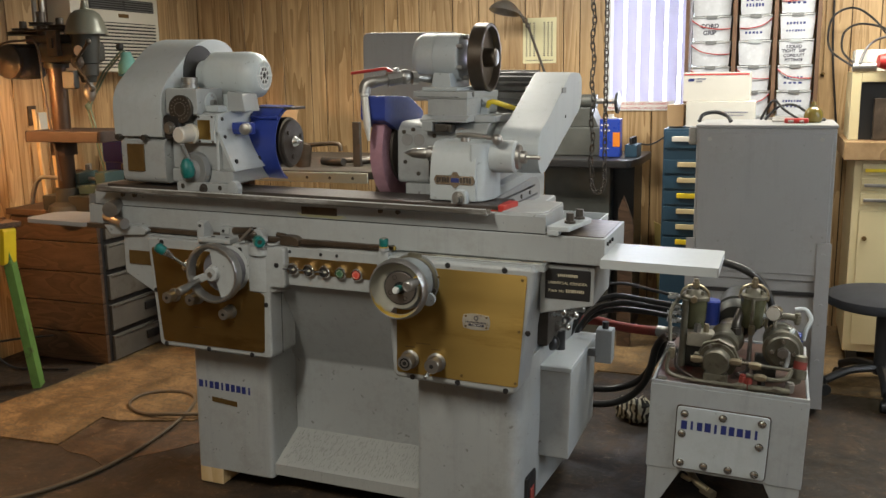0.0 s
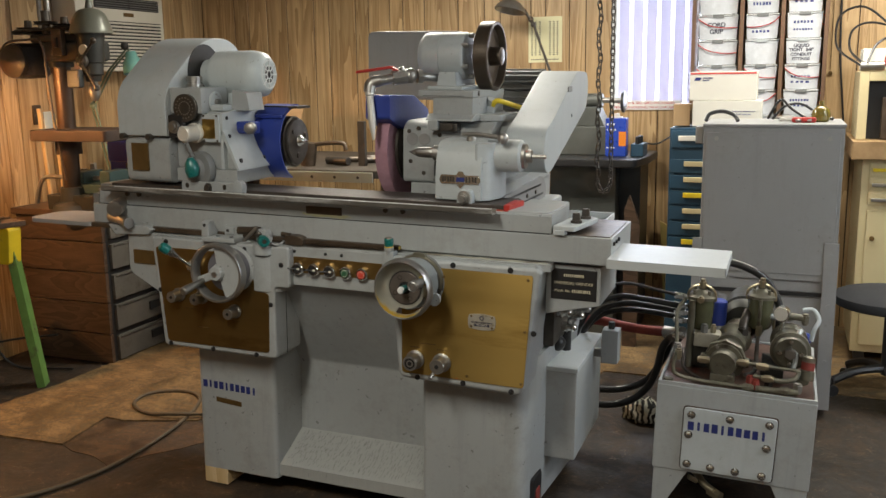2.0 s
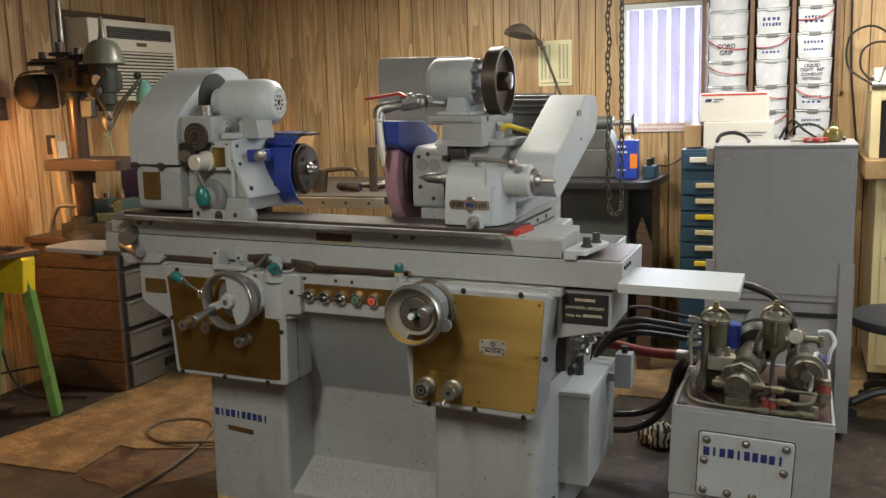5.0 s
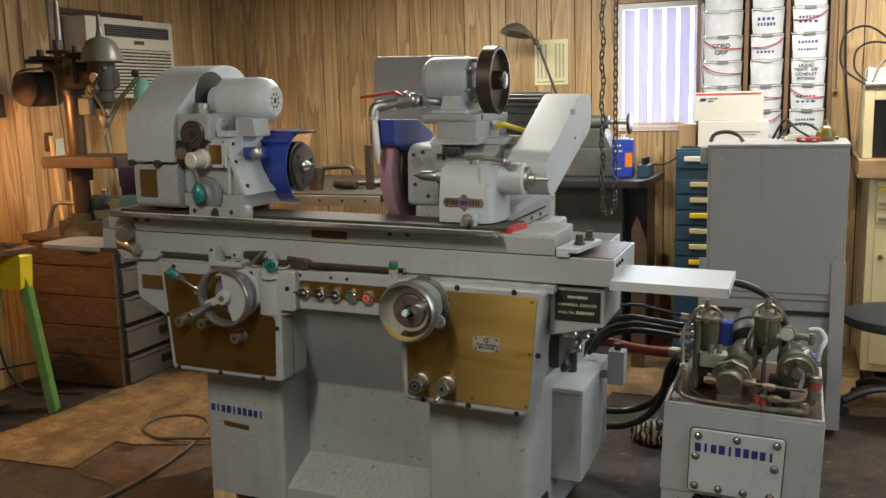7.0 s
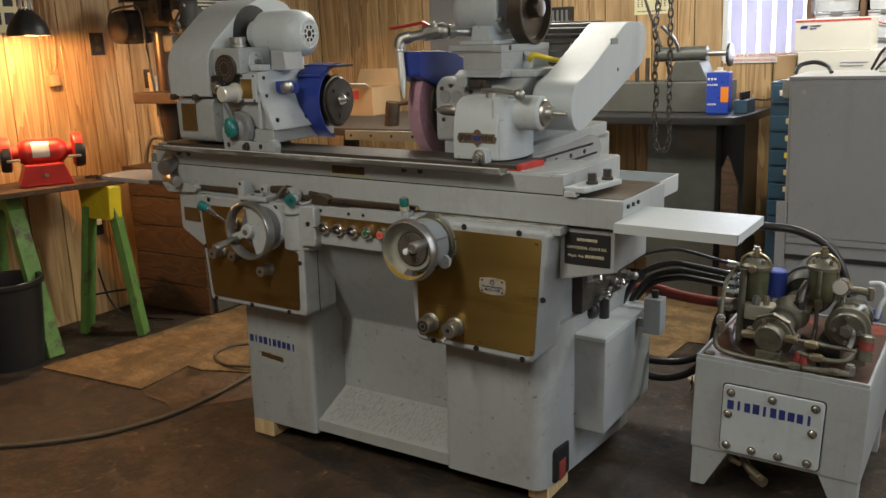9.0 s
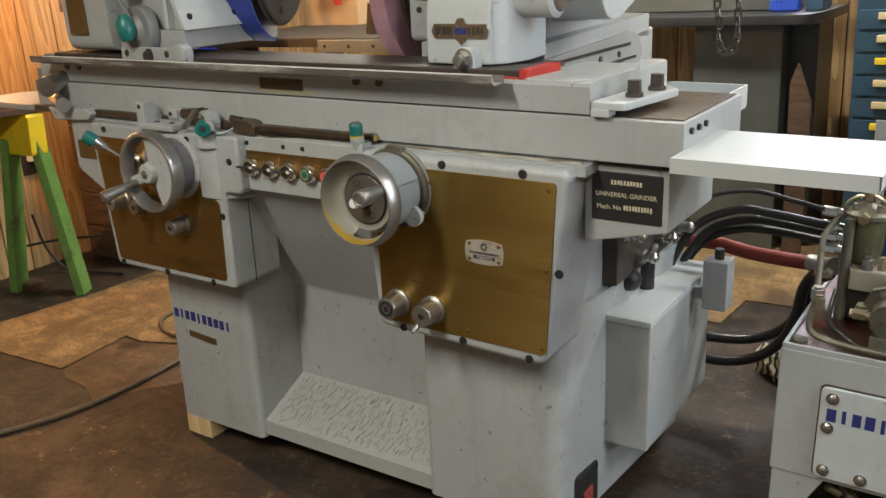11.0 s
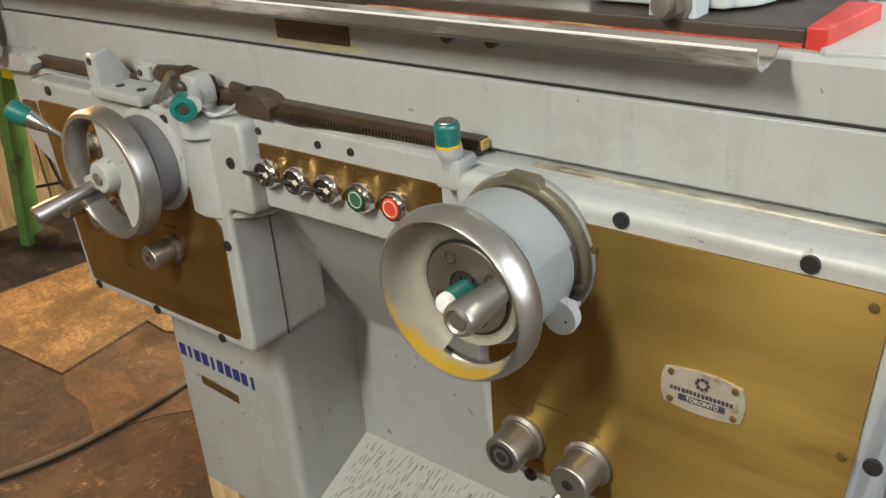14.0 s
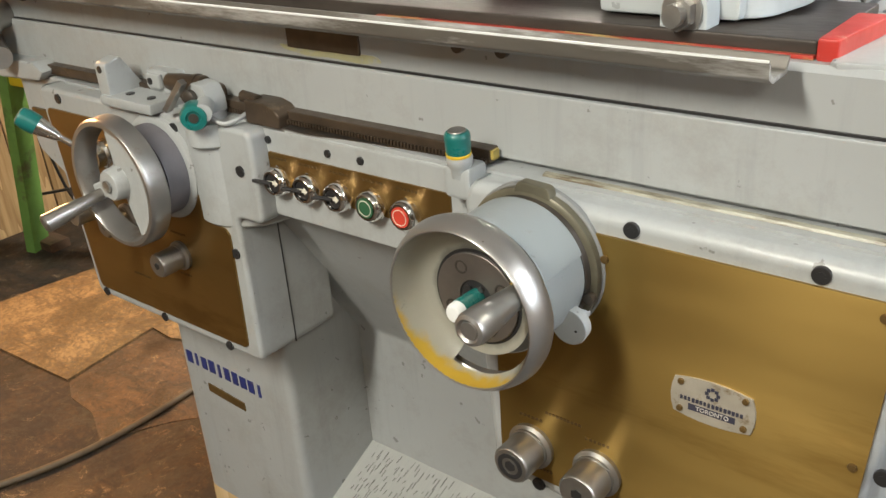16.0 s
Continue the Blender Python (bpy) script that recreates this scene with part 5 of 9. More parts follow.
box(bm, -1.06, -0.803, 3.797, 3.802, 0.996, 1.055)
part("coolant_tray", bm, TRAY, grinder, "white folded coolant tray behind the table")
# end clamp
bm = bmesh.new()
prism(bm, rounded([(-0.76 + TX, 2.66), (-0.69 + TX, 2.66), (-0.66 + TX, 2.86), (-0.70 + TX, 2.90), (-0.74 + TX, 2.86)], 0.012), "z", 1.173, 1.187, 0.003)
box(bm, -0.755 + TX, -0.72 + TX, 2.655, 2.69, 1.161, 1.175, 0.002)
clamp = part("end_clamp", bm, LIGHT, table)
bm = bmesh.new()
bolt(bm, (-0.705 + TX, 2.74, 1.187), (0, 0, 1), 0.013, 0.03)
part("clamp_bolt", bm, DARK, clamp)
bm = bmesh.new()
bolt(bm, (-0.695 + TX, 2.83, 1.187), (0, 0, 1), 0.013, 0.03)
part("clamp_bolt", bm, DARK, clamp)
for k in range(3):
    b = bmesh.new()
    cyl(b, (-0.585 + TX, 2.70 + 0.04 * k, 1.140), (-0.579 + TX, 2.70 + 0.04 * k, 1.140), 0.006, seg=10)
    part("screw", b, BLACK, table)
# rack bar with its dogs under the table edge
bm = bmesh.new()
box(bm, -2.4520 + TX, -1.2480 + TX, 2.650, 2.690, 1.0765, 1.0930, 0.002)
for k in range(84):
    x = -1.702 + k * 0.0054
    box(bm, x + TX, x + 0.0028 + TX, 2.6460, 2.6505, 1.0765, 1.0825)
rack = part("rack_bar", bm, BROWN, table, "oily toothed rack bar")
bm = bmesh.new()
prism(bm, [(-1.6460 + TX, 1.104), (-1.6070 + TX, 1.104), (-1.5880 + TX, 1.099), (-1.5770 + TX, 1.090), (-1.5790 + TX, 1.072), (-1.6460 + TX, 1.072)], "y", 2.632, 2.67, 0.003)
cyl(bm, (-1.6640 + TX, 2.648, 1.104), (-1.6320 + TX, 2.648, 1.101), 0.008, seg=12)
part("table_dog", bm, BROWN, table)
bm = bmesh.new()
box(bm, -1.8170 + TX, -1.7220 + TX, 2.645, 2.675, 1.078, 1.110, 0.010)
cyl(bm, (-1.8320 + TX, 2.65, 1.104), (-1.7470 + TX, 2.65, 1.109), 0.013, seg=14, bevel=0.002)
cyl(bm, (-1.7670 + TX, 2.65, 1.108), (-1.7600 + TX, 2.65, 1.1085), 0.0145, seg=14)
part("table_dog", bm, BROWN, table)
bm = bmesh.new()
box(bm, -1.2475 + TX, -1.2435 + TX, 2.651, 2.664, 1.0815, 1.0925, 0.001)
STEEL_TAG = material("dull_yellow_tag", (0.33, 0.25, 0.06), 0.5, var=0.25, scale=40, dirt=(0.10, 0.08, 0.05), dirt_amount=0.35, dirt_scale=45)
part("yellow_tag", bm, STEEL_TAG, table)
bm = bmesh.new()
prism(bm, rounded([(-1.605 + TX, 1.1745), (-1.43 + TX, 1.1735), (-1.42 + TX, 1.166), (-1.455 + TX, 1.1618), (-1.51 + TX, 1.1645), (-1.55 + TX, 1.163), (-1.595 + TX, 1.168)], 0.006), "y", 2.6752, 2.6765)
STAIN = material("yellow_oil_stain", (0.36, 0.35, 0.21), 0.4, var=0.12, scale=25, dirt=(0.33, 0.35, 0.36), dirt_amount=0.4, dirt_scale=20)
part("oil_stain", bm, STAIN, table, "yellowed oil stain")
bm = bmesh.new()
box(bm, -2.30 + TX, -0.9297 + TX, 2.6038, 2.6067, 1.2322, 1.2340)
part("gutter_edge", bm, WHITE, table, "bare white edge of the gutter")
# table-end knobs on the headstock end
bm = bmesh.new()
lathe(bm, (-2.33 + TX, 2.68, 1.165), (-2.30 + TX, 2.60, 1.155), [(0, 0), (0, 0.022), (0.05, 0.022), (0.055, 0.027), (0.09, 0.027), (0.092, 0)], 20)
cyl(bm, (-2.37 + TX, 2.66, 1.118), (-2.26 + TX, 2.61, 1.110), 0.016, seg=16)
cyl(bm, (-2.265 + TX, 2.612, 1.110), (-2.245 + TX, 2.603, 1.109), 0.019, seg=16)
part("adjusting_screw", bm, DULL, table)
bm = bmesh.new()
prism(bm, [(-2.36 + TX, 1.095), (-2.20 + TX, 1.100), (-2.17 + TX, 1.085), (-2.19 + TX, 1.068), (-2.33 + TX, 1.06)], "y", 2.63, 2.67, 0.005)
part("dog_block", bm, GREY, table)
bm = bmesh.new()
box(bm, -2.44 + TX, -2.33 + TX, 2.70, 2.85, 1.2157, 1.226, 0.003)
box(bm, -2.47 + TX, -2.44 + TX, 2.69, 2.74, 1.10, 1.19, 0.004)
part("end_block", bm, DKGREY, table)
# side brackets of the base
bm = bmesh.new()
prism(bm, rounded([(-2.37, 0.90), (-2.22, 0.82), (-2.14, 0.82), (-2.14, 1.05), (-2.37, 1.05)], 0.02), "y", 2.74, 2.90, 0.006)
sb = part("side_bracket", bm, GREY, grinder)
bm = bmesh.new()
box(bm, -2.345, -2.25, 2.735, 2.741, 0.935, 0.985, 0.001)
part("brass_panel", bm, BRONZE, sb)
# ---------- headstock ----------
HSX = TX


def q(*p):
    return [(a + HSX, *r) for a, *r in p]


bm = bmesh.new()
box(bm, -2.12 + HSX, -1.872 + HSX, 2.72, 3.06, 1.262, 1.30, 0.005)
prism(bm, rounded([(-2.125 + HSX, 1.30), (-1.90 + HSX, 1.30), (-1.868 + HSX, 1.30), (-1.930 + HSX, 1.42), (-1.930 + HSX, 1.485), (-2.125 + HSX, 1.485)], 0.01), "y", 2.738, 3.05, 0.004)
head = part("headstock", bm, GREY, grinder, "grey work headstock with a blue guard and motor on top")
bm = bmesh.new()
box(bm, -2.075 + HSX, -1.825 + HSX, 2.682, 2.70, 1.236, 1.268, 0.003)
lathe(bm, (-1.845 + HSX, 2.70, 1.256), (-1.845 + HSX, 2.67, 1.256), [(0, 0), (0, 0.021), (0.028, 0.021), (0.03, 0.018), (0.03, 0)], 20)
bar = part("clamp_bar", bm, GREY, head)
bm = bmesh.new()
bolt(bm, (-1.965 + HSX, 2.682, 1.252), (0, -1, 0), 0.011, 0.014)
part("clamp_bolt", bm, DARK, head)
for x in (-2.05, -1.90):
    bm = bmesh.new()
    cyl(bm, (x + HSX, 2.683, 1.256), (x + HSX, 2.679, 1.256), 0.007, seg=10)
    part("clamp_screw", bm, DARK, head)
bm = bmesh.new()
box(bm, -2.122 + HSX, -1.993 + HSX, 2.705, 2.865, 1.478, 1.565, 0.006)
part("gear_box", bm, GREY, head)
bm = bmesh.new()
lathe(bm, (-1.994 + HSX, 2.785, 1.515), (-1.978 + HSX, 2.785, 1.515), [(0, 0), (0, 0.036), (0.006, 0.036), (0.006, 0)], 28)
part("end_cover", bm, LIGHT, head)
bm = bmesh.new()
cyl(bm, (-1.988 + HSX, 2.785, 1.515), (-1.973 + HSX, 2.785, 1.515), 0.011, seg=12)
for k in range(3):
    a = radians(90 + 120 * k)
    cyl(bm, (-1.988 + HSX, 2.785 + 0.026 * math.cos(a), 1.515 + 0.026 * math.sin(a)), (-1.984 + HSX, 2.785 + 0.026 * math.cos(a), 1.515 + 0.026 * math.sin(a)), 0.004, seg=8)
part("cover_screw", bm, DULL, head)
bm = bmesh.new()
lathe(bm, (-2.085 + HSX, 2.80, 1.565), (-2.085 + HSX, 2.80, 1.62), [(0, 0), (0, 0.029), (0.010, 0.029), (0.011, 0.025), (0.017, 0.025), (0.018, 0.029), (0.034, 0.029), (0.036, 0.026), (0.036, 0)], 28)
part("filler_cap", bm, DULL, head)
bm = bmesh.new()
lathe(bm, (-2.055 + HSX, 2.706, 1.497), (-2.055 + HSX, 2.6, 1.497), [(0, 0), (0, 0.047), (0.012, 0.047), (0.014, 0.044), (0.014, 0)], 32)
dial = part("speed_dial", bm, DARK, head, "dark engraved speed dial")
bm = bmesh.new()
for k in range(18):
    a = radians(20 * k)
    for r in (0.022, 0.034):
        x, z = -2.055 + HSX + r * math.cos(a), 1.497 + r * math.sin(a)
        box(bm, x - 0.002, x + 0.002, 2.6912, 2.6922, z - 0.002, z + 0.002)
part("dial_marks", bm, DULL, head)
bm = bmesh.new()
box(bm, -2.125 + HSX, -2.06 + HSX, 2.69, 2.716, 1.395, 1.475, 0.008)
part("switch_plate", bm, BLACK, head)
bm = bmesh.new()
lathe(bm, (-2.097 + HSX, 2.69, 1.433), (-2.097 + HSX, 2.6, 1.433), [(0, 0), (0, 0.022), (0.010, 0.020), (0.010, 0.013), (0.016, 0.012), (0.018, 0)], 20)
part("switch_button", bm, DULL, head)
bm = bmesh.new()
lathe(bm, (-2.025 + HSX, 2.715, 1.415), (-2.035 + HSX, 2.60, 1.412), [(0, 0), (0, 0.034), (0.012, 0.034), (0.014, 0.027), (0.068, 0.027), (0.072, 0.023), (0.072, 0)], 28)
part("index_knob", bm, SILVER, head, "white metal index knob")
bm = bmesh.new()
box(bm, -1.998 + HSX, -1.948 + HSX, 2.708, 2.716, 1.397, 1.462, 0.001)
part("brass_panel", bm, BRASS, head)
bm = bmesh.new()
box(bm, -2.00 + HSX, -1.932 + HSX, 2.7105, 2.742, 1.385, 1.478, 0.003)
part("cover_plate", bm, LIGHT, head)
# paler than the body: the light from the right is put into its colour
bm = bmesh.new()
prism(bm, [(2.716, 1.30), (2.716, 1.482), (2.90, 1.50), (2.98, 1.50), (2.98, 1.30)], "x", -1.933 + HSX, -1.920 + HSX, 0.003)
prism(bm, [(-1.931 + HSX, 1.42), (-1.870 + HSX, 1.30), (-1.860 + HSX, 1.30), (-1.920 + HSX, 1.425)], "y", 2.716, 3.0)
part("end_plate", bm, LIGHT, head)
bm = bmesh.new()
lathe(bm, (-2.01 + HSX, 2.715, 1.300), (-2.01 + HSX, 2.6, 1.300), [(0, 0), (0, 0.055), (0.02, 0.055), (0.028, 0.050), (0.028, 0.03), (0.04, 0.02), (0.04, 0)], 28)
cyl(bm, (-2.01 + HSX, 2.69, 1.30), (-2.02 + HSX, 2.645, 1.385), 0.007, seg=10)
part("clutch_lever", bm, DKGREY, head)
bm = bmesh.new()
lathe(bm, (-2.016 + HSX, 2.655, 1.335), (-2.006 + HSX, 2.66, 1.275), [(0, 0), (0, 0.010), (0.015, 0.022), (0.035, 0.025), (0.052, 0.018), (0.058, 0)], 20)
part("teal_knob", bm, TEAL, head, "teal clutch knob")
# motor mount, ledge and screws of the headstock
bm = bmesh.new()
prism(bm, [(-1.935 + HSX, 1.487), (-1.865 + HSX, 1.487), (-1.875 + HSX, 1.548), (-1.935 + HSX, 1.555)], "y", 2.80, 2.90, 0.004)
part("motor_mount", bm, GREY, head)
bm = bmesh.new()
box(bm, -1.93 + HSX, -1.77 + HSX, 2.96, 3.06, 1.490, 1.499, 0.001)
part("mount_ledge", bm, DARK, head)
bm = bmesh.new()
box(bm, -1.985 + HSX, -1.935 + HSX, 2.745, 2.80, 1.487, 1.508, 0.004)
part("stop_block", bm, LIGHT, head)
for x, y, z in ((-1.921, 2.74, 1.465), (-1.921, 2.93, 1.47), (-1.912, 2.74, 1.405), (-1.872, 2.745, 1.325), (-1.872, 2.90, 1.325)):
    bm = bmesh.new()
    cyl(bm, (x + HSX - 0.004, y, z), (x + HSX + 0.004, y, z), 0.0065, seg=12)
    part("plate_screw", bm, BLACK, head)
for x, z in ((-1.992, 1.390), (-1.940, 1.390), (-1.992, 1.472), (-1.940, 1.472)):
    bm = bmesh.new()
    cyl(bm, (x + HSX, 2.712, z), (x + HSX, 2.7085, z), 0.004, seg=10)
    part("cover_screw", bm, DARK, head)
bm = bmesh.new()
prism(bm, rounded([(2.745, 1.44), (2.775, 1.56), (2.800, 1.56), (2.790, 1.44)], 0.008), "x", -2.1300 + HSX, -2.1180 + HSX, 0.002)
part("strap", bm, LIGHT, head)
# belt guard
prof = rounded([(2.69, 1.40), (2.685, 1.555), (2.93, 1.735), (3.14, 1.735), (3.22, 1.60), (3.22, 1.40)], [0.0, 0.07, 0.10, 0.12, 0.05, 0.0], 8)
bm = bmesh.new()
prism(bm, prof, "x", -2.335 + HSX, -2.130 + HSX, 0.006)
guard = part("belt_guard", bm, LIGHT, head, "rounded light grey belt guard")
bm = bmesh.new()
prism(bm, [(2.93 + 0.104 * math.cos(radians(a)), 1.607 + 0.104 * math.sin(radians(a))) for a in range(-40, 221, 10)], "x", -2.1305 + HSX, -2.1275 + HSX)
part("guard_opening", bm, BLACK, guard)
bm = bmesh.new()
prism(bm, rounded([(2.70, 1.255), (2.695, 1.395), (3.20, 1.395), (3.20, 1.255)], 0.03), "x", -2.315 + HSX, -2.13 + HSX, 0.005)
part("lower_guard", bm, GREY, head)
bm = bmesh.new()
box(bm, -2.285 + HSX, -2.215 + HSX, 2.690, 2.697, 1.29, 1.375, 0.001)
part("data_plate", bm, BRONZE, head)
for x in (-2.31, -2.20):
    bm = bmesh.new()
    cyl(bm, (x + HSX, 2.70, 1.398), (x + HSX, 2.672, 1.398), 0.011, seg=12, bevel=0.002)
    part("latch", bm, DARK, head)
# headstock motor
bm = bmesh.new()
lathe(bm, (-2.115 + HSX, 2.93, 1.607), (-1.86 + HSX, 2.93, 1.607), [(0, 0), (0, 0.050), (0.030, 0.052), (0.032, 0.064), (0.050, 0.068), (0.054, 0.080), (0.17, 0.082), (0.20, 0.082), (0.235, 0.074), (0.252, 0.056), (0.254, 0.050), (0.250, 0.0)], 40)
box(bm, -2.05 + HSX, -1.93 + HSX, 2.88, 2.98, 1.485, 1.56, 0.006)
motor = part("motor", bm, machine_paint("pale_motor_paint", (0.53, 0.585, 0.60), 0.42, (0.28, 0.28, 0.25), 0.16, 0.25), head, "pale grey electric motor with a round fan grille")
bm = bmesh.new()
cyl(bm, (-1.8645 + HSX, 2.93, 1.607), (-1.8625 + HSX, 2.93, 1.607), 0.047, seg=32)
part("fan_opening", bm, BLACK, head)
bm = bmesh.new()
for r in (0.014, 0.031, 0.048):
    tube(bm, [(-1.861 + HSX, 2.93 + r * math.cos(k * math.pi / 10), 1.607 + r * math.sin(k * math.pi / 10)) for k in range(20)], 0.0024, 6, 0, True)
for k in range(8):
    a = k * math.pi / 4
    cyl(bm, (-1.861 + HSX, 2.93 + 0.012 * math.cos(a), 1.607 + 0.012 * math.sin(a)), (-1.861 + HSX, 2.93 + 0.052 * math.cos(a), 1.607 + 0.052 * math.sin(a)), 0.0027, seg=6)
part("fan_grille", bm, WHITE, head)
# blue guard and faceplate
FY, FZ = 3.01, 1.375
bm = bmesh.new()
shell = []
for k in range(33):
    a = radians(84 + 168 * k / 32)
    shell.append([bm.verts.new((x + HSX, FY + r * math.cos(a), FZ + r * math.sin(a))) for x, r in ((-1.915, 0.121), (-1.802, 0.121), (-1.802, 0.1165), (-1.915, 0.1165))])
for lo, hi in zip(shell, shell[1:]):
    for i in range(4):
        bm.faces.new((lo[i], lo[(i + 1) % 4], hi[(i + 1) % 4], hi[i]))
bm.faces.new(shell[0][::-1])
bm.faces.new(shell[-1])
bg_ = part("blue_guard", bm, BLUE, head, "blue painted drive guard curving round the front")
bm = bmesh.new()
rim_ = []
for k in range(13):
    a = radians(78 + 54 * k / 12)
    rim_.append([bm.verts.new((x + HSX, FY + r * math.cos(a), FZ + r * math.sin(a))) for x, r in ((-1.917, 0.129), (-1.804, 0.129), (-1.804, 0.1215), (-1.917, 0.1215))])
for lo, hi in zip(rim_, rim_[1:]):
    for i in range(4):
        bm.faces.new((lo[i], lo[(i + 1) % 4], hi[(i + 1) % 4], hi[i]))
bm.faces.new(rim_[0][::-1])
bm.faces.new(rim_[-1])
part("hinged_flap", bm, BLUE, bg_)
bm = bmesh.new()
cyl(bm, (-1.914 + HSX, FY - 0.092, FZ + 0.088), (-1.806 + HSX, FY - 0.092, FZ + 0.088), 0.0065, seg=12)
part("hinge_pin", bm, BLUE, bg_)
bm = bmesh.new()
lathe(bm, (-1.919 + HSX, FY, FZ), (-1.72 + HSX, FY, FZ), [(0, 0.0), (0, 0.114), (0.012, 0.114), (0.012, 0.0)], 48)
part("guard_back", bm, DARK, bg_)
bm = bmesh.new()
box(bm, -1.921 + HSX, -1.855 + HSX, 2.80, 2.85, 1.41, 1.45, 0.004)
part("blue_block", bm, BLUE, head)
bm = bmesh.new()
lathe(bm, (-1.862 + HSX, 2.803, 1.43), (-1.850 + HSX, 2.76, 1.43), [(0, 0), (0, 0.020), (0.026, 0.020), (0.03, 0.015), (0.03, 0)], 18)
part("block_knob", bm, DULL, head)
bm = bmesh.new()
lathe(bm, (-1.880 + HSX, FY, FZ), (-1.65 + HSX, FY, FZ), [(0, 0), (0, 0.086), (0.070, 0.086), (0.072, 0.079), (0.082, 0.079), (0.086, 0.075), (0.087, 0.03), (0.090, 0.026), (0.090, 0)], 44)
face = part("faceplate", bm, DARK, head, "dark steel faceplate")
bm = bmesh.new()
lathe(bm, (-1.790 + HSX, FY, FZ), (-1.64 + HSX, FY, FZ), [(0, 0), (0, 0.020), (0.005, 0.018), (0.036, 0.0)], 20)
part("centre_point", bm, STEEL, face)
for a, r in ((20, 0.052), (140, 0.052), (260, 0.052)):
    bm = bmesh.new()
    c = (-1.794 + HSX, FY + r * math.cos(radians(a)), FZ + r * math.sin(radians(a)))
    cyl(bm, c, (c[0] + 0.006, c[1], c[2]), 0.008, seg=12, bevel=0.001)
    part("face_screw", bm, DARK, face)

# ---------- tailstock ----------
bm = bmesh.new()
prism(bm, rounded([(2.735, 1.250), (2.735, 1.35), (2.765, 1.415), (2.92, 1.415), (2.955, 1.36), (2.955, 1.250)], [0, 0.05, 0.05, 0.05, 0.05, 0], 6), "x", -1.158 + TX, -1.005 + TX, 0.006)
prism(bm, rounded([(-1.03 + TX, 2.735), (-0.985 + TX, 2.76), (-0.97 + TX, 2.84), (-0.985 + TX, 2.95), (-1.03 + TX, 2.955)], 0.02), "z", 1.250, 1.41, 0.004)
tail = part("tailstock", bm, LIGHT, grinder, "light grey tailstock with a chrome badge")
bm = bmesh.new()
lathe(bm, (-1.02 + TX, 2.83, 1.372), (-0.8 + TX, 2.83, 1.372), [(0, 0), (0, 0.046), (0.115, 0.046), (0.122, 0.040), (0.122, 0)], 32)
part("barrel", bm, LIGHT, tail)
bm = bmesh.new()
lathe(bm, (-0.90 + TX, 2.83, 1.372), (-0.84 + TX, 2.83, 1.372), [(0, 0), (0, 0.036), (0.012, 0.034), (0.014, 0.018), (0.03, 0.018), (0.032, 0.006), (0.075, 0.006), (0.078, 0.0)], 24)
part("barrel_cap", bm, DULL, tail)
bm = bmesh.new()
lathe(bm, (-1.15 + TX, 2.83, 1.372), (-1.28 + TX, 2.83, 1.372), [(0, 0), (0, 0.022), (0.045, 0.022), (0.05, 0.014), (0.06, 0.016), (0.10, 0.014), (0.135, 0.0)], 24)
part("dead_centre", bm, DULL, tail)
bm = bmesh.new()
lathe(bm, (-1.06 + TX, 2.80, 1.412), (-1.06 + TX, 2.80, 1.44), [(0, 0), (0, 0.016), (0.02, 0.014), (0.022, 0)], 16)
tube(bm, [(-1.085 + TX, 2.79, 1.432), (-1.03 + TX, 2.78, 1.434), (-0.96 + TX, 2.765, 1.428)], 0.0075)
ball(bm, (-0.945 + TX, 2.762, 1.425), 0.017)
part("clamp_lever", bm, DULL, tail, "steel lever with a ball end")
bm = bmesh.new()
prism(bm, rounded([(-1.075 + TX, 1.225), (-1.025 + TX, 1.225), (-1.025 + TX, 1.285), (-1.075 + TX, 1.285)], 0.022), "y", 2.705, 2.738, 0.004)
part("clamp_lug", bm, LIGHT, tail)
bm = bmesh.new()
bolt(bm, (-1.05 + TX, 2.705, 1.262), (0, -1, 0), 0.016, 0.014)
cyl(bm, (-1.05 + TX, 2.692, 1.262), (-1.05 + TX, 2.678, 1.262), 0.010, seg=14)
part("clamp_nut", bm, DULL, tail)
bm = bmesh.new()
prism(bm, [(-1.135 + TX, 1.322), (-1.085 + TX, 1.322), (-1.078 + TX, 1.332), (-1.064 + TX, 1.332), (-1.057 + TX, 1.322), (-1.012 + TX, 1.322), (-1.005 + TX, 1.309), (-1.012 + TX, 1.296), (-1.057 + TX, 1.296), (-1.071 + TX, 1.284), (-1.085 + TX, 1.296), (-1.135 + TX, 1.296), (-1.142 + TX, 1.309)], "y", 2.731, 2.736, 0.001)
badge = part("badge", bm, STEEL, tail, "chrome winged badge with raised marks")
bm = bmesh.new()
bars(bm, -1.132 + TX, -1.088 + TX, 1.309, 0.016, 2.7305, 5, 2)
bars(bm, -1.054 + TX, -1.014 + TX, 1.309, 0.016, 2.7305, 4, 3)
tagged(part("badge_marks", bm, DARK, tail), kind="stuff")
bm = bmesh.new()
box(bm, -1.084 + TX, -1.058 + TX, 2.7295, 2.732, 1.303, 1.315)
part("badge_band", bm, BLUEINK, tail)

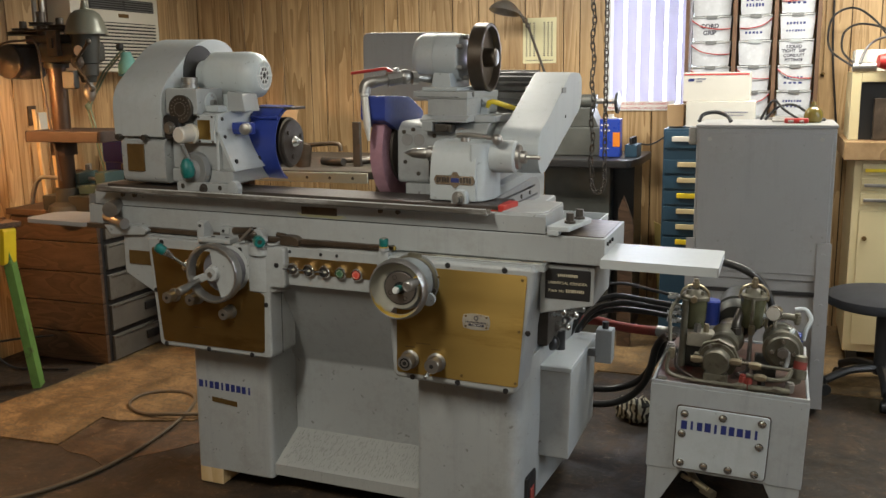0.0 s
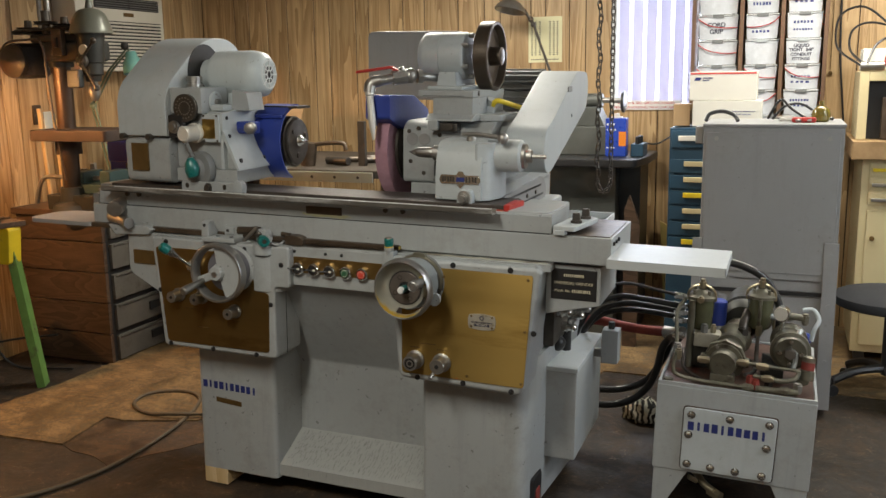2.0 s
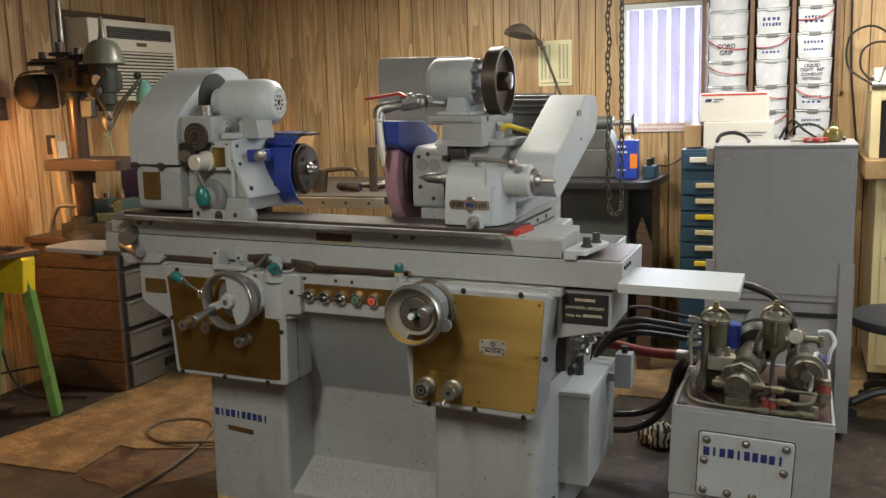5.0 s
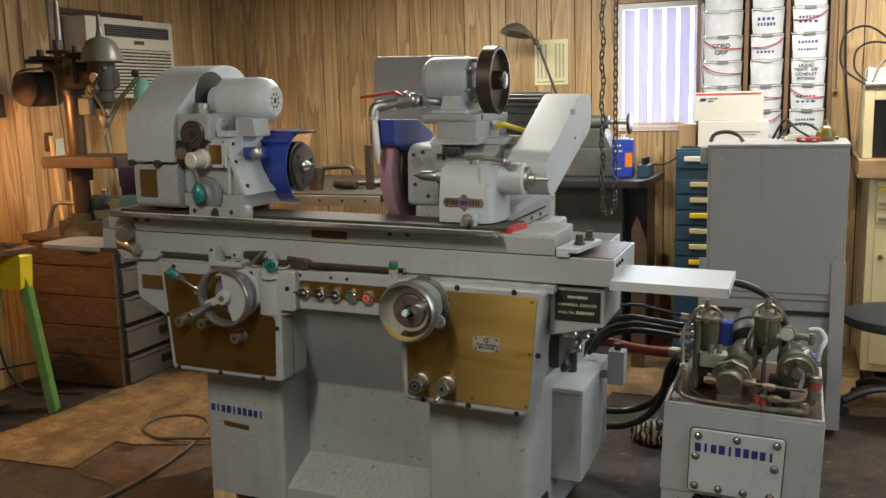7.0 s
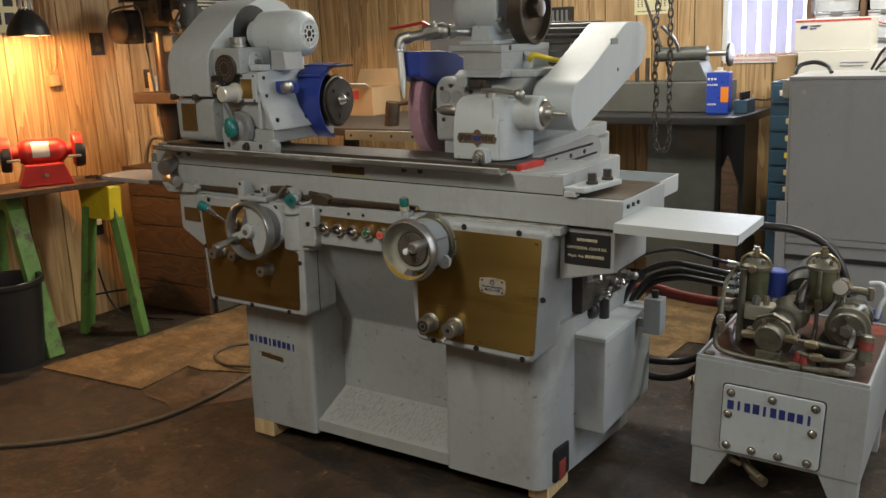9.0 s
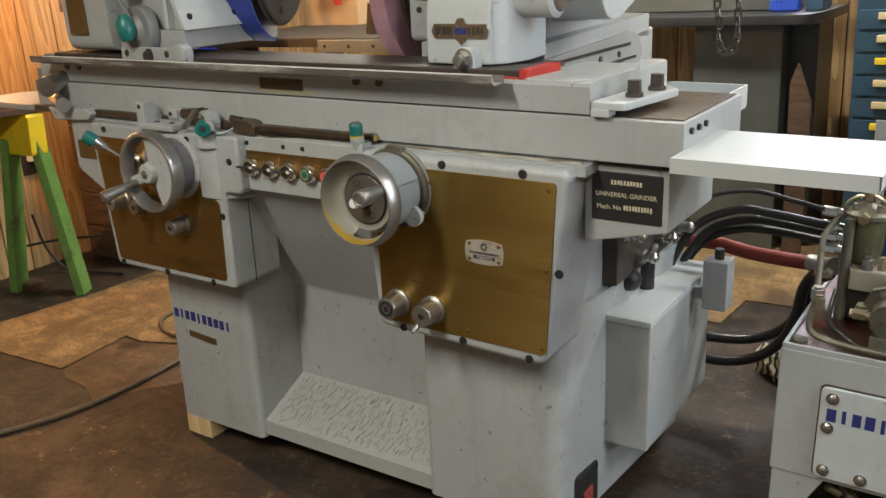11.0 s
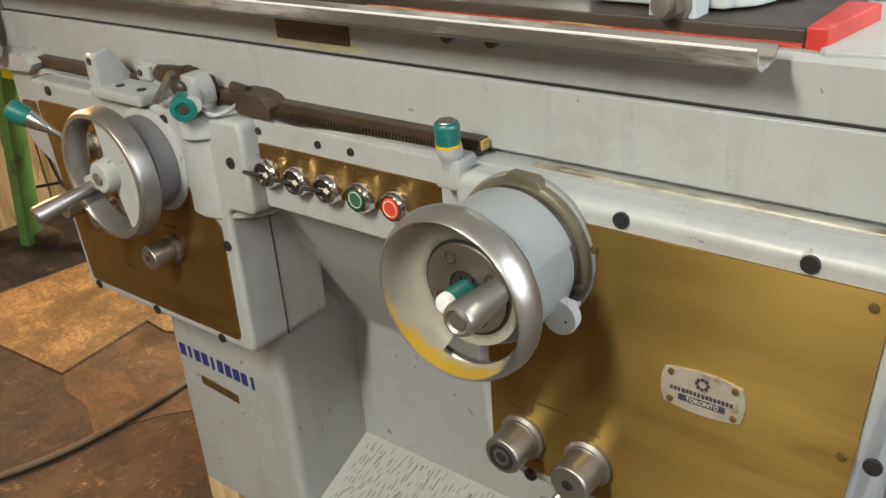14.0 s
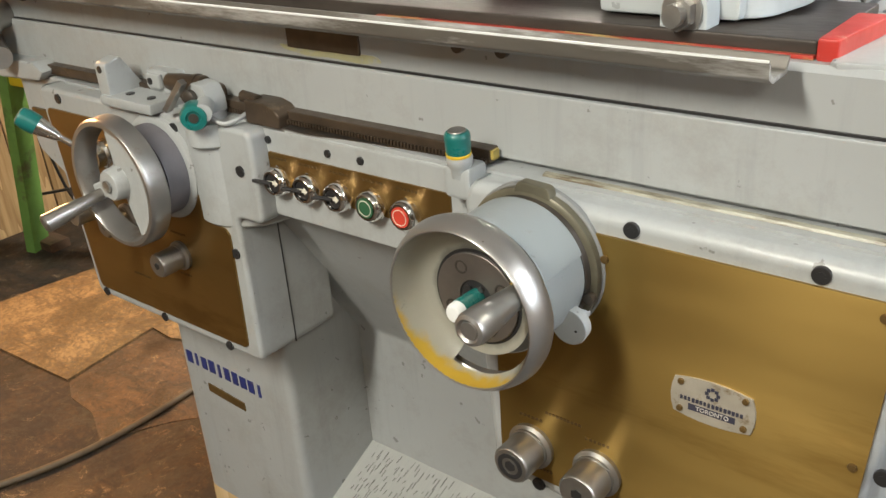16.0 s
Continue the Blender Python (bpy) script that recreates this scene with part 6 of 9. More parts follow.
# ---------- wheelhead ----------
bm = bmesh.new()
prism(bm, [(2.99, 1.10), (2.99, 1.175), (3.05, 1.19), (3.75, 1.215), (3.75, 1.10)], "x", -1.42, -1.06, 0.004)
prism(bm, [(3.08, 1.19), (3.08, 1.235), (3.72, 1.255), (3.72, 1.19)], "x", -1.40, -1.06, 0.004)
wh = part("wheelhead", bm, GREY, grinder, "wheelhead carrying the grinding wheel and its motors")
bm = bmesh.new()
prism(bm, rounded([(2.985, 1.165), (2.99, 1.178), (3.05, 1.200), (3.60, 1.222), (3.66, 1.16), (3.60, 1.10)], [0, 0.01, 0.02, 0.05, 0.05, 0.03]), "x", -1.063, -1.05, 0.002)
part("way_cover", bm, CABGREY, wh)
for z, y0, y1 in ((1.188, 3.06, 3.56), (1.150, 3.02, 3.60)):
    bm = bmesh.new()
    box(bm, -1.0505, -1.0485, y0, y1, z - 0.004, z + 0.004)
    part("slide_gap", bm, BLACK, wh)
for y in (3.12, 3.24, 3.36, 3.48):
    bm = bmesh.new()
    cyl(bm, (-1.0505, y, 1.168), (-1.046, y, 1.168), 0.008, seg=12)
    part("slide_screw", bm, DARK, wh)
bm = bmesh.new()
prism(bm, rounded([(3.08, 1.235), (3.08, 1.425), (3.12, 1.452), (3.60, 1.452), (3.60, 1.235)], 0.02), "x", -1.43, -1.10, 0.005)
lathe(bm, (-1.12, 3.23, 1.36), (-1.0, 3.23, 1.36), [(0, 0), (0, 0.09), (0.10, 0.085), (0.10, 0)], 32)
lathe(bm, (-1.39, 3.22, 1.36), (-1.46, 3.22, 1.36), [(0, 0), (0, 0.098), (0.05, 0.09), (0.05, 0)], 36)
part("spindle_housing", bm, GREY, wh)
bm = bmesh.new()
for x, z in ((-1.393, 1.388), (-1.347, 1.388)):
    lathe(bm, (x, 3.081, z), (x, 3.07, z), [(0, 0), (0, 0.022), (0.004, 0.021), (0.004, 0.015), (0.001, 0.0)], 22)
part("sight_plug", bm, CABGREY, wh)
for x, z in ((-1.405, 1.415), (-1.37, 1.425), (-1.29, 1.405), (-1.25, 1.36), (-1.40, 1.31), (-1.35, 1.27), (-1.23, 1.29)):
    bm = bmesh.new()
    cyl(bm, (x, 3.083, z), (x, 3.0775, z), 0.0075, seg=12)
    part("housing_screw", bm, DARK, wh)
bm = bmesh.new()
cyl(bm, (-1.166, 3.12, 1.548), (-1.161, 3.12, 1.548), 0.009, seg=12)
part("block_screw", bm, DARK, wh)
bm = bmesh.new()
box(bm, -1.31, -1.28, 3.072, 3.085, 1.26, 1.32, 0.006)
part("slot_cover", bm, BLACK, wh)
bm = bmesh.new()
box(bm, -1.363, -1.163, 3.06, 3.42, 1.534, 1.558, 0.003)
prism(bm, [(-1.311, 1.46), (-1.166, 1.46), (-1.166, 1.536), (-1.311, 1.536)], "y", 3.066, 3.42, 0.003)
box(bm, -1.350, -1.309, 3.17, 3.40, 1.44, 1.536, 0.003)
prism(bm, [(3.036, 1.455), (3.036, 1.462), (3.068, 1.478), (3.42, 1.478), (3.42, 1.455)], "x", -1.328, -1.158, 0.003)
prism(bm, rounded([(-1.165, 3.12), (-1.085, 3.14), (-1.085, 3.36), (-1.165, 3.38)], 0.012), "z", 1.452, 1.476, 0.004)
box(bm, -1.318, -1.280, 3.03, 3.10, 1.424, 1.458, 0.003)
mb = part("mounting_block", bm, GREY, wh)
bm = bmesh.new()
box(bm, -1.345, -1.195, 3.0585, 3.061, 1.5385, 1.5400)
part("scribed_slot", bm, BLACK, mb)
bm = bmesh.new()
box(bm, -1.278, -1.215, 3.045, 3.09, 1.420, 1.448, 0.004)
bolt(bm, (-1.235, 3.045, 1.436), (0, -1, 0), 0.010, 0.010)
part("swivel_clamp", bm, DARK, mb)
bm = bmesh.new()
box(bm, -1.345, -1.215, 3.10, 3.38, 1.5585, 1.572, 0.003)
prism(bm, [(-1.330, 1.571), (-1.255, 1.571), (-1.262, 1.620), (-1.322, 1.620)], "y", 3.15, 3.36, 0.003)
lathe(bm, (-1.420, 3.25, 1.675), (-1.18, 3.25, 1.675), [(0, 0), (0.004, 0.068), (0.018, 0.080), (0.03, 0.084), (0.085, 0.084), (0.086, 0.082), (0.089, 0.082), (0.090, 0.084), (0.165, 0.084), (0.175, 0.078), (0.18, 0.05), (0.18, 0)], 40)
im = part("internal_motor", bm, LIGHT, wh, "light grey internal-grinding motor")
for k in range(6):
    bm = bmesh.new()
    a = radians(30 + 60 * k)
    cyl(bm, (-1.250, 3.25 + 0.072 * math.cos(a), 1.675 + 0.072 * math.sin(a)), (-1.226, 3.25 + 0.072 * math.cos(a), 1.675 + 0.072 * math.sin(a)), 0.009, seg=8)
    part("end_bolt", bm, DULL, im)
bm = bmesh.new()
PYC = 3.30
lathe(bm, (-1.223, PYC, 1.675), (-1.0, PYC, 1.675), [(0, 0.0), (0, 0.02), (0.015, 0.02), (0.015, 0.119), (0.018, 0.122), (0.066, 0.122), (0.069, 0.119), (0.069, 0.110), (0.045, 0.104), (0.045, 0.035), (0.085, 0.032), (0.088, 0.028), (0.088, 0.0)], 56)
part("drive_pulley", bm, material("brown_pulley", (0.085, 0.066, 0.050), 0.38, metal=0.6, var=0.2, scale=10), wh, "large dark brown flat drive pulley")
# grinding wheel with its guard
WY, WZC, WR = 3.225, 1.345, 0.187
bm = bmesh.new()
lathe(bm, (-1.520, WY, WZC), (-1.46, WY, WZC), [(0, 0.06), (0, WR - 0.002), (0.002, WR), (0.046, WR), (0.048, WR - 0.002), (0.048, 0.06)], 64)
part("grinding_wheel", bm, STONE, wh, "worn pink abrasive grinding wheel")
bm = bmesh.new()
lathe(bm, (-1.470, WY, WZC), (-1.44, WY, WZC), [(0, 0), (0, 0.125), (0.010, 0.125), (0.02, 0.09), (0.02, 0)], 40)
part("wheel_flange", bm, DARK, wh)
bm = bmesh.new()
prism(bm, rounded([(3.018, 1.458), (3.02, 1.542), (3.09, 1.540), (3.24, 1.535), (3.38, 1.48), (3.40, 1.42), (3.28, 1.40), (3.14, 1.415)], 0.012), "x", -1.545, -1.452, 0.003)
part("wheel_guard", bm, BLUE, wh, "blue painted wheel guard")
# coolant pipe with a red valve lever
bm = bmesh.new()
tube(bm, [(-1.39, 3.10, 1.61), (-1.44, 3.06, 1.60), (-1.49, 3.02, 1.588)], 0.017)
tube(bm, [(-1.485, 3.02, 1.59), (-1.515, 3.005, 1.58), (-1.52, 3.0, 1.55)], 0.021)
cyl(bm, (-1.415, 3.08, 1.605), (-1.455, 3.05, 1.597), 0.025, seg=8)
ball(bm, (-1.405, 3.088, 1.606), 0.027, 14)
cyl(bm, (-1.425, 3.073, 1.614), (-1.43, 3.068, 1.636), 0.010, seg=10)
cyl(bm, (-1.385, 3.105, 1.603), (-1.370, 3.117, 1.604), 0.024, seg=8)
tube(bm, [(-1.375, 3.113, 1.604), (-1.350, 3.145, 1.602), (-1.335, 3.19, 1.597)], 0.015)
pipe = part("coolant_valve", bm, DULL, wh)
bm = bmesh.new()
lathe(bm, (-1.52, 3.0, 1.553), (-1.498, 2.985, 1.385), [(0, 0), (0, 0.016), (0.012, 0.016), (0.016, 0.0125), (0.09, 0.0135), (0.12, 0.012), (0.168, 0.004), (0.168, 0)], 18)
part("nozzle", bm, SILVER, wh, "pale thin coolant nozzle")
bm = bmesh.new()
b = bmesh.new()
prism(bm, rounded([(-1.435, 1.625), (-1.465, 1.640), (-1.60, 1.622), (-1.60, 1.612), (-1.465, 1.630), (-1.445, 1.612)], 0.004), "y", 3.055, 3.075, 0.002)
part("red_lever", bm, RED, pipe)
bm = bmesh.new()
tube(bm, [(-1.86, 3.20, 1.146), (-1.74, 3.20, 1.132), (-1.62, 3.20, 1.140), (-1.53, 3.20, 1.160), (-1.49, 3.22, 1.175)], 0.013, 12)
part("return_pipe", bm, SILVER, wh, "pale coolant return pipe")
# slanted belt guard and the finned main motor
bm = bmesh.new()
prism(bm, rounded([(3.03, 1.35), (3.07, 1.29), (3.13, 1.285), (3.70, 1.49), (3.70, 1.62), (3.50, 1.625), (3.16, 1.465), (3.05, 1.43)], [0.04, 0.03, 0.03, 0.06, 0.06, 0.04, 0.06, 0.05], 6), "x", -1.045, -0.905, 0.0045, 2)
wg = part("belt_guard", bm, LIGHT, wh, "slanted light grey wheel-belt guard")
bm = bmesh.new()
cyl(bm, (-0.906, 3.42, 1.465), (-0.902, 3.42, 1.465), 0.006, seg=10)
part("guard_screw", bm, DKGREY, wg)
bm = bmesh.new()
box(bm, -0.906, -0.902, 3.35, 3.41, 1.55, 1.57, 0.001)
part("guard_plate", bm, DKGREY, wg)
bm = bmesh.new()
lathe(bm, (-1.33, 3.70, 1.51), (-1.0, 3.70, 1.51), [(0, 0), (0.004, 0.085), (0.02, 0.10), (0.26, 0.10), (0.28, 0.08), (0.28, 0)], 32)
mm = part("main_motor", bm, DKGREY, wh, "dark finned wheel motor")
fin = None
for k in range(24):
    if fin is None:
        bm = bmesh.new()
        box(bm, -1.30, -1.08, -0.003, 0.003, 0.09, 0.122)
        fin = finish("fin", bm, DKGREY)
    ob = new("fin", fin)
    ob.parent = mm
    ob.matrix_local = Matrix.Translation((0, 3.70, 1.51)) @ Matrix.Rotation(radians(7.5 + 15 * k), 4, "X")
bm = bmesh.new()
tube(bm, [(-1.16, 3.25, 1.49), (-1.13, 3.22, 1.52), (-1.10, 3.26, 1.51), (-1.07, 3.35, 1.49)], 0.0095)
part("yellow_conduit", bm, YELLOW, wh)
bm = bmesh.new()
cyl(bm, (-1.165, 3.24, 1.46), (-1.165, 3.24, 1.50), 0.024, seg=6)
cyl(bm, (-1.165, 3.24, 1.50), (-1.15, 3.23, 1.525), 0.017, seg=14)
part("conduit_fitting", bm, LIGHT, wh)

bm = bmesh.new()
prism(bm, rounded([(-1.875, 1.50), (-1.44, 1.50), (-1.44, 1.785), (-1.875, 1.785)], 0.03), "y", 3.74, 3.765, 0.004)
part("rear_panel", bm, CABGREY, wh, "flat grey rear panel")

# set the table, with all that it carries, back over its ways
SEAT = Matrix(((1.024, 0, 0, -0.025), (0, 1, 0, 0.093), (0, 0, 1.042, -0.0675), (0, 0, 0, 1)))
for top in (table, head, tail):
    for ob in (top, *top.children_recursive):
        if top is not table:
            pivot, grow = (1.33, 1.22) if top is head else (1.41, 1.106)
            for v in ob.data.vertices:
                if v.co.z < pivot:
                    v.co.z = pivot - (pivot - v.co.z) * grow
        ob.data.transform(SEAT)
# ---------- hydraulic power unit ----------
PUMP = pose(-0.255, 3.15, 0.295, 0, 2.2, 0)
unit = thing("hydraulic_power_unit", PUMP, "grey hydraulic power pack with oily pumps, filters and pipes on top", "hydraulic unit")
OILY = material("red_oily_tray", (0.10, 0.055, 0.04), 0.35, metal=0.3, var=0.4, scale=9, dirt=(0.34, 0.05, 0.03), dirt_amount=0.35, dirt_scale=7)
PUMPIRON = material("olive_grey_pump_iron", (0.150, 0.140, 0.105), 0.40, metal=0.35, var=0.4, scale=13, dirt=(0.06, 0.045, 0.03), dirt_amount=0.4, dirt_scale=14)
GLASSY = material("olive_filter_bowl", (0.10, 0.10, 0.055), 0.2, metal=0.2, var=0.3, scale=10, coat=0.4)
bm = bmesh.new()
box(bm, -0.255, 0.255, 0.0, 0.62, -0.155, 0.150, 0.004)
part("tank", bm, GREY, unit, "grey sheet steel tank")
bm = bmesh.new()
for a in ((-0.253, 0.253, 0.002, 0.010), (-0.253, 0.253, 0.612, 0.619)):
    box(bm, a[0], a[1], a[2], a[3], 0.150, 0.162)
for a in ((-0.253, -0.245), (0.245, 0.253)):
    box(bm, a[0], a[1], 0.010, 0.612, 0.150, 0.162)
part("tank_rim", bm, GREY, unit)
bm = bmesh.new()
box(bm, -0.244, 0.244, 0.011, 0.611, 0.1495, 0.154)
part("drip_tray", bm, OILY, unit, "oily drip tray with red paint")
for sx, drop in ((-1, 0.287), (1, 0.298)):
    for y0 in (0.004, 0.54):
        bm = bmesh.new()
        if sx < 0:
            pts = [(-0.250, -0.155), (-0.135, -0.155), (-0.205, -drop), (-0.250, -drop)]
        else:
            pts = [(0.250, -0.155), (0.135, -0.155), (0.205, -drop), (0.250, -drop)]
        prism(bm, pts, "y", y0, y0 + 0.07, 0.003)
        part("leg", bm, GREY, unit)
bm = bmesh.new()
prism(bm, rounded([(-0.160, -0.140), (0.137, -0.140), (0.140, 0.083), (-0.160, 0.083)], 0.014), "y", -0.012, 0.0, 0.003)
cover = part("access_cover", bm, LIGHT, unit, "bolted grey access cover with blue letters")
# dark red-brown backing that paints the shadow line round the cover
bm = bmesh.new()
prism(bm, rounded([(-0.1635, -0.1435), (0.1405, -0.1435), (0.1435, 0.0865), (-0.1635, 0.0865)], 0.015), "y", -0.0035, 0.001)
part("gasket", bm, material("red_brown_shadow_line", (0.055, 0.035, 0.025), 0.7, var=0.3, scale=30), cover)
for x, z in ((-0.135, 0.060), (-0.010, 0.062), (0.115, 0.062), (-0.140, -0.012), (0.112, -0.020), (-0.138, -0.118), (-0.060, -0.120), (0.020, -0.120), (0.105, -0.120), (0.112, 0.020)):
    if (x, z) == (0.112, 0.020):
        continue
    bm = bmesh.new()
    cyl(bm, (x, -0.012, z), (x, -0.015, z), 0.014, seg=16)
    lathe(bm, (x, -0.015, z), (x, -0.03, z), [(0, 0), (0, 0.010), (0.006, 0.0095), (0.008, 0.006), (0.008, 0)], 14)
    part("cover_bolt", bm, STEEL, cover)
bm = bmesh.new()
letter_shapes(bm, -0.145, 0.115, 0.020, 0.034, -0.0121, 10)
tagged(part("blue_print", bm, BLUEINK, cover, "worn blue block print"), kind="stuff")
# filters
for x, y, h in ((-0.150, 0.27, 0.0), (0.050, 0.31, 0.015)):
    bm = bmesh.new()
    lathe(bm, (x, y, 0.285 + h), (x, y, 1), [(0, 0), (0.004, 0.036), (0.015, 0.042), (0.115, 0.045), (0.118, 0.0)], 28)
    f = part("filter_bowl", bm, GLASSY, unit, "dark olive filter bowl")
    bm = bmesh.new()
    lathe(bm, (x, y, 0.398 + h), (x, y, 1), [(0, 0), (0, 0.051), (0.010, 0.052), (0.016, 0.044), (0.028, 0.024), (0.034, 0.014), (0.052, 0.012), (0.056, 0.0)], 28)
    for k in range(4):
        a = radians(45 + 90 * k)
        cyl(bm, (x + 0.036 * math.cos(a), y + 0.036 * math.sin(a), 0.408 + h), (x + 0.036 * math.cos(a), y + 0.036 * math.sin(a), 0.432 + h), 0.006, seg=6)
    part("filter_head", bm, PUMPIRON, f)
    bm = bmesh.new()
    tube(bm, [(x - 0.047, y - 0.012, 0.392 + h), (x - 0.045, y - 0.012, 0.425 + h), (x - 0.018, y - 0.012, 0.447 + h), (x + 0.018, y - 0.012, 0.447 + h), (x + 0.045, y - 0.012, 0.425 + h), (x + 0.047, y - 0.012, 0.392 + h)], 0.0045, 8, 4)
    cyl(bm, (x, y - 0.012, 0.438 + h), (x, y - 0.012, 0.472 + h), 0.009, seg=8)
    cyl(bm, (x, y - 0.012, 0.452 + h), (x, y - 0.012, 0.462 + h), 0.014, seg=6)
    part("filter_bail", bm, COPPER, f)
    bm = bmesh.new()
    cyl(bm, (x - 0.028 * (1 if h == 0 else 0), y - 0.05, 0.154), (x - 0.028 * (1 if h == 0 else 0), y - 0.05, 0.40 + h), 0.012 if h == 0 else 0.006, seg=12)
    part("standpipe", bm, PUMPIRON, f)
bm = bmesh.new()
lathe(bm, (-0.098, 0.345, 0.290), (-0.098, 0.345, 1), [(0, 0), (0, 0.034), (0.085, 0.034), (0.09, 0.028), (0.09, 0)], 24)
part("blue_filter", bm, BLUE, unit, "blue spin-on filter")
# front gear pump, its coupling and the motor behind
bm = bmesh.new()
lathe(bm, (-0.052, 0.055, 0.228), (-0.020, 0.34, 0.275), [(0, 0), (0, 0.042), (0.012, 0.046), (0.03, 0.047), (0.032, 0.060), (0.05, 0.062), (0.055, 0.050), (0.085, 0.046), (0.09, 0.040), (0.13, 0.040), (0.135, 0.050), (0.165, 0.050), (0.170, 0.044), (0.20, 0.052), (0.215, 0.060), (0.225, 0.045), (0.30, 0.045)], 36)
for sx in (-0.062, 0.062):
    box(bm, -0.048 + sx - 0.018, -0.048 + sx + 0.018, 0.09, 0.12, 0.215, 0.245, 0.005)
box(bm, -0.09, -0.01, 0.06, 0.20, 0.154, 0.19, 0.004)
gp = part("gear_pump", bm, PUMPIRON, unit, "grey-green gear pump with ribbed body")
bm = bmesh.new()
cyl(bm, (-0.0475, 0.094, 0.2345), (-0.0455, 0.112, 0.2375), 0.072, seg=8, bevel=0.003)
part("octagonal_flange", bm, PUMPIRON, gp)
bm = bmesh.new()
cyl(bm, (-0.0485, 0.085, 0.170), (-0.0485, 0.085, 0.190), 0.009, seg=8)
part("drain_plug", bm, DULL, gp)
bm = bmesh.new()
for k in range(6):
    a = radians(60 * k)
    bolt(bm, (-0.047 + 0.054 * math.cos(a), 0.086, 0.233 + 0.054 * math.sin(a)), (0, -1, 0), 0.007, 0.010)
part("pump_bolt", bm, DULL, gp)
bm = bmesh.new()
lathe(bm, (-0.010, 0.36, 0.30), (0.01, 0.60, 0.315), [(0, 0), (0, 0.06), (0.02, 0.075), (0.045, 0.078), (0.05, 0.07), (0.055, 0.085), (0.20, 0.085), (0.22, 0.06), (0.22, 0)], 36)
part("electric_motor", bm, IRON, unit, "dark electric motor")
bm = bmesh.new()
box(bm, -0.19, -0.075, 0.22, 0.31, 0.155, 0.235, 0.006)
part("valve_block", bm, IRON, unit)
bm = bmesh.new()
box(bm, -0.165, -0.070, 0.20, 0.275, 0.236, 0.288, 0.007)
part("cream_block", bm, material("dirty_cream", (0.36, 0.33, 0.26), 0.5, var=0.2, scale=20, dirt=(0.12, 0.10, 0.07), dirt_amount=0.4, dirt_scale=20), unit, "dirty cream valve block")
bm = bmesh.new()
lathe(bm, (0.16, 0.13, 0.275), (0.15, 0.36, 0.28), [(0, 0), (0, 0.050), (0.014, 0.055), (0.018, 0.066), (0.035, 0.066), (0.04, 0.055), (0.12, 0.052), (0.13, 0.062), (0.15, 0.062), (0.155, 0.0)], 32)
part("vane_pump", bm, PUMPIRON, unit)
bm = bmesh.new()
lathe(bm, (0.125, 0.235, 0.385), (0.118, 0.20, 0.385), [(0, 0), (0, 0.027), (0.026, 0.027), (0.028, 0.024), (0.026, 0.0)], 24)
cyl(bm, (0.127, 0.245, 0.30), (0.127, 0.245, 0.375), 0.008, seg=10)
gauge = part("pressure_gauge", bm, STEEL, unit, "round pressure gauge with a white dial")
bm = bmesh.new()
cyl(bm, (0.1187, 0.2085, 0.385), (0.1182, 0.2060, 0.385), 0.023, seg=20)
part("dial", bm, PAPER, gauge)
# pipes
PIPES = (
    ([(-0.205, 0.06, 0.25), (-0.212, 0.05, 0.20), (-0.195, 0.045, 0.175), (-0.12, 0.035, 0.168), (0.03, 0.03, 0.168)], 0.007, PUMPIRON),
    ([(0.025, 0.07, 0.238), (0.10, 0.08, 0.232), (0.18, 0.09, 0.228), (0.195, 0.09, 0.222)], 0.006, PUMPIRON),
    ([(0.05, 0.05, 0.205), (0.13, 0.05, 0.198), (0.175, 0.06, 0.205), (0.19, 0.075, 0.225)], 0.008, PUMPIRON),
    ([(0.06, 0.03, 0.168), (0.12, 0.028, 0.170), (0.19, 0.03, 0.172)], 0.011, PUMPIRON),
    ([(0.185, 0.30, 0.30), (0.188, 0.22, 0.33), (0.18, 0.16, 0.33), (0.178, 0.13, 0.25), (0.172, 0.12, 0.225)], 0.008, LIGHT),
    ([(0.19, 0.30, 0.385), (0.225, 0.30, 0.388), (0.245, 0.28, 0.36), (0.232, 0.26, 0.33), (0.225, 0.25, 0.29)], 0.008, LIGHT),
    ([(0.13, 0.26, 0.365), (0.17, 0.27, 0.366), (0.205, 0.27, 0.360)], 0.012, PUMPIRON),
    ([(-0.14, 0.22, 0.19), (-0.10, 0.19, 0.21), (-0.08, 0.17, 0.225)], 0.008, PUMPIRON),
    ([(0.07, 0.30, 0.35), (0.12, 0.29, 0.352), (0.16, 0.29, 0.352)], 0.010, LIGHT),
)
for pts, r, mat in PIPES:
    bm = bmesh.new()
    tube(bm, pts, r, 10)
    part("pipe", bm, mat, unit)
